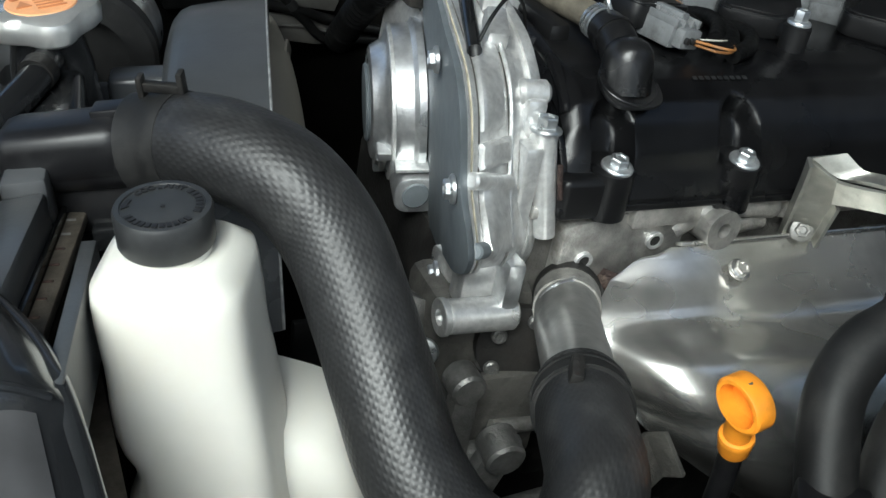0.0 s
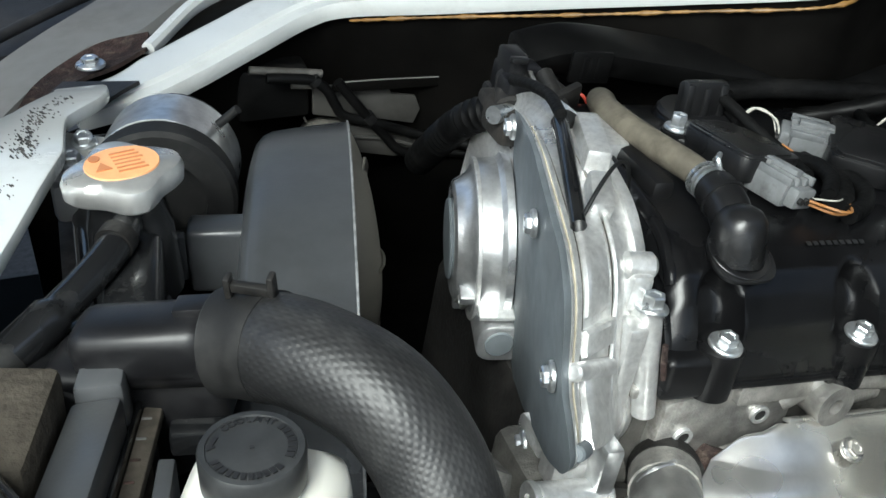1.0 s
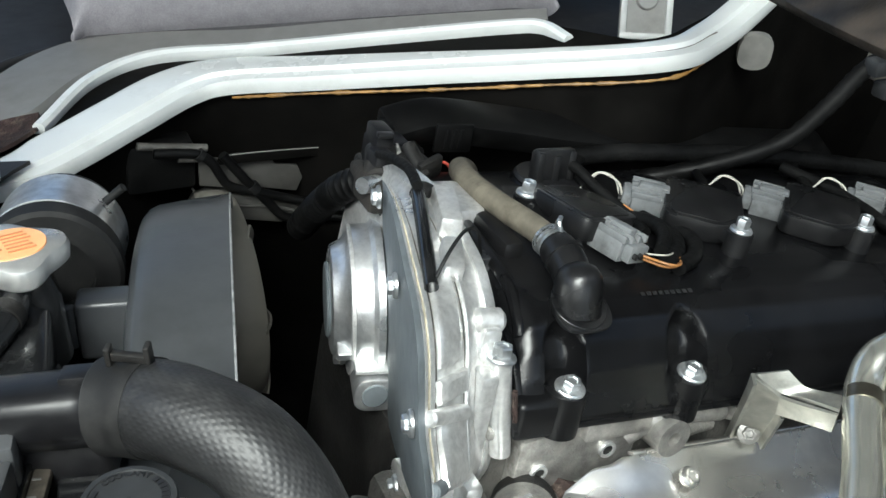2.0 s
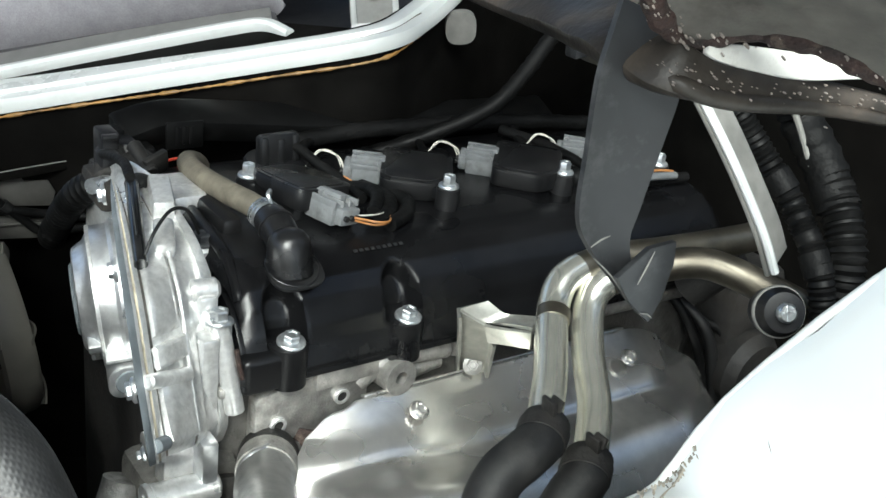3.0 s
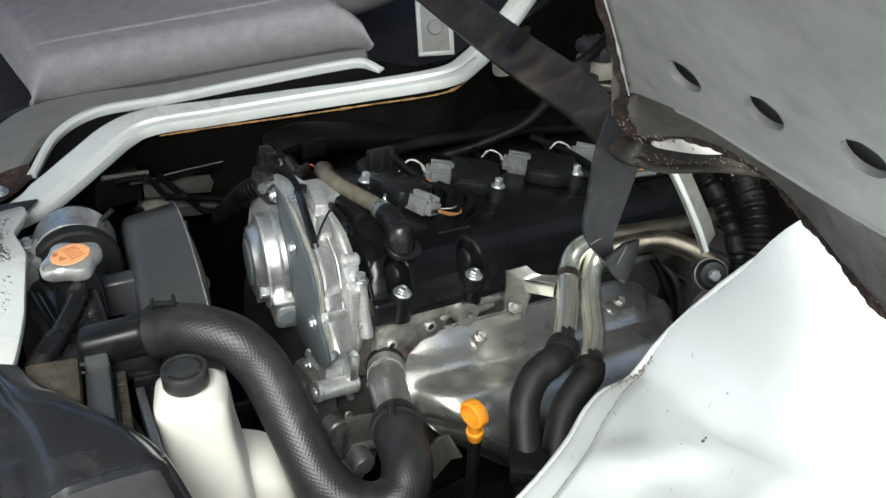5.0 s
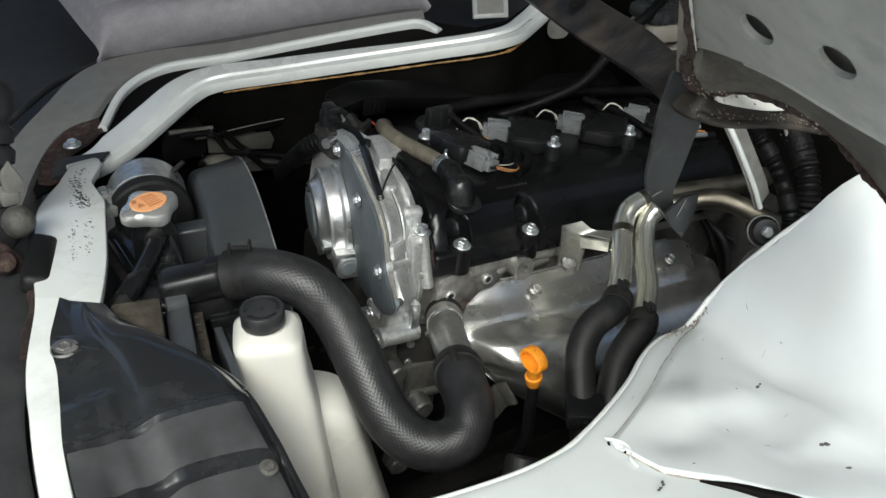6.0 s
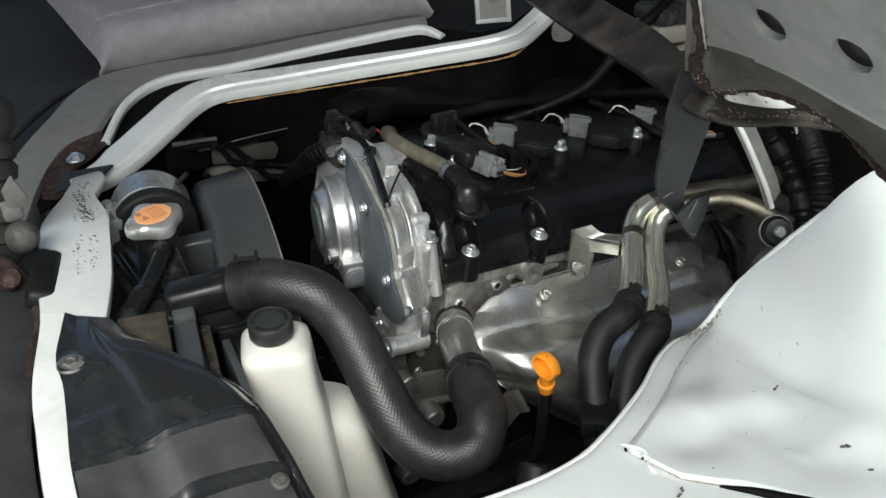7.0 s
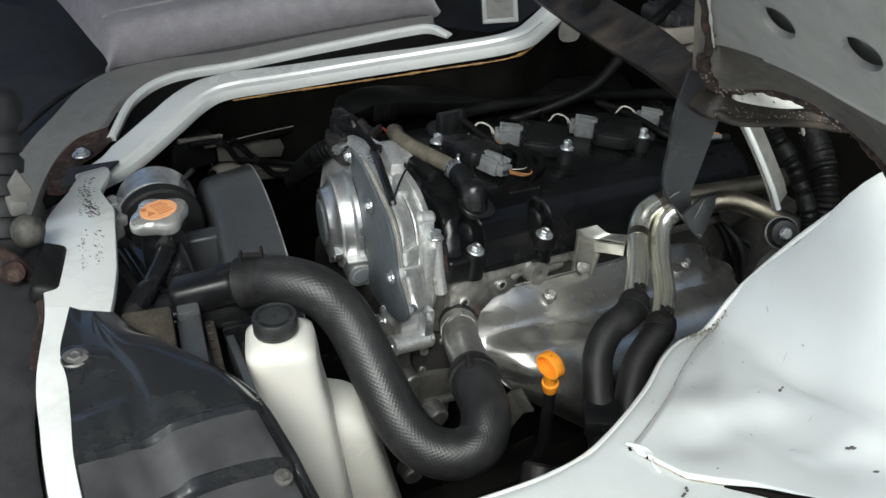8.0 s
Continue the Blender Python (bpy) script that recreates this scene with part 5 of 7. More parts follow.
part("lid", moved(box(-0.060, 0.070, -0.022, 0.032, 0.010, 0.030, 0.007), pose(0.760, 0.625, 0.936, 0, 8, 0)), "hook", rl, "grey ribbed lid")
for k in range(9):
    part("lid_rib", moved(box(-0.050 + 0.012 * k, -0.045 + 0.012 * k, -0.0235, 0.03, 0.012, 0.032, 0.001), pose(0.760, 0.625, 0.936, 0, 8, 0)), "hook", rl)
part("cup", lathe([(0.012, 0.0), (0.028, 0.006), (0.036, 0.016), (0.034, 0.017), (0.026, 0.009), (0.012, 0.003), (0.012, 0.0)], pose(0.735, 0.618, 0.908, 0, 4, 0), 32), "relay", rl, "ivory plastic cup")

# ---- timing cover ----
TC = thing("timing_cover", "cast aluminium timing chain cover with a round valve timing housing", "timing cover", m=ENG)


def plate_x(y, z):
    """The slanted plane of the front plate."""
    return -0.1001 + 0.274 * y - 0.126 * z


# outline of the slanted front and of the narrower back, in the same order
TF = [(0.21, 0.042), (0.175, 0.053), (0.140, 0.060), (0.100, 0.062), (0.057, 0.058), (0.014, 0.055), (-0.008, 0.043), (-0.016, 0.029), (-0.021, 0.009), (-0.029, -0.002), (-0.044, -0.007), (-0.059, -0.017), (-0.046, -0.036), (-0.012, -0.058), (0.037, -0.078), (0.066, -0.092), (0.104, -0.103), (0.15, -0.125), (0.22, -0.13), (0.262, -0.06), (0.255, 0.01)]
TR = [(0.205, 0.054), (0.170, 0.070), (0.130, 0.074), (0.088, 0.068), (0.056, 0.058), (0.038, 0.046), (0.028, 0.036), (0.020, 0.020), (0.013, 0.002), (0.007, -0.018), (0.001, -0.034), (-0.005, -0.050), (-0.002, -0.062), (0.006, -0.074), (0.040, -0.088), (0.075, -0.096), (0.11, -0.106), (0.15, -0.125), (0.22, -0.13), (0.262, -0.06), (0.255, 0.01)]


def cover_loft(s0, s1, grow, edge=0.0015):
    """A slice of the cover between the shares s0 and s1 of its depth."""
    b = bmesh.new()
    fr, re_ = round_poly(TF, 0.012, 3), round_poly(TR, 0.012, 3)
    rows = []
    for s in (s0, s1):
        row = []
        for (y0, z0), (y1, z1) in zip(fr, re_):
            y0, z0 = 0.10 + (y0 - 0.10) * grow, -0.02 + (z0 + 0.02) * grow
            y1, z1 = 0.10 + (y1 - 0.10) * grow, -0.02 + (z1 + 0.02) * grow
            row.append(b.verts.new(Vector((plate_x(y0, z0), y0, z0)).lerp(Vector((-0.050, y1, z1)), s)))
        rows.append(row)
    n = len(rows[0])
    for k in range(n):
        b.faces.new((rows[0][k], rows[0][(k + 1) % n], rows[1][(k + 1) % n], rows[1][k]))
    b.faces.new(rows[0])
    b.faces.new(rows[1][::-1])
    bmesh.ops.recalc_face_normals(b, faces=b.faces)
    return bevel(b, edge, 2, 40) if edge else b


part("front_plate", cover_loft(-0.12, -0.020, 0.992), "plate", TC, "grey-blue sealed front plate")
part("plate_edge", cover_loft(-0.019, 0.020, 0.996, 0.0006), "cast", TC, "bare bright edge of the front plate")
part("sealant", cover_loft(0.021, 0.055, 0.986, 0), "seal", TC, "cream coloured sealant line")
part("rim_flange", cover_loft(0.056, 0.125, 0.999, 0.0008), "cast", TC)
part("joint", cover_loft(0.126, 0.165, 0.974, 0), "dark_line", TC, "dark joint of the cover")
part("back_casting", cover_loft(0.166, 0.60, 0.976), "cast", TC)
part("rear_joint", cover_loft(0.601, 0.635, 0.966, 0), "dark_line", TC, "dark rear joint")
part("rear_flange", cover_loft(0.636, 0.78, 0.985), "cast", TC)
part("rear_flange", cover_loft(0.781, 1.0, 0.960), "cast", TC)
part("rear_flange", cover_loft(1.001, 1.16, 0.985), "cast", TC)
NF = spline([(plate_x(y, z), y, z) for y, z in TF[3:12]], 6)
NR = spline([(-0.050, y, z) for y, z in TR[3:12]], 6)


def near_point(q, s, off=0.0):
    """A point on the near side: q along the edge, s from front to back."""
    k = q * (len(NF) - 1)
    i = min(int(k), len(NF) - 2)
    p = NF[i].lerp(NF[i + 1], k - i).lerp(NR[i].lerp(NR[i + 1], k - i), s)
    return p + Vector((0, -0.75, 0.6)) * off


def side_pad(q0, q1, s0, s1):
    """A flat raised land of the near side, with rounded edges."""
    def at(u, v):
        e = min(u, 1 - u) * 5.0
        f = min(v, 1 - v) * 9.0
        lift = min(1.0, e, f)
        return near_point(q0 + (q1 - q0) * v, s0 + (s1 - s0) * u, -0.0030 + 0.0036 * math.sqrt(max(0.0, 1 - (1 - lift) ** 2)))
    return grid(at, 16, 30, 0.003)


part("side_pad", side_pad(0.13, 0.50, 0.19, 0.58), "cast", TC, "flat cast land")
part("side_pad", side_pad(0.545, 0.60, 0.19, 0.58), "cast", TC)
part("side_pad", side_pad(0.685, 0.98, 0.19, 0.58), "cast", TC, "flat cast land")
part("side_line", tube([near_point(0.10 + 0.088 * k, 0.618, 0.0008) for k in range(11)], 0.0016, 10, 3), "cast", TC)
part("side_rod", cyl(near_point(0.645, 0.0, 0.0025), near_point(0.70, 0.60, 0.0010), 0.0048, seg=24, rim=0.0015), "cast", TC, "round cast bolt boss")
part("rim_pin", cyl(near_point(0.97, 0.0, -0.002), near_point(0.97, 0.16, -0.002), 0.0045, seg=14, rim=0.001), "plate", TC)
part("bolt_column", merge(merge(cyl((-0.0385, 0.000, -0.045), (-0.047, 0.010, 0.018), 0.0066, seg=20), box(-0.062, -0.050, 0.000, 0.016, -0.046, 0.012, 0.003)), box(-0.053, -0.038, 0.008, 0.022, -0.048, 0.016, 0.002)), "cast", TC)
bolt_part(TC, (-0.047, 0.010, 0.018), (0, 0.1, 1), r=0.0064, h=0.009, flange=0.0092)
part("stub", cyl((-0.060, 0.028, 0.034), (-0.041, 0.026, 0.034), 0.0076, seg=20, rim=0.0025), "cast", TC)
part("stub_web", box(-0.058, -0.044, 0.016, 0.034, 0.010, 0.034, 0.004), "cast", TC)
part("top_pad", moved(box(-0.008, 0.007, -0.023, 0.023, -0.02, 0.0, 0.003), pose(-0.050, 0.101, 0.076, 4, 0, -16)), "cast", TC)
part("top_pad", moved(box(-0.007, 0.006, -0.013, 0.015, -0.02, 0.0, 0.003), pose(-0.066, 0.054, 0.066, 16, 0, -18)), "cast", TC)
part("gasket_tab", tube([(-0.0395, -0.001, 0.002), (-0.038, -0.003, -0.010), (-0.0355, -0.003, -0.019)], 0.0018, 8, 4), "rust", TC, "coppery gasket tab")
part("top_lug", merge(cyl((-0.026, 0.088, 0.0), (-0.026, 0.088, 0.036), 0.0125, seg=24, rim=0.002), box(-0.05, -0.022, 0.07, 0.095, 0.0, 0.03, 0.004)), "cast", TC)
part("plug", hexbolt(0.0072, 0.008, 0.0095), "hook", TC, "dark grey hexagon plug", m=Matrix.Translation((-0.026, 0.088, 0.036)))
# valve timing housing: its own frame stands on the plate, z outwards
NRM = Vector((-1.0, 0.274, -0.126)).normalized()
HC = Vector((plate_x(0.190, -0.048) - 0.004, 0.190, -0.048))
HM = Matrix.Translation(HC) @ Matrix((Vector((0, 1, 0)).cross(NRM).normalized().cross(NRM) * -1, Vector((0, 1, 0)).cross(NRM).normalized(), NRM)).transposed().to_4x4() @ Matrix.Diagonal((1.12, 1.12, 1.0, 1))
part("dome", moved(lathe([(0.054, -0.002), (0.054, 0.003), (0.0515, 0.0045), (0.0500, 0.006), (0.0495, 0.0185), (0.0480, 0.0205), (0.0455, 0.0210), (0.0400, 0.0250), (0.0375, 0.0300), (0.0360, 0.0330), (0.0335, 0.0340), (0.0, 0.0345)], None, 72), HM), "bright", TC, "round bright valve timing housing")
part("dome_rib", moved(ring((0, 0, 0.0185), (0, 0, 0.0215), 0.0455, 0.0502, 72), HM), "cast", TC)
for a in (200, 262, 318):
    part("dome_fin", moved(moved(box(0.034, 0.0475, -0.0035, 0.0035, 0.018, 0.031, 0.0015), pose(0, 0, 0, 0, 0, a)), HM), "bright", TC)
part("dome_bar", moved(merge(merge(box(0.0375, 0.0425, -0.013, 0.013, 0.0235, 0.0275, 0.0012), box(0.0360, 0.0385, -0.013, 0.013, 0.0270, 0.0310, 0.0010)), box(0.0375, 0.0420, -0.0145, -0.012, 0.0235, 0.0310, 0.0010)), HM @ pose(0, 0, 0, 0, 0, 228)), "cap_steel", TC, "raised oblong frame mark")
part("dome_face", moved(lathe([(0.0, 0.034), (0.024, 0.034), (0.0255, 0.0355), (0.024, 0.0370), (0.012, 0.0375), (0, 0.0375)], None, 48), HM), "plate", TC)
lug_out = round_poly([(-0.012, -0.0140), (0.020, -0.0140), (0.0215, 0.0130), (-0.012, 0.0130)], 0.0115, 6)
lug_m = Matrix.Translation((plate_x(0.163, -0.087) - 0.004, 0.163, -0.087)) @ Matrix(((-0.957, 0.26, 0, 0), (0.26, 0.965, 0, 0), (-0.12, 0, 1, 0), (0, 0, 0, 1)))
part("sensor_lug", moved(prism([(y, z) for y, z in lug_out], "y", -0.042, 0.045, 0.002), lug_m), "bright", TC, "rounded sensor lug under the housing")
part("lug_face", moved(cyl((0.006, -0.0435, 0.0), (0.006, -0.041, 0.0), 0.0095, seg=24, rim=0.0008), lug_m), "plate", TC)
part("lug_rail", moved(box(-0.010, 0.022, -0.040, 0.04, 0.0165, 0.0195, 0.001), lug_m), "cast", TC)
for y, z in ((-0.012, -0.003), (0.071, 0.035), (0.031, -0.088), (0.165, 0.048), (0.232, 0.026)):
    part("bolt", hexbolt(0.0056, 0.0060, 0.0082), "bolt", TC, m=toward((plate_x(y, z) - 0.0062, y, z), NRM), sharp=30)
part("bolt_ear", prism(round_poly([(0.012, -0.070), (0.046, -0.074), (0.044, -0.096), (0.018, -0.096)], 0.008, 4), "x", -0.086, -0.070, 0.002), "cast", TC)

sensor = thing("cam_sensor", "black sensor with a lead on the timing cover", "sensor", m=ENG)
part("body", tube([(-0.066, 0.114, 0.0745), (-0.074, 0.088, 0.0720), (-0.083, 0.058, 0.066), (-0.091, 0.029, 0.058)], lambda q: 0.0049 - 0.0006 * q, 16, 6), "gloss", sensor)
part("cap", tube([(-0.066, 0.114, 0.0745), (-0.058, 0.124, 0.0730), (-0.046, 0.130, 0.066)], 0.0054, 16, 4), "rubber", sensor)
part("rib", tube([(-0.068, 0.108, 0.0785), (-0.077, 0.080, 0.0752), (-0.086, 0.048, 0.0685)], 0.0012, 8, 6), "gloss", sensor)
part("lead", tube([(-0.089, 0.032, 0.059), (-0.078, 0.040, 0.074), (-0.062, 0.054, 0.080), (-0.044, 0.070, 0.070), (-0.032, 0.080, 0.048)], 0.0012, 8, 8), "rubber", sensor)

tb = thing("tensioner_bracket", "weathered aluminium bracket and lug on top of the timing cover", "bracket", m=ENG)
part("lug", merge(merge(box(-0.050, -0.018, 0.228, 0.262, 0.005, 0.040, 0.005), cyl((-0.05, 0.205, 0.040), (-0.04, 0.235, 0.052), 0.012, seg=18, rim=0.002)), box(-0.062, -0.040, 0.19, 0.24, 0.02, 0.044, 0.005)), "iron", tb)
part("nut", hexbolt(0.008, 0.010, 0.011), "dull", tb, m=toward((-0.03, 0.236, 0.046), (-0.3, -0.6, 0.8)))
part("stud", cyl((-0.052, 0.205, 0.04), (-0.068, 0.195, 0.042), 0.006, seg=14), "bolt", tb)
part("pipe", tube([(-0.048, 0.225, 0.034), (-0.062, 0.245, 0.016), (-0.066, 0.275, -0.014), (-0.066, 0.31, -0.05)], 0.0118, 20, 16, bumpy=lambda s: 1 + 0.05 * math.sin(s * 1100)), "conduit", tb, "ribbed rubber pipe")
part("clamp_block", moved(merge(box(-0.014, 0.010, -0.010, 0.012, -0.008, 0.010, 0.003), merge(box(-0.006, 0.016, -0.014, -0.008, -0.004, 0.014, 0.002), cyl((-0.004, -0.016, 0.004), (0.004, 0.012, 0.012), 0.006, seg=14, rim=0.001))), pose(-0.026, 0.205, 0.050, 10, -15, 20)), "iron", tb, "grimy clamp block")
part("pad", box(-0.03, -0.002, 0.13, 0.18, 0.03, 0.054, 0.005), "cast", tb)

# ---- water pump housing under the timing cover ----
wp = thing("water_housing", "dull aluminium water housing below the timing cover", "water housing", m=ENG)
part("barrel", merge(cyl((-0.102, -0.015, -0.086), (-0.056, -0.015, -0.088), 0.0105, seg=28, rim=0.002), ring((-0.105, -0.015, -0.086), (-0.101, -0.015, -0.086), 0.005, 0.0115, 24)), "cast", wp)
part("arm", box(-0.070, -0.058, -0.022, -0.002, -0.084, -0.050, 0.003), "bright", wp)
part("arm_web", box(-0.090, -0.058, -0.008, 0.010, -0.088, -0.058, 0.004), "cast", wp)
part("casting", box(-0.10, -0.03, 0.0, 0.05, -0.18, -0.085, 0.01), "grime", wp)
part("elbow", tube([(-0.10, 0.03, -0.10), (-0.11, 0.02, -0.13), (-0.095, 0.005, -0.16), (-0.06, 0.0, -0.175)], 0.016, 16), "dull", wp)
part("bracket", moved(merge(box(-0.012, 0.012, -0.006, 0.006, -0.05, 0.05, 0.004), merge(cyl((0, -0.012, 0.04), (0, 0.01, 0.04), 0.013, seg=18, rim=0.002), cyl((0.004, -0.012, -0.045), (0.004, 0.01, -0.045), 0.013, seg=18, rim=0.002))), pose(-0.075, -0.045, -0.20, 8, 12, 0)), "dull", wp, "cast tensioner arm")
part("plate", box(-0.074, -0.024, -0.022, -0.012, -0.200, -0.132, 0.004), "grime", wp)
part("tensioner", merge(box(-0.094, -0.076, -0.034, -0.020, -0.190, -0.122, 0.005), merge(cyl((-0.086, -0.036, -0.128), (-0.086, -0.016, -0.128), 0.011, seg=20, rim=0.002), box(-0.078, -0.050, -0.036, -0.022, -0.204, -0.178, 0.004))), "dull", wp, "cast tensioner body")
part("rail", tube([(-0.06, -0.026, -0.168), (-0.03, -0.024, -0.172), (0.0, -0.02, -0.176)], 0.005, 10, 4), "head", wp)
part("shaft", cyl((-0.06, -0.04, -0.235), (0.05, -0.03, -0.235), 0.010, seg=16), "dull", wp)
part("pulley", lathe([(0.01, 0), (0.03, 0), (0.034, 0.004), (0.032, 0.012), (0.034, 0.02), (0.01, 0.024)], toward((-0.135, 0.03, -0.16), (1, 0, 0)), 28), "iron", wp)
bolt_part(wp, (-0.06, -0.006, -0.13), (-0.6, -0.8, 0.2), r=0.006, h=0.007, flange=0.009, material="dull")
part("pump_lid", lathe([(0, 0), (0.022, 0), (0.026, 0.003), (0.026, 0.010), (0, 0.012)], toward((-0.045, -0.004, -0.118), (-0.2, -1, 0.2)), 28), "iron", wp, "dark round pump lid")
for a in range(5):
    bolt_part(wp, (-0.045 + 0.021 * math.cos(a * 1.25), -0.014, -0.118 + 0.021 * math.sin(a * 1.25)), (-0.2, -1, 0.2), r=0.0035, h=0.004, flange=0.005, material="dull")
bolt_part(wp, (-0.102, 0.0, -0.122), (-0.6, -0.8, 0.2), r=0.006, h=0.007, flange=0.009, material="bolt")
belt_t = thing("drive_belt", "black ribbed drive belt in front of the engine", "belt", m=ENG)
part("belt", ribbon([(-0.15, 0.065, -0.14), (-0.15, 0.055, -0.22), (-0.15, 0.045, -0.36)], (0, 1, 0.2), 0.028, 0.006, 0.001, 6), "rubber", belt_t)
part("belt_back", ribbon([(-0.15, 0.21, -0.14), (-0.15, 0.215, -0.22), (-0.15, 0.22, -0.36)], (0, -1, 0), 0.028, 0.006, 0.001, 6), "rubber", belt_t)
part("crank_pulley", lathe([(0, 0), (0.085, 0), (0.09, 0.004), (0.083, 0.012), (0.09, 0.024), (0, 0.028)], toward((-0.165, 0.135, -0.34), (1, 0, 0)), 40), "iron", belt_t)

# ---- exhaust heat shield ----
HS = thing("heat_shield", "pressed bare steel exhaust heat shield with dents", "heat shield", m=ENG)
HSEC = [(-0.009, -0.0555), (-0.015, -0.0600), (-0.020, -0.0635), (-0.030, -0.0700), (-0.042, -0.0765), (-0.056, -0.085), (-0.072, -0.098), (-0.090, -0.115), (-0.108, -0.141), (-0.118, -0.175), (-0.120, -0.22), (-0.115, -0.27)]
HX0 = [0.050, 0.040, 0.028, 0.017, 0.006, -0.006, -0.010, -0.006, 0.016, 0.06, 0.12, 0.18]


HLINE = spline([(x, y, z) for x, (y, z) in zip(HX0, HSEC)], 10)


def arch_z(x):
    """Height of the pressed step along the shield."""
    return -0.0725 - 0.016 * math.exp(-max(0, x + 0.02) / 0.03) - 0.004 * min(1, max(0, (x - 0.06) / 0.06))


def shield(u, v):
    k = v * (len(HLINE) - 1)
    i = min(int(k), len(HLINE) - 2)
    p = HLINE[i].lerp(HLINE[i + 1], k - i)
    x0, y, z = p
    x = x0 + (0.415 - x0) * u ** 1.3
    e = x - x0
    full = min(1, v * 3)
    y += (0.016 + 0.020 * min(1, v * 1.6)) * math.exp(-(e / (0.012 + 0.026 * min(1, v * 2.2))) ** 1.3) * full
    y += 0.030 * math.exp(-((0.415 - x) / 0.03) ** 1.5) * full
    z -= 7.0 * max(0.0, x - 0.31) ** 2
    d = arch_z(x) - 0.012 - z
    far = 1 - math.exp(-(e / 0.02) ** 2)
    step = 1 / (1 + math.exp(-(d - 0.004) / 0.0022)) * far
    y -= 0.020 * step - 0.004 * math.exp(-((d + 0.001) / 0.004) ** 2) * far
    z += 0.007 * step
    y += 0.009 * math.exp(-((z + 0.128 - 0.25 * (x - 0.02)) / 0.009) ** 2) * math.exp(-((x - 0.02) / 0.035) ** 2)
    y += 0.005 * math.exp(-((x - 0.14) / 0.03) ** 2 - ((z + 0.16) / 0.03) ** 2)
    n = noise.noise((x * 18, z * 18, 0.3)) * 0.0008 + noise.noise((x * 60, z * 60, 1.3)) * 0.0002
    return (x, y + n, z + n)


part("shell", grid(shield, 130, 120, 0.0012), "shield", HS, sharp=60)
part("top_lip", ribbon([(0.056, -0.008, -0.0545), (0.12, -0.008, -0.0545), (0.25, -0.008, -0.0545), (0.31, -0.008, -0.0545)], (0, 0.5, 1), 0.007, 0.0025, 0.0008, 6), "shield", HS)
for x, y, z in ((0.092, -0.028, -0.064), (0.294, -0.036, -0.064), (0.20, -0.112, -0.175)):
    bolt_part(HS, (x, y, z), (0, -0.55, 0.83), r=0.0052, h=0.006, flange=0.0075, material="shield")

# ---- heater pipes, bracket and hoses ----
hp = thing("heater_pipe", "bright zinc plated steel heater pipe", "pipe", "heater pipes")
pipe_a = spline([(0.68, 0.365, 0.855), (0.641, 0.359, 0.862), (0.572, 0.373, 0.866), (0.527, 0.387, 0.867), (0.493, 0.389, 0.863), (0.474, 0.380, 0.851), (0.454, 0.358, 0.842), (0.429, 0.329, 0.835), (0.398, 0.298, 0.828)], 10)
part("pipe", tube(pipe_a[36:], 0.0115, 24, smooth=False), "zinc", hp)
# Rear length takes the darker zinc, which carries the lid's shade.
part("rear_pipe", tube(pipe_a[:37], 0.0114, 24, smooth=False), "zinc_old_shaded", hp, "tarnished rear length of the pipe, lid shade in its colour")
part("band", tube([(0.470, 0.3755, 0.8492), (0.464, 0.369, 0.8462)], 0.0119, 24, 2), "zinc_old_shaded", hp)
hp2 = thing("heater_pipe", "bright zinc plated steel heater pipe", "pipe", "heater pipes")
pipe_b = spline([(0.64, 0.285, 0.835), (0.605, 0.298, 0.858), (0.575, 0.338, 0.872), (0.540, 0.364, 0.864), (0.514, 0.374, 0.858), (0.497, 0.369, 0.845), (0.476, 0.344, 0.828), (0.453, 0.310, 0.813), (0.418, 0.276, 0.803)], 10)
part("pipe", tube(pipe_b[39:], 0.0115, 24, smooth=False), "zinc", hp2)
part("rear_pipe", tube(pipe_b[:40], 0.0114, 24, smooth=False), "zinc_old_shaded", hp2, "tarnished rear length of the pipe, lid shade in its colour")
br = thing("pipe_bracket", "zinc plated sheet bracket holding the heater pipes", "bracket")


def sheet(rows, thick=0.0024, n=5):
    """A bent sheet through rows of corner pairs, softly folded."""
    a, b = spline([r[0] for r in rows], n), spline([r[1] for r in rows], n)
    return grid(lambda u, v: a[round(u * (len(a) - 1))].lerp(b[round(u * (len(b) - 1))], v), len(a) - 1, 4, thick)


part("arm", sheet([((0.4195, 0.4166, 0.8490), (0.438, 0.4085, 0.8525)), ((0.434, 0.405, 0.8375), (0.4455, 0.399, 0.8445)), ((0.442, 0.388, 0.8405), (0.453, 0.391, 0.8425)), ((0.449, 0.372, 0.8430), (0.464, 0.384, 0.8405))], 0.0024, 3), "zinc_sheet", br)
part("front_face", sheet([((0.4335, 0.4045, 0.8370), (0.4430, 0.4120, 0.815)), ((0.4385, 0.393, 0.8385), (0.4445, 0.394, 0.8225)), ((0.4490, 0.3720, 0.8425), (0.4490, 0.372, 0.829))], 0.0024, 4), "zinc_sheet", br, "bright folded front face")
part("leg_plate", sheet([((0.4195, 0.4166, 0.8485), (0.4340, 0.4052, 0.837)), ((0.4270, 0.4260, 0.8250), (0.4500, 0.4170, 0.812)), ((0.4380, 0.4420, 0.785), (0.4540, 0.4270, 0.786)), ((0.4430, 0.4500, 0.766), (0.4560, 0.4320, 0.772))], 0.0024, 3), "zinc_sheet", br)
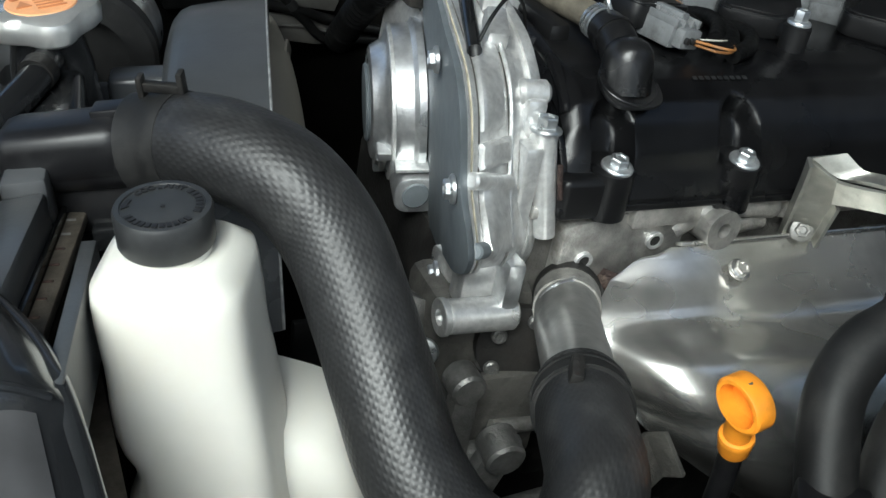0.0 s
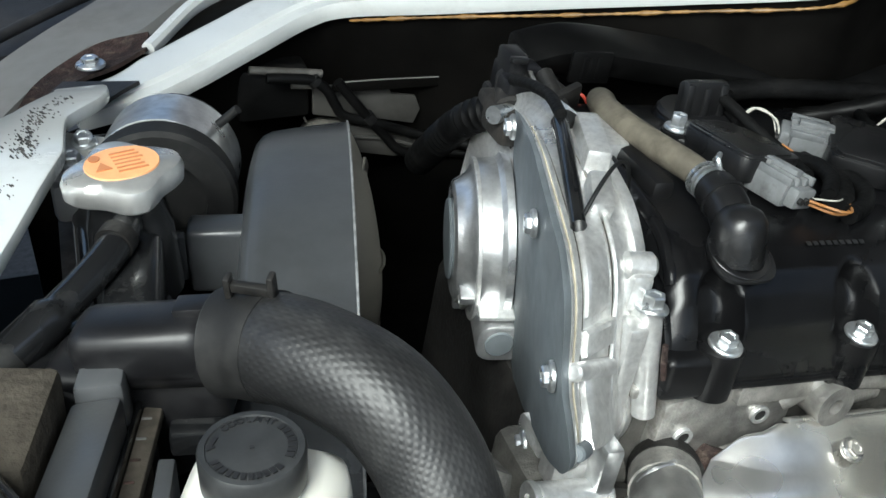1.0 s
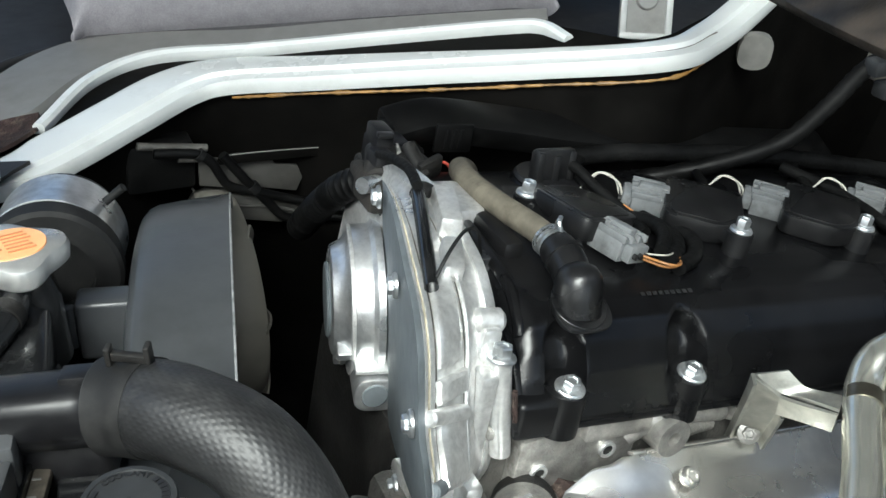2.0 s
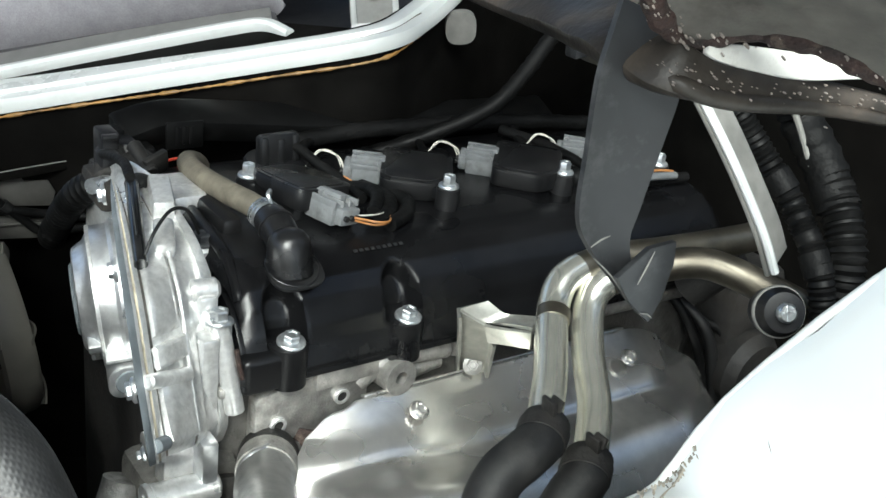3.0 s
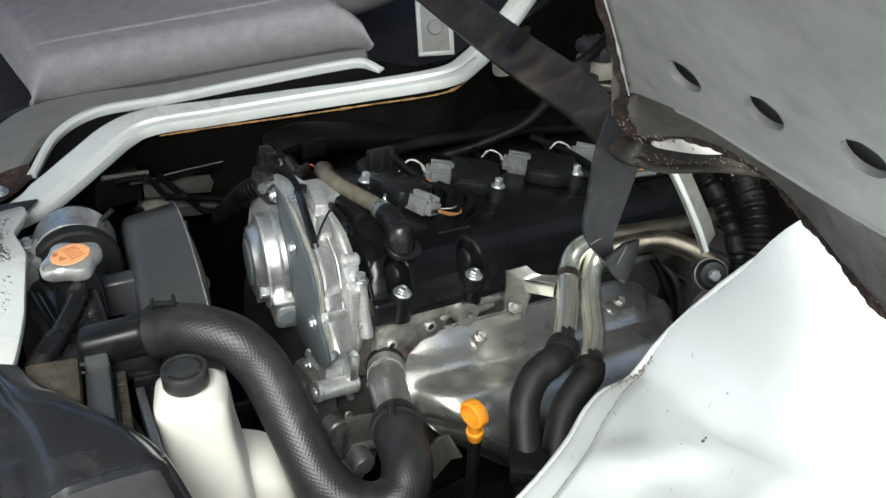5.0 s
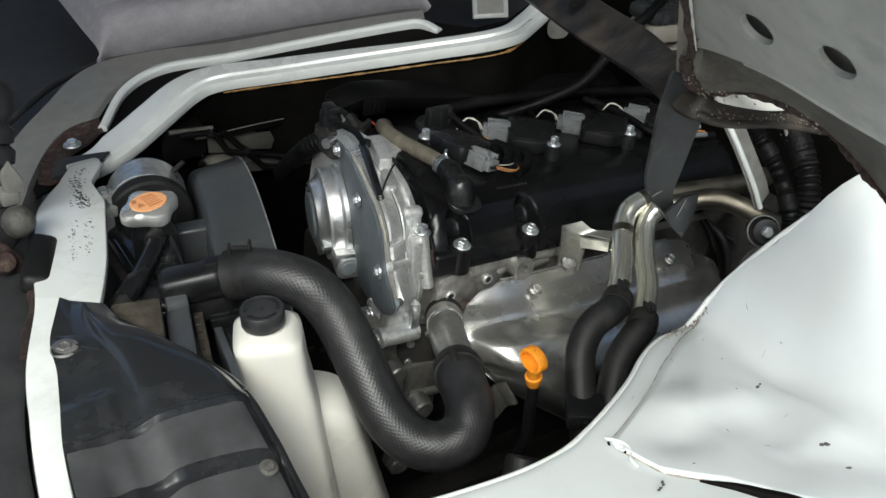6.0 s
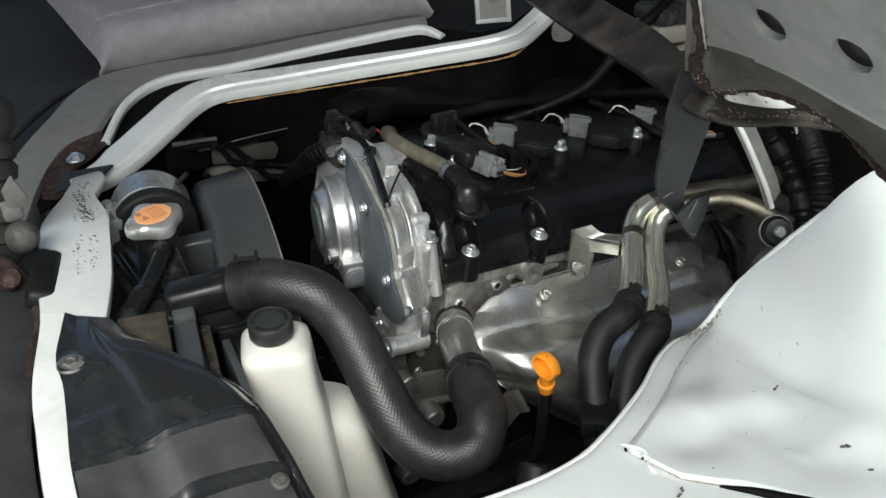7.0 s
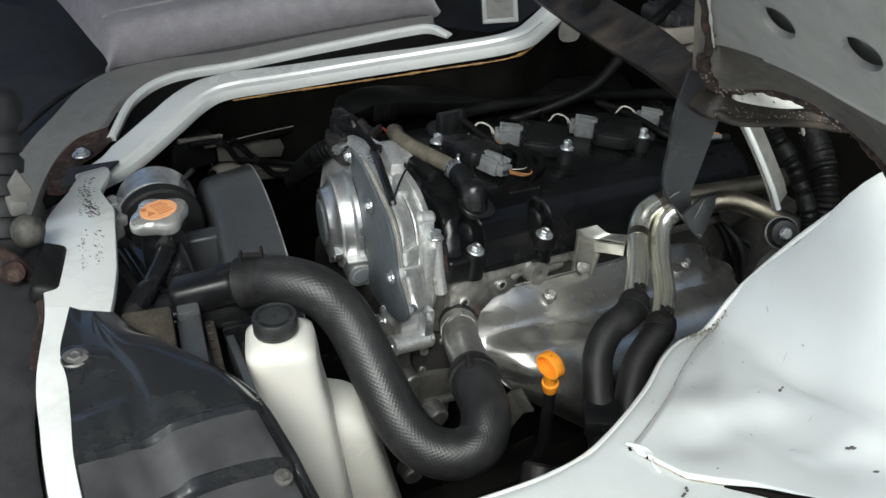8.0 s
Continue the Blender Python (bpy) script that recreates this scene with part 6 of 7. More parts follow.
part("leg_flange", sheet([((0.4195, 0.4166, 0.8490), (0.4150, 0.4080, 0.847)), ((0.4270, 0.4260, 0.8250), (0.4225, 0.4180, 0.823)), ((0.4430, 0.4500, 0.764), (0.4390, 0.4430, 0.762))], 0.0022, 4), "zinc_sheet", br)
part("side_tab", sheet([((0.4500, 0.4170, 0.812), (0.4470, 0.4090, 0.810)), ((0.4560, 0.4320, 0.772), (0.4530, 0.4245, 0.770))], 0.0022, 3), "zinc_sheet", br)
part("bolt", hexbolt(0.0050, 0.006, 0.0080), "dull", br, m=toward((0.4440, 0.4330, 0.781), (-0.45, -0.75, 0.5)))


def rubber_hose(name, label, pts, r, clamps):
    h = thing(name, label, "hose", "heater hoses")
    part("hose", tube(pts, r, 28, 10), "rubber", h)
    for a, b in clamps:
        part("clamp", ring(a, b, r * 0.98, r * 1.07, 32), "iron", h, "dark spring band clamp")
        d = (Vector(b) - Vector(a)).normalized()
        c = Vector(a) + Vector((0, -0.2, 1)).cross(d).cross(d) * -r * 1.1
        part("clamp_ear", moved(merge(box(-0.0015, 0.0015, -0.006, 0.006, -0.002, 0.008, 0.001), moved(box(-0.0015, 0.0015, -0.005, 0.005, -0.002, 0.006, 0.001), pose(0.005, 0, 0, 0, 25, 0))), Matrix.Translation(c)), "iron", h)
    return h


rubber_hose("heater_hose", "plain black rubber heater hose with a spring clamp", [(0.404, 0.302, 0.829), (0.392, 0.293, 0.828), (0.377, 0.289, 0.826), (0.357, 0.288, 0.818), (0.338, 0.279, 0.800), (0.324, 0.259, 0.775), (0.314, 0.238, 0.750), (0.308, 0.220, 0.70), (0.306, 0.215, 0.62)], 0.0155, [((0.400, 0.299, 0.8287), (0.391, 0.2925, 0.8275))])
rubber_hose("heater_hose", "plain black rubber heater hose with a spring clamp", [(0.424, 0.282, 0.806), (0.412, 0.272, 0.804), (0.396, 0.268, 0.797), (0.376, 0.262, 0.782), (0.357, 0.248, 0.758), (0.342, 0.232, 0.73), (0.334, 0.22, 0.68), (0.332, 0.215, 0.62)], 0.0155, [((0.420, 0.279, 0.8055), (0.411, 0.272, 0.8035))])
pl = thing("hose_holder", "black plastic clip holding the heater hoses", "clip")
part("clip", moved(box(-0.018, 0.018, -0.020, 0.017, -0.010, 0.009, 0.003), pose(0.311, 0.236, 0.768, 0, 0, -37)), "plastic", pl)
part("clip_slot", moved(box(-0.004, 0.004, -0.0195, -0.016, -0.008, 0.007, 0.001), pose(0.311, 0.234, 0.768, 0, 0, -37)), "gloss", pl)

part("clip_tab", moved(box(0.010, 0.0155, -0.0225, -0.019, -0.009, 0.004, 0.001), pose(0.311, 0.236, 0.768, 0, 0, -37)), "gloss", pl)

dp = thing("dipstick", "orange plastic dipstick handle in a black tube", "dipstick")
DPM = Matrix.Translation((0.2728, 0.2708, 0.7945)) @ Vector((-0.12, -0.12, 1)).to_track_quat("Z", "Y").to_matrix().to_4x4()
part("tube", tube([(0.2725, 0.2705, 0.798), (0.2735, 0.2745, 0.76), (0.276, 0.285, 0.70), (0.280, 0.33, 0.60)], 0.0060, 18, 8), "plastic", dp)
part("collar", lathe([(0, 0.0), (0.0068, 0.0), (0.0076, 0.0015), (0.0084, 0.0090), (0.0088, 0.0105), (0.0084, 0.0125), (0.0062, 0.0135), (0, 0.0135)], DPM, 28), "orange", dp)
part("neck", tube([(0.2712, 0.2692, 0.806), (0.2695, 0.2675, 0.815), (0.2682, 0.2662, 0.822)], 0.0066, 16, 3), "orange", dp)
LOOPM = Matrix.Translation((0.2668, 0.2648, 0.8325)) @ Matrix(((0.22, -0.143, -0.965, 0), (-0.437, 0.87, -0.228, 0), (0.872, 0.472, 0.128, 0), (0, 0, 0, 1)))


def oval(a, r):
    return (r * 0.78 * math.cos(a), r * 1.06 * math.sin(a))


turns = [2 * math.pi * k / 44 for k in range(44)]
loop = bmesh.new()
sect = ((0.0103, -0.0066), (0.0122, -0.0066), (0.0134, -0.0052), (0.0134, 0.0052), (0.0122, 0.0066), (0.0103, 0.0066))
lrings = [[loop.verts.new((*oval(a, r), h)) for r, h in sect] for a in turns]
for k in range(44):
    for n in range(6):
        loop.faces.new((lrings[k][n], lrings[k][(n + 1) % 6], lrings[(k + 1) % 44][(n + 1) % 6], lrings[(k + 1) % 44][n]))
part("loop", moved(loop, LOOPM), "orange", dp)
part("web", moved(lathe([(0, -0.0056), (0.0105, -0.0056), (0.0105, -0.0034), (0, -0.0034)], None, 32), LOOPM @ Matrix.Diagonal((0.79, 1.07, 1, 1))), "orange", dp)
part("hole", moved(cyl((0, 0, 0.0), (0, 0, 0.0012), 0.0016, seg=14), LOOPM @ Matrix.Translation((0.0083, 0.0056, 0.001)) @ Vector((0.9, 0.45, 0)).to_track_quat("Z", "Y").to_matrix().to_4x4()), "scuff", dp)

# ---- main coolant hose and outlet ----
wo = thing("water_outlet", "cast aluminium water outlet pipe", "water outlet")
part("pipe", tube([(0.266, 0.421, 0.7705), (0.255, 0.400, 0.776), (0.236, 0.356, 0.788), (0.222, 0.33, 0.797)], 0.0195, 28, 8), "outlet", wo)
part("flange", tube([(0.274, 0.435, 0.767), (0.266, 0.421, 0.7705)], 0.0206, 28, 2), "head", wo)
part("gasket", tube([(0.279, 0.444, 0.7645), (0.274, 0.435, 0.767)], 0.0210, 28, 2), "iron", wo, "dark gasket edge")
part("shoulder", tube([(0.2500, 0.4235, 0.7800), (0.2590, 0.4245, 0.7872), (0.2720, 0.4255, 0.7878)], 0.0028, 12, 6), "bright", wo)
WOB = Vector((0.3115, 0.4650, 0.7382))
part("ear", merge(lathe([(0, -0.012), (0.0115, -0.012), (0.0115, -0.001), (0.0105, 0.0), (0, 0.0)], toward(WOB, (-0.15, -0.8, 0.5)), 24), tube([WOB + Vector((0, 0.008, -0.004)), WOB + Vector((-0.012, 0.010, -0.008)), WOB + Vector((-0.024, 0.012, -0.014))], 0.008, 12, 4)), "head", wo)
part("bolt", hexbolt(0.0062, 0.007, 0.0095), "bolt", wo, m=toward(WOB, (-0.15, -0.8, 0.5)))
mh = thing("radiator_hose", "thick black braided rubber radiator hose", "hose")
MAIN = [(0.039, 0.4408, 0.9128), (0.050, 0.4325, 0.9158), (0.070, 0.408, 0.922), (0.092, 0.383, 0.916), (0.106, 0.362, 0.896), (0.111, 0.337, 0.870), (0.113, 0.314, 0.847), (0.116, 0.288, 0.822), (0.128, 0.264, 0.802), (0.150, 0.247, 0.795), (0.174, 0.245, 0.800), (0.192, 0.262, 0.811), (0.206, 0.297, 0.809), (0.222, 0.330, 0.798)]
part("hose", tube(MAIN, 0.0232, 40, 12), "braid", mh)
part("band", tube([(0.040, 0.4400, 0.9130), (0.049, 0.4330, 0.9155), (0.058, 0.4235, 0.9185)], 0.0240, 40, 4), "rubber", mh, "wide black spring band")
part("band_ear", moved(merge(merge(box(-0.011, 0.011, -0.002, 0.002, 0, 0.005, 0.001), box(-0.011, -0.008, -0.003, 0.003, -0.006, 0.008, 0.001)), box(0.008, 0.011, -0.003, 0.003, -0.006, 0.012, 0.001)), pose(0.051, 0.433, 0.941, 10, 0, -30)), "iron", mh)
part("clamp", tube([(0.211, 0.308, 0.806), (0.218, 0.322, 0.801)], 0.0245, 36, 2), "rubber", mh, "black spring clamp")
part("clamp_ear", moved(box(-0.008, 0.008, -0.003, 0.003, -0.002, 0.007, 0.001), pose(0.206, 0.312, 0.828, 10, 0, 60)), "iron", mh)
for k in range(2):
    part("clamp_rib", tube([(0.2115 + 0.005 * k, 0.309 + 0.010 * k, 0.8056 - 0.0036 * k), (0.2128 + 0.005 * k, 0.3115 + 0.010 * k, 0.8048 - 0.0036 * k)], 0.0254, 36, 2), "rubber", mh)

# ---- radiator, cap, shroud and fan ----
rad = thing("radiator", "black plastic radiator tank above a dusty core", "radiator")
part("top_tank", box(-0.022, 0.026, 0.475, 0.745, 0.80, 0.872, 0.012, 3), "gloss", rad)
part("core", box(-0.030, 0.002, 0.10, 0.74, 0.46, 0.852), "fin", rad)
part("outlet_neck", merge(merge(cyl((-0.006, 0.460, 0.905), (0.048, 0.4375, 0.913), 0.0185, seg=32), ring((0.040, 0.4405, 0.9115), (0.044, 0.439, 0.912), 0.014, 0.0198, 32)), moved(box(-0.036, 0.024, -0.010, 0.016, -0.042, -0.006, 0.006, 3), pose(0.014, 0.4525, 0.9075, 0, -8, -22))), "neck", rad, "black plastic outlet neck")
part("neck_top", moved(box(-0.036, 0.026, -0.0190, 0.013, -0.012, 0.0165, 0.009, 3), pose(0.014, 0.4515, 0.9105, 0, -8, -22)), "neck", rad)
part("neck_tab", moved(box(0.010, 0.026, -0.006, 0.006, 0.014, 0.019, 0.001), pose(0.014, 0.4515, 0.9110, 0, -8, -22)), "neck", rad)
part("neck_foot", moved(box(-0.03, 0.012, -0.02, 0.018, -0.05, 0.0, 0.008, 3), pose(-0.006, 0.466, 0.897, 0, 0, -22)), "neck", rad)
part("tank_end", moved(box(-0.05, 0.010, -0.030, 0.030, -0.06, -0.008, 0.008, 3), pose(-0.004, 0.475, 0.898, 0, 4, -12)), "gloss", rad)


def quad_block(corners, depth, r=0.002):
    """A block under four top corners."""
    b = bmesh.new()
    top = [b.verts.new(p) for p in corners]
    low = [b.verts.new((x, y, z - depth)) for x, y, z in corners]
    b.faces.new(top)
    b.faces.new(low[::-1])
    for k in range(4):
        j = (k + 1) % 4
        b.faces.new((top[j], top[k], low[k], low[j]))
    bmesh.ops.recalc_face_normals(b, faces=b.faces)
    return bevel(b, r, 2, 40)


RAIL_A, RAIL_B = Vector((0.0140, 0.4750, 0.8740)), Vector((-0.0330, 0.2950, 0.8925))
part("fin_rail", ribbon([RAIL_A, RAIL_A.lerp(RAIL_B, 0.5), RAIL_B], (0, 0, 1), 0.0085, 0.006, 0.0012, 6), "fin", rad, "tan crimped edge of the core")
for k in range(11):
    c = RAIL_A.lerp(RAIL_B, 0.06 + 0.075 * k)
    part("crimp", moved(box(-0.0036, 0.0008, -0.0007, 0.0007, 0.0024, 0.0036, 0.0003), Matrix.Translation(c) @ pose(0, 0, 0, 0, 0, -14)), "dull" if k < 4 else "rust", rad)
part("rail_wall", quad_block([(0.006, 0.462, 0.882), (-0.0365, 0.300, 0.900), (-0.0395, 0.301, 0.900), (0.003, 0.463, 0.882)], 0.05, 0.001), "gloss", rad)
part("side_rail", quad_block([(0.0045, 0.3965, 0.8955), (0.0112, 0.3940, 0.8962), (-0.0105, 0.2830, 0.9155), (-0.0172, 0.2840, 0.9150)], 0.040, 0.0012), "shroud", rad, "dusty blue-grey side bar")
part("cross_rail", quad_block([(0.012, 0.432, 0.884), (0.052, 0.424, 0.884), (0.050, 0.412, 0.884), (0.010, 0.420, 0.884)], 0.012), "gloss", rad)
part("side_plate", quad_block([(-0.0260, 0.4350, 0.9000), (-0.0050, 0.4290, 0.9040), (-0.0345, 0.3200, 0.9140), (-0.0560, 0.3240, 0.9105)], 0.030, 0.003), "shroud", rad, "dusty black side plate")
part("side_box", quad_block([(-0.0196, 0.4530, 0.9090), (-0.0015, 0.4440, 0.9110), (-0.0045, 0.4290, 0.9090), (-0.0250, 0.4340, 0.9070)], 0.030, 0.003), "shroud", rad, "dusty raised end box")
part("riser", moved(box(-0.012, 0.016, -0.055, 0.055, -0.03, 0.008, 0.007, 3), pose(0.004, 0.520, 0.894, 6, 0, -8)), "gloss", rad)
part("filler_neck", lathe([(0, -0.06), (0.024, -0.06), (0.022, -0.02), (0.019, -0.004), (0.021, 0.0), (0, 0.0)], Matrix.Translation((0.010, 0.568, 0.922)), 32), "gloss", rad)


def lobes(a):
    return 1 + 0.06 * math.cos(2 * a) + 0.125 * math.cos(4 * a)


cap = part("cap", lathe([(0, 0), (0.024, 0), (0.0258, 0.002), (0.0262, 0.009), (0.0248, 0.0130), (0.0215, 0.015), (0, 0.016)], None, 96, wobble=lobes), "cap_steel", rad, "steel cap with an orange warning label", m=pose(0.010, 0.568, 0.922, 4, 0, 12))
part("label", lathe([(0, 0.0166), (0.0168, 0.0160), (0.0172, 0.0150)], None, 48, wobble=lambda a: 1 + 0.10 * math.cos(2 * a)), "label", cap, "orange printed warning label")
for k in range(6):
    part("print_bar", box(-0.004, 0.011 - 0.001 * (k % 3), -0.0092 + 0.0034 * k, -0.0083 + 0.0034 * k, 0.0162, 0.0169), "ink", cap)
part("print_mark", prism([(-0.014, -0.005), (-0.006, -0.005), (-0.010, 0.002)], "z", 0.0162, 0.0170), "ink", cap)
part("print_mark", lathe([(0, 0.0164), (0.0028, 0.0164), (0.0028, 0.0170), (0, 0.0170)], Matrix.Translation((-0.012, 0.007, 0)), 16), "ink", cap)
part("sticker", moved(box(-0.0035, 0.0035, -0.0004, 0.0004, -0.009, 0.009), pose(-0.0125, 0.520, 0.886, 6, 0, 80)), "hook", rad, "small pale sticker")
of = thing("overflow_hose", "black overflow hose from the radiator neck", "hose")
part("hose", tube([(0.008, 0.552, 0.912), (0.004, 0.540, 0.912), (-0.004, 0.526, 0.909), (-0.018, 0.510, 0.904), (-0.036, 0.492, 0.899), (-0.058, 0.474, 0.890), (-0.078, 0.455, 0.872)], lambda q: 0.0085 + 0.002 * (0.5 < q < 0.8), 20, 8), "gloss", of)
part("clamp", tube([(0.004, 0.540, 0.912), (0.000, 0.533, 0.911)], 0.0098, 20, 2), "iron", of, "dark spring clamp")
part("end_sleeve", tube([(-0.050, 0.480, 0.894), (-0.060, 0.472, 0.889), (-0.072, 0.461, 0.878)], 0.0112, 20, 4), "rubber", of, "thicker rubber end")
fm = thing("foam_block", "dirty brown foam block beside the radiator", "foam block")
part("foam", moved(box(-0.022, 0.022, -0.030, 0.030, -0.06, 0.012, 0.004, 2), pose(-0.056, 0.4165, 0.9050, 0, 2, -15)), "foam", fm)

dr = thing("mount_drum", "bright aluminium mount ring with a black rubber core", "mount")
part("ring", ring((0.034, 0.668, 0.8655), (0.046, 0.712, 0.8617), 0.040, 0.0438, 48), "bright", dr)
part("rubber_ring", ring((0.030, 0.644, 0.867), (0.034, 0.664, 0.866), 0.028, 0.046, 48), "rubber", dr)
part("core", cyl((0.033, 0.66, 0.866), (0.049, 0.725, 0.860), 0.0395, seg=36), "rubber", dr)
part("bracket", merge(moved(box(-0.026, 0.010, -0.02, 0.025, -0.006, 0.006, 0.003), pose(-0.008, 0.668, 0.888, 0, 8, -15)), box(-0.03, -0.008, 0.645, 0.69, 0.86, 0.886, 0.005)), "lid", dr)
bolt_part(dr, (-0.008, 0.680, 0.894), (0, -0.2, 1), r=0.0055, h=0.008, flange=0.008)
bolt_part(dr, (-0.016, 0.656, 0.894), (0, -0.2, 1), r=0.0055, h=0.008, flange=0.008)
part("pin", tube([(0.074, 0.690, 0.892), (0.086, 0.684, 0.904)], 0.003, 10, 2), "rubber", dr)

SH = thing("fan_shroud", "grey-black plastic radiator fan shroud", "fan shroud")
SHY, SHZ, SHR = 0.61, 0.59, 0.298
SIDE = [(0.0, 0.0), (0.016, 0.0), (0.038, -0.0003), (0.054, -0.0010), (0.060, -0.003), (0.064, -0.007), (0.066, -0.013), (0.068, -0.05), (0.070, -0.12)]


def shroud(u, v):
    """A hood round the fan: u along the arc from the near side over the top, v from the rear rim to the front face."""
    a = radians(132 - 100 * u)
    k = v * (len(SIDE) - 1)
    i = min(int(k), len(SIDE) - 2)
    back = SIDE[i][0] + (SIDE[i + 1][0] - SIDE[i][0]) * (k - i)
    drop = SIDE[i][1] + (SIDE[i + 1][1] - SIDE[i][1]) * (k - i)
    y, z = SHY + (SHR + drop) * math.cos(a), SHZ + (SHR + drop) * math.sin(a)
    return (-0.0044 + 0.237 * y - back, y, z)


part("band", grid(shroud, 60, 32, 0.003), "shroud", SH, sharp=50)
part("rim", tube([shroud(k / 40, 0.0) for k in range(41)], 0.0008, 8, 2), "rimline", SH, "pale rear rim")
bx_m = pose(0.050, 0.592, 0.874, 0, 0, -13)
part("box", moved(box(-0.011, 0.030, -0.006, 0.016, -0.038, 0.004, 0.004, 3), bx_m), "shroud", SH)
for z in (-0.018, -0.008):
    part("prong", moved(box(-0.034, -0.011, -0.003, 0.002, z - 0.0025, z + 0.0025, 0.001), bx_m), "hook", SH)
part("prong_lip", moved(box(-0.018, -0.011, -0.004, 0.003, -0.030, 0.000, 0.002), bx_m), "shroud", SH)
part("back", moved(box(0.004, 0.016, -0.13, 0.17, -0.25, -0.085, 0.006, 3), bx_m), "shroud", SH)
part("skirt", box(0.030, 0.050, 0.43, 0.575, 0.62, 0.845, 0.006), "shroud", SH)
fan = thing("cooling_fan", "pale grey plastic ring fan behind the shroud", "fan")
FY, FZ = 0.826, 0.712
part("ring", lathe([(0.090, 0.0), (0.092, -0.001), (0.096, 0.002), (0.098, 0.012), (0.096, 0.026), (0.092, 0.030), (0.090, 0.028), (0.090, 0.0)], toward((0.166, FY, FZ), (1, 0, 0)), 64), "fan", fan)
part("hub", lathe([(0, 0), (0.05, 0), (0.055, 0.006), (0.055, 0.03), (0, 0.034)], toward((0.158, FY, FZ), (1, 0, 0)), 32), "iron", fan)
for k in range(7):
    a = 2 * math.pi * k / 7
    bl = grid(lambda u, v: (-0.015 + 0.03 * v + 0.006 * math.sin(u * 3), (v - 0.5) * (0.06 + 0.03 * u), 0.045 + 0.044 * u), 8, 4, 0.002)
    part("blade", bl, "fan", fan, m=Matrix.Translation((0.181, FY, FZ)) @ Matrix.Rotation(a, 4, "X"))

# pipes, bar and pale sheet seen under the cab floor
def flat_sheet(xz, y, thick):
    return prism(xz, "y", y, y + thick, 0.0008)


for nm, pts in (("brake_pipe", [(0.1866, 0.83, 0.8483), (0.1958, 0.83, 0.8353), (0.2102, 0.83, 0.8153), (0.2249, 0.83, 0.7967), (0.2361, 0.83, 0.7824), (0.2503, 0.83, 0.7761), (0.285, 0.83, 0.7720), (0.34, 0.81, 0.765)]),
                ("brake_pipe", [(0.130, 0.83, 0.857), (0.1504, 0.83, 0.8547), (0.1661, 0.83, 0.8515), (0.1773, 0.83, 0.8424), (0.1842, 0.83, 0.8286), (0.1921, 0.83, 0.8175), (0.2199, 0.83, 0.8068), (0.2598, 0.83, 0.7911), (0.34, 0.80, 0.775)])):
    t_ob = thing(nm, "black brake pipe clipped along the back of the bay", "pipe", "brake pipes")
    part("pipe", tube(pts, 0.0042, 12, 8), "conduit", t_ob)
    part("clip", tube([Vector(pts[2]) + Vector((0, 0, 0.001)), Vector(pts[2]).lerp(Vector(pts[3]), 0.3)], 0.0056, 12, 2), "rubber", t_ob)
cb = thing("cross_bar", "thin dark bar with a pale upper edge behind the fan", "bar")
part("bar", prism([(0.182, 0.8375), (0.2791, 0.8330), (0.300, 0.8405), (0.1856, 0.8460)], "y", 0.833, 0.838, 0.001), "black", cb)
part("bar_edge", tube([(0.1856, 0.832, 0.8466), (0.2255, 0.832, 0.8452), (0.2791, 0.832, 0.8419)], 0.0006, 6, 4), "primer", cb, "pale edge line")
bp_ = thing("back_panel", "pale grey dusty sheet behind the fan", "bracket")
part("sheet", flat_sheet([(0.1687, 0.8413), (0.1991, 0.8379), (0.2301, 0.8369), (0.2352, 0.8272), (0.256, 0.8227), (0.2605, 0.8101), (0.2544, 0.7975), (0.2234, 0.8056), (0.1991, 0.8086), (0.1682, 0.8161)], 0.842, 0.004), "backsheet", bp_)
part("step", flat_sheet([(0.1900, 0.8060), (0.2267, 0.7975), (0.2596, 0.7837), (0.2729, 0.7698), (0.2373, 0.7703), (0.1900, 0.7823)], 0.838, 0.004), "backsheet", bp_)
part("step_rib", tube([(0.190, 0.8365, 0.796), (0.2267, 0.8365, 0.789), (0.262, 0.8365, 0.776)], 0.0016, 8, 4), "backsheet", bp_)
vb = thing("valve_box", "black plastic box under the cab floor", "box")
part("body", box(0.108, 0.166, 0.842, 0.868, 0.815, 0.859, 0.004), "conduit", vb)
part("port", cyl((0.118, 0.838, 0.862), (0.176, 0.838, 0.853), 0.0034, seg=14, rim=0.0006), "grime", vb, "dull metal port")
part("port", cyl((0.150, 0.836, 0.848), (0.168, 0.836, 0.846), 0.0042, seg=14, rim=0.0006), "grime", vb, "dull metal port")

# ---- coolant bottle ----
bt = thing("coolant_bottle", "milky white coolant bottle with a black screw cap", "coolant bottle")


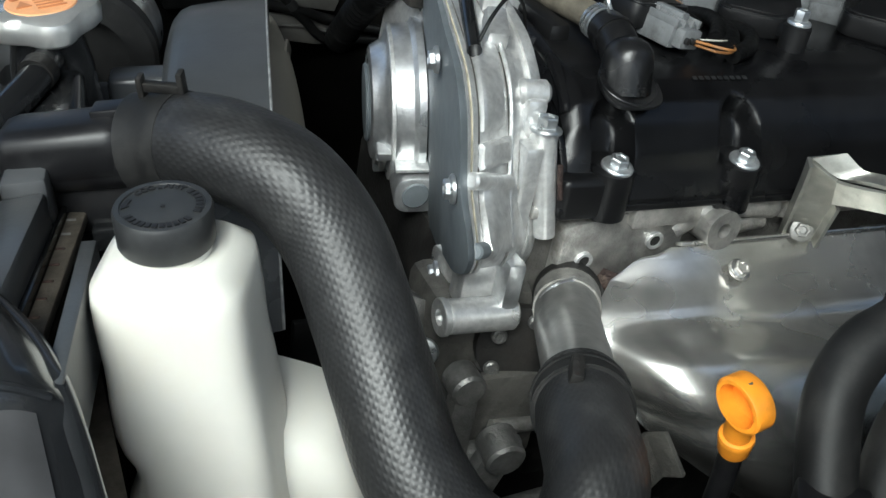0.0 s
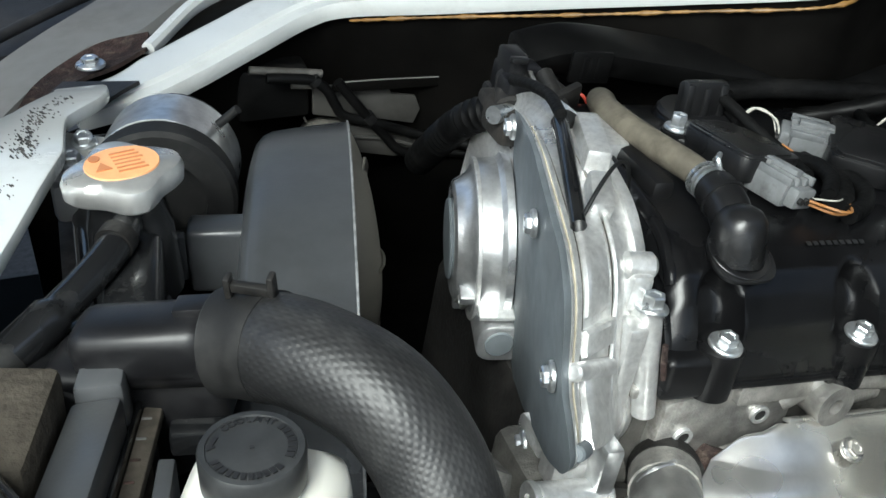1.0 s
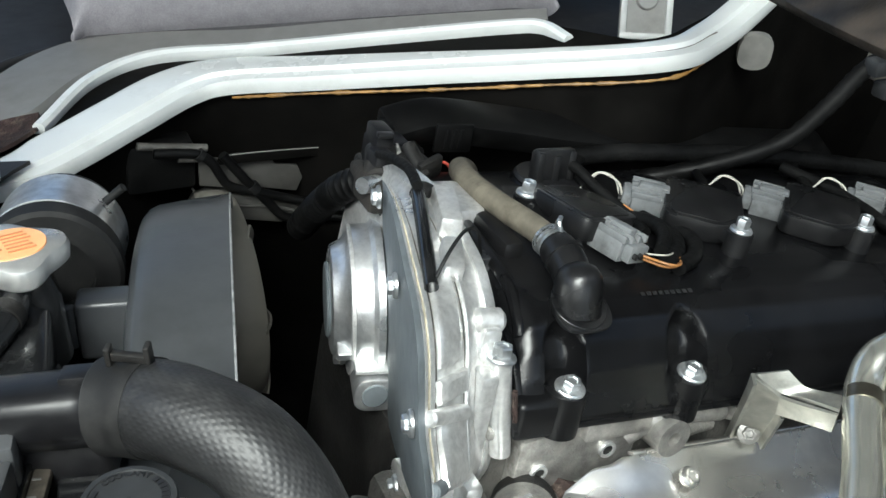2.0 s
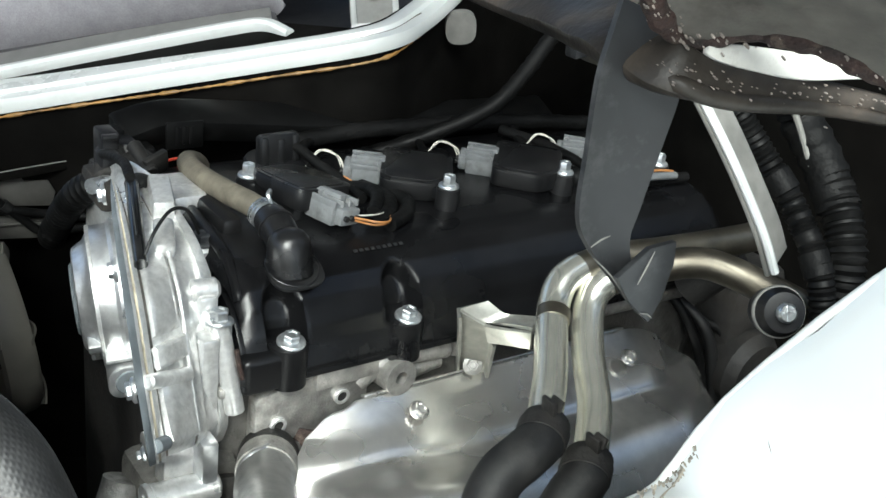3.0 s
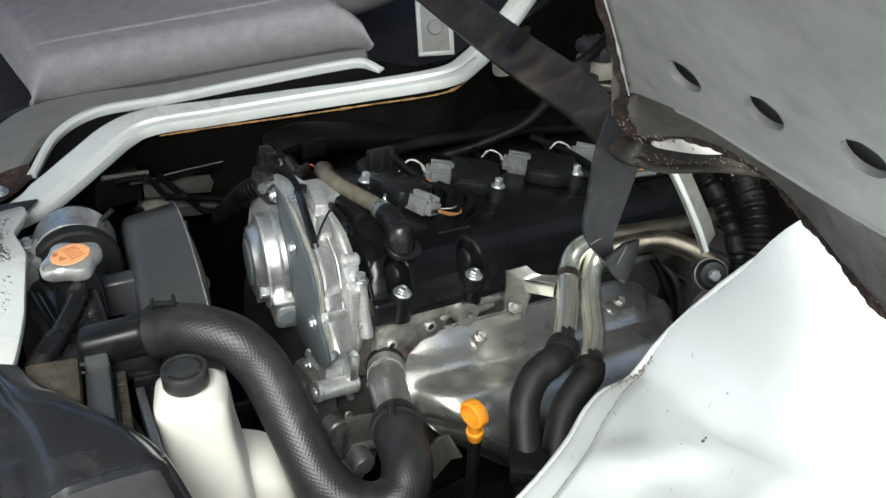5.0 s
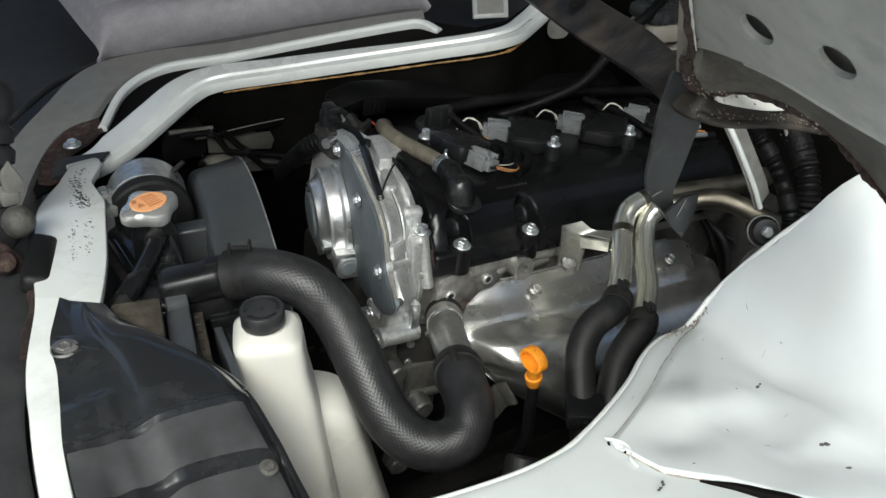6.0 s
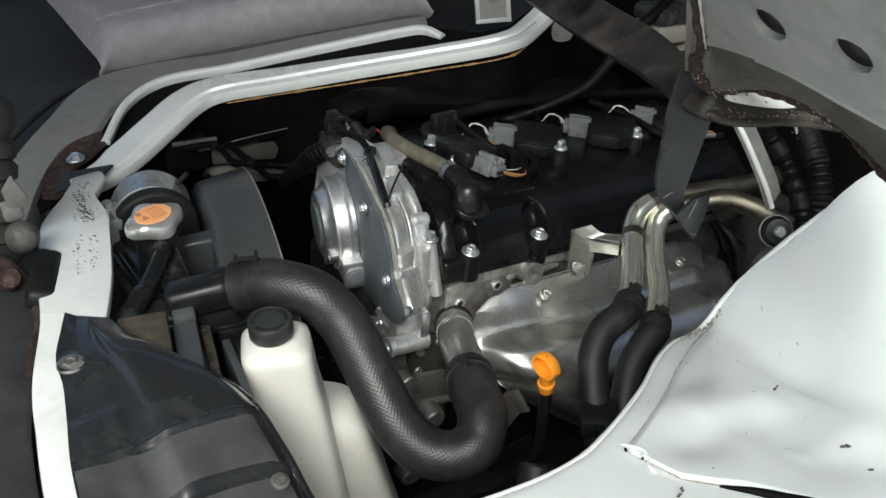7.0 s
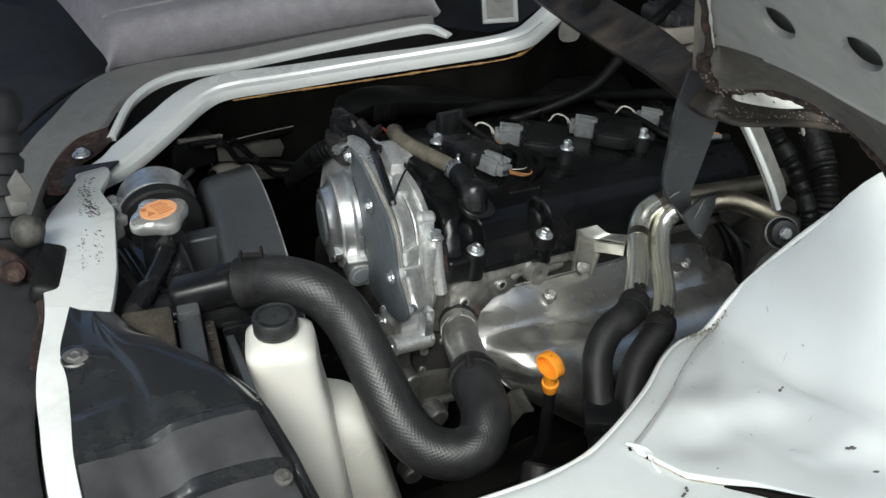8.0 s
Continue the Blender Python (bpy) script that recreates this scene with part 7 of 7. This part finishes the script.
def bottle(u, v):
    """Rounded box lofted down from the shoulder; leaning slightly away below."""
    a = 2 * math.pi * u
    z = 0.912 - 0.26 * v
    sh = math.sqrt(1 - (1 - v / 0.042) ** 2) if v < 0.042 else 1.0
    n = 5.0
    ca, sa = math.cos(a), math.sin(a)
    sq = (abs(ca) ** n + abs(sa) ** n) ** (-1 / n)
    wx = (0.0300 + 0.0025 * min(1, v * 3)) * (0.74 + 0.26 * sh)
    wy = (0.029 + 0.004 * v) * (0.74 + 0.26 * sh)
    waist = 1 - 0.03 * math.exp(-((v - 0.16) / 0.05) ** 2)
    cx, cy = 0.0375 + 0.006 * v, 0.354 - 0.05 * v
    x, y = wx * sq * ca * waist, wy * sq * sa
    t = radians(-24)
    notch = 0.016 * math.exp(-((v - 0.34) / 0.035) ** 2) * max(0, -ca) ** 3
    return (cx + x * math.cos(t) - y * math.sin(t) + notch, cy + x * math.sin(t) + y * math.cos(t), z)


body = grid(bottle, 56, 40)
bmesh.ops.remove_doubles(body, verts=body.verts, dist=1e-6)
bmesh.ops.holes_fill(body, edges=[e for e in body.edges if e.is_boundary], sides=0)
part("body", body, "bottle", bt, "milky white plastic tank", sharp=70)


def bulge(u, v):
    a = 2 * math.pi * u
    n = 4.0
    ca, sa = math.cos(a), math.sin(a)
    sq = (abs(ca) ** n + abs(sa) ** n) ** (-1 / n)
    sh = min(1, v / 0.10) ** 0.5
    t = radians(-24)
    x, y = 0.032 * sq * ca * (0.7 + 0.3 * sh), 0.034 * sq * sa * (0.7 + 0.3 * sh)
    return (0.079 + 0.034 * v + x * math.cos(t) - y * math.sin(t), 0.350 - 0.02 * v + x * math.sin(t) + y * math.cos(t), 0.824 - 0.20 * v - 0.30 * x)


lower = grid(bulge, 48, 24)
bmesh.ops.remove_doubles(lower, verts=lower.verts, dist=1e-6)
bmesh.ops.holes_fill(lower, edges=[e for e in lower.edges if e.is_boundary], sides=0)
part("side_tank", lower, "bottle", bt, "milky white lower side tank", sharp=70)
CAPM = pose(0.036, 0.354, 0.932)
part("neck", cyl((0.036, 0.354, 0.90), (0.036, 0.354, 0.918), 0.0175, seg=32), "bottle", bt)
cp = part("cap", lathe([(0, -0.0165), (0.0184, -0.0165), (0.0192, -0.0150), (0.0194, -0.0015), (0.0186, 0.0), (0.0165, 0.0), (0.0162, -0.0006), (0, -0.0006)], CAPM, 64), "cap", bt, "black ribbed screw cap with raised lettering")
for k, ch in enumerate("COOLANT"):
    a = radians(122 - 12.5 * k)
    text_mesh(ch, 0.0042, 0.0003, CAPM @ Matrix.Translation((0.0142 * math.cos(a), 0.0142 * math.sin(a), -0.0002)) @ pose(0, 0, 0, 0, 0, math.degrees(a) - 90), "letter", "emboss", cp)
for k in range(18):
    a = radians(30 - 10.5 * k) if k < 7 else radians(196 + 10.5 * (k - 7))
    part("letter_bar", box(-0.0009, 0.0009, -0.0015, 0.0015, 0, 0.0005), "emboss", cp, m=CAPM @ Matrix.Translation((0.0142 * math.cos(a), 0.0142 * math.sin(a), -0.0004)) @ pose(0, 0, 0, 0, 0, math.degrees(a) - 90))
part("arrow", prism([(-0.0035, -0.0008), (0.001, -0.0008), (0.001, -0.002), (0.004, 0), (0.001, 0.002), (0.001, 0.0008), (-0.0035, 0.0008)], "z", 0, 0.0005), "emboss", cp, m=CAPM @ Matrix.Translation((-0.0132, 0.0055, -0.0004)) @ pose(0, 0, 0, 0, 0, 235))
part("centre_mark", lathe([(0, 0), (0.0009, 0), (0.0009, 0.0005), (0, 0.0005)], CAPM @ Matrix.Translation((0, 0, -0.0005)), 12), "emboss", cp)

# ---- black air duct in front of the bottle ----
du = thing("air_duct", "glossy black plastic air duct bolted to the white rim", "air duct")
DE = spline([(-0.0709, 0.4404, 0.932), (-0.0640, 0.4050, 0.931), (-0.0455, 0.3668, 0.930), (-0.0240, 0.3280, 0.927), (-0.0120, 0.2910, 0.924), (-0.0064, 0.2350, 0.918), (-0.0035, 0.1670, 0.905), (0.0, 0.06, 0.885)], 8)
DF = spline([(-0.107, 0.462, 0.930), (-0.117, 0.438, 0.931), (-0.131, 0.404, 0.930), (-0.136, 0.366, 0.929), (-0.145, 0.325, 0.928), (-0.158, 0.265, 0.927), (-0.168, 0.17, 0.925), (-0.174, 0.06, 0.924)], 8)


def duct(u, v):
    i = u * (len(DE) - 1)
    k = min(int(i), len(DE) - 2)
    a, b = DF[k].lerp(DF[k + 1], i - k), DE[k].lerp(DE[k + 1], i - k)
    p = a.lerp(b, v)
    z = p.z + 0.008 * math.sin(v * math.pi) * min(1, u * 3)
    z += 0.007 / (1 + math.exp(-(v - 0.42) / 0.02)) * min(1, u * 4) - 0.007 * v
    us = 0.690 - 0.07 * v ** 1.4
    side = min(1, 0.15 + v * 5)
    z -= (0.005 / (1 + math.exp(-(u - us) / 0.004)) + 0.14 * max(0, u - us)) * side
    z -= 0.004 / (1 + math.exp(-(u - 0.785 + 0.05 * v) / 0.003)) * side
    z += 0.0035 / (1 + math.exp(-(u - 0.585 + 0.10 * v) / 0.004)) / (1 + math.exp((v - 0.29) / 0.01)) * min(1, 0.2 + v * 8)
    z += 0.003 * (1 - min(1, v * 5))
    if v > 0.86:
        z -= (v - 0.86) ** 2 * 0.6
    return (p.x, p.y, z)


part("shell", grid(duct, 90, 50, 0.0025), "duct", du, sharp=50)
part("edge_roll", tube([Vector(duct(k / 24, 1.0)) + Vector((-0.003, -0.001, -0.003)) for k in range(25)], 0.0065, 16, 3), "duct", du)
part("skirt", grid(lambda u, v: (duct(u, 1.0)[0] + 0.004 * v, duct(u, 1.0)[1] + 0.004 * v, duct(u, 1.0)[2] - 0.14 * v), 40, 4, 0.002), "plastic", du)
part("rib", tube([duct(0.686 - 0.07 * (0.04 + 0.092 * k) ** 1.4, 0.04 + 0.092 * k) for k in range(11)], 0.0018, 8, 4), "duct", du)
part("rib", tube([duct(0.30, 0.10), duct(0.33, 0.25), duct(0.36, 0.36)], 0.0018, 8, 6), "duct", du)


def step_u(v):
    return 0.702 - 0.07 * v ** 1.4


# Pale overlays on the shell: dust plus a painted sky sheen.
part("lower_panel", grid(lambda a, b: Vector(duct(step_u(0.012 + 0.91 * b) + (0.778 - 0.045 * b - step_u(0.012 + 0.91 * b)) * a, 0.012 + 0.91 * b)) + Vector((0, 0, 0.0010)), 18, 40, 0.001), "smoke_sheen", du, "dusty smoked panel, sky reflection in its paler colour")
part("foot_panel", grid(lambda a, b: Vector(duct(0.800 - 0.045 * b + 0.19 * a, 0.012 + 0.91 * b)) + Vector((0, 0, 0.0010)), 16, 40, 0.001), "smoke_sheen", du, "dusty smoked panel, sky reflection in its paler colour")
part("bolt_pad", moved(prism(round_poly([(-0.013, -0.014), (0.016, -0.012), (0.016, 0.010), (-0.012, 0.014)], 0.010, 5), "z", -0.004, 0.0020, 0.001), pose(-0.120, 0.392, 0.9325, 0, 4, -15)), "duct", du)
part("bolt", hexbolt(0.0065, 0.005, 0.0115), "dull", du, m=pose(-0.123, 0.389, 0.9325, 4, 0, 10))
part("bolt", hexbolt(0.0048, 0.005, 0.0075), "grime", du, m=Matrix.Translation(Vector(duct(0.767, 0.875)) + Vector((0, 0, 0.001))) @ pose(0, 0, 0, 20, 8, 0))

# ---- right-hand corner of the bay ----
ws = thing("strut_bracket", "white painted steel strip bracket", "bracket")
part("strip", ribbon([(0.520, 0.310, 1.02), (0.530, 0.289, 0.985), (0.540, 0.268, 0.945), (0.550, 0.262, 0.917)], (0.3, -1, 0.2), 0.030, 0.003, 0.001, 6), "primer", ws)
part("edge", tube([(0.509, 0.302, 1.02), (0.519, 0.281, 0.985), (0.529, 0.260, 0.945), (0.539, 0.254, 0.917)], 0.0028, 8, 6), "white", ws)
part("rod", tube([(0.60, 0.33, 1.02), (0.615, 0.315, 0.985), (0.622, 0.30, 0.95)], 0.0022, 8, 6), "primer", ws)
cc = thing("corrugated_conduit", "black corrugated wiring conduit", "conduit", "corrugated conduits")
part("sleeve", tube([(0.575, 0.330, 0.99), (0.585, 0.310, 0.962), (0.590, 0.285, 0.935), (0.585, 0.255, 0.905), (0.58, 0.24, 0.87)], 0.0085, 16, 24, bumpy=lambda s: 1 + 0.10 * math.sin(s * 1500)), "conduit", cc)
part("tape_band", tube([(0.5875, 0.302, 0.953), (0.5895, 0.292, 0.943)], 0.0100, 16, 3), "tape", cc, "black tape band")
part("tape_band", tube([(0.5865, 0.262, 0.912), (0.584, 0.252, 0.900)], 0.0100, 16, 3), "tape", cc, "black tape band")
cc2 = thing("corrugated_conduit", "black corrugated wiring conduit", "conduit", "corrugated conduits")
part("sleeve", tube([(0.622, 0.335, 1.0), (0.634, 0.315, 0.965), (0.632, 0.285, 0.935), (0.62, 0.26, 0.905), (0.61, 0.25, 0.87)], 0.013, 16, 24, bumpy=lambda s: 1 + 0.10 * math.sin(s * 1100)), "conduit", cc2)
part("wrap", tube([(0.630, 0.320, 0.975), (0.634, 0.30, 0.95), (0.630, 0.278, 0.925)], 0.0145, 16, 8, bumpy=lambda s: 1 + 0.06 * math.sin(s * 500)), "tape", cc2)
im = thing("mount_bolt", "black mount with a bright cross-head screw", "mount", m=toward((0.551, 0.249, 0.886), (-0.5, -0.75, 0.5)))
part("body", lathe([(0, -0.03), (0.015, -0.03), (0.016, -0.010), (0.013, -0.002), (0, 0.0)], None, 32), "plastic", im)
part("washer", ring((0, 0, -0.016), (0, 0, -0.012), 0.012, 0.0172, 32), "primer", im)
part("screw", merge(lathe([(0, 0), (0.0065, 0), (0.0065, 0.003), (0.005, 0.005), (0, 0.0052)], None, 24), merge(box(-0.004, 0.004, -0.0009, 0.0009, 0.005, 0.0062), box(-0.0009, 0.0009, -0.005, 0.005, 0.005, 0.0062))), "bolt", im)
ra = thing("alternator", "dark cast unit behind the heat shield", "alternator", m=ENG)
part("body", moved(lathe([(0, 0), (0.034, 0), (0.038, 0.006), (0.038, 0.016), (0.035, 0.018), (0.038, 0.022), (0.038, 0.07), (0.03, 0.08), (0, 0.08)], None, 32), pose(0.46, 0.03, -0.115, 90, 0, 0)), "iron", ra)
for k in range(4):
    part("lead", tube([(0.36 + 0.02 * k, 0.05, -0.03 - 0.012 * k), (0.385 + 0.02 * k, 0.01 - 0.006 * k, -0.045 - 0.014 * k), (0.40 + 0.018 * k, -0.02, -0.085), (0.42 + 0.014 * k, -0.03, -0.15)], 0.0045 + 0.001 * (k % 2), 12, 6), ("conduit", "rubber", "tape", "iron")[k], ra, "dark lead")
part("body_rear", box(0.43, 0.50, -0.03, 0.06, -0.18, -0.02, 0.012), "iron", ra)
part("neck", cyl((0.37, -0.02, -0.02), (0.38, -0.05, 0.02), 0.018, seg=20), "iron", ra)

# black rails and hoses low at the near side
lw = thing("lower_hoses", "dark hoses and rails low in the bay", "hose bundle")
part("rail", tube([(0.06, 0.225, 0.735), (0.14, 0.20, 0.735), (0.25, 0.19, 0.735), (0.36, 0.20, 0.73)], 0.014, 16, 8), "plastic", lw)
part("joint", cyl((0.215, 0.215, 0.715), (0.238, 0.235, 0.745), 0.018, seg=24, rim=0.003), "rubber", lw)
part("joint_ring", ring((0.216, 0.216, 0.716), (0.223, 0.222, 0.725), 0.015, 0.020, 24), "iron", lw)
part("hose", tube([(0.08, 0.215, 0.70), (0.16, 0.20, 0.705), (0.24, 0.205, 0.72), (0.29, 0.23, 0.70)], 0.012, 16, 8), "rubber", lw)
st = thing("steel_bracket", "bare steel bracket under the heat shield", "bracket")
part("sheet", moved(merge(box(-0.018, 0.018, -0.002, 0.002, -0.016, 0.012, 0.001), box(0.014, 0.018, -0.016, 0.002, -0.016, 0.012, 0.001)), pose(0.270, 0.335, 0.722, -35, 0, 25)), "grime", st)
sp = thing("support_post", "dark engine mount post under the block", "engine mount")
part("post", box(0.30, 0.42, 0.47, 0.60, 0.44, 0.50, 0.01), "iron", sp)

ex = thing("exhaust_branch", "rust brown exhaust branch behind the heat shield", "exhaust pipe", m=ENG)
part("pipe", tube([(0.03, 0.010, -0.085), (0.018, 0.0, -0.115), (0.022, -0.015, -0.16), (0.05, -0.03, -0.22)], 0.022, 20, 8), "rust", ex)
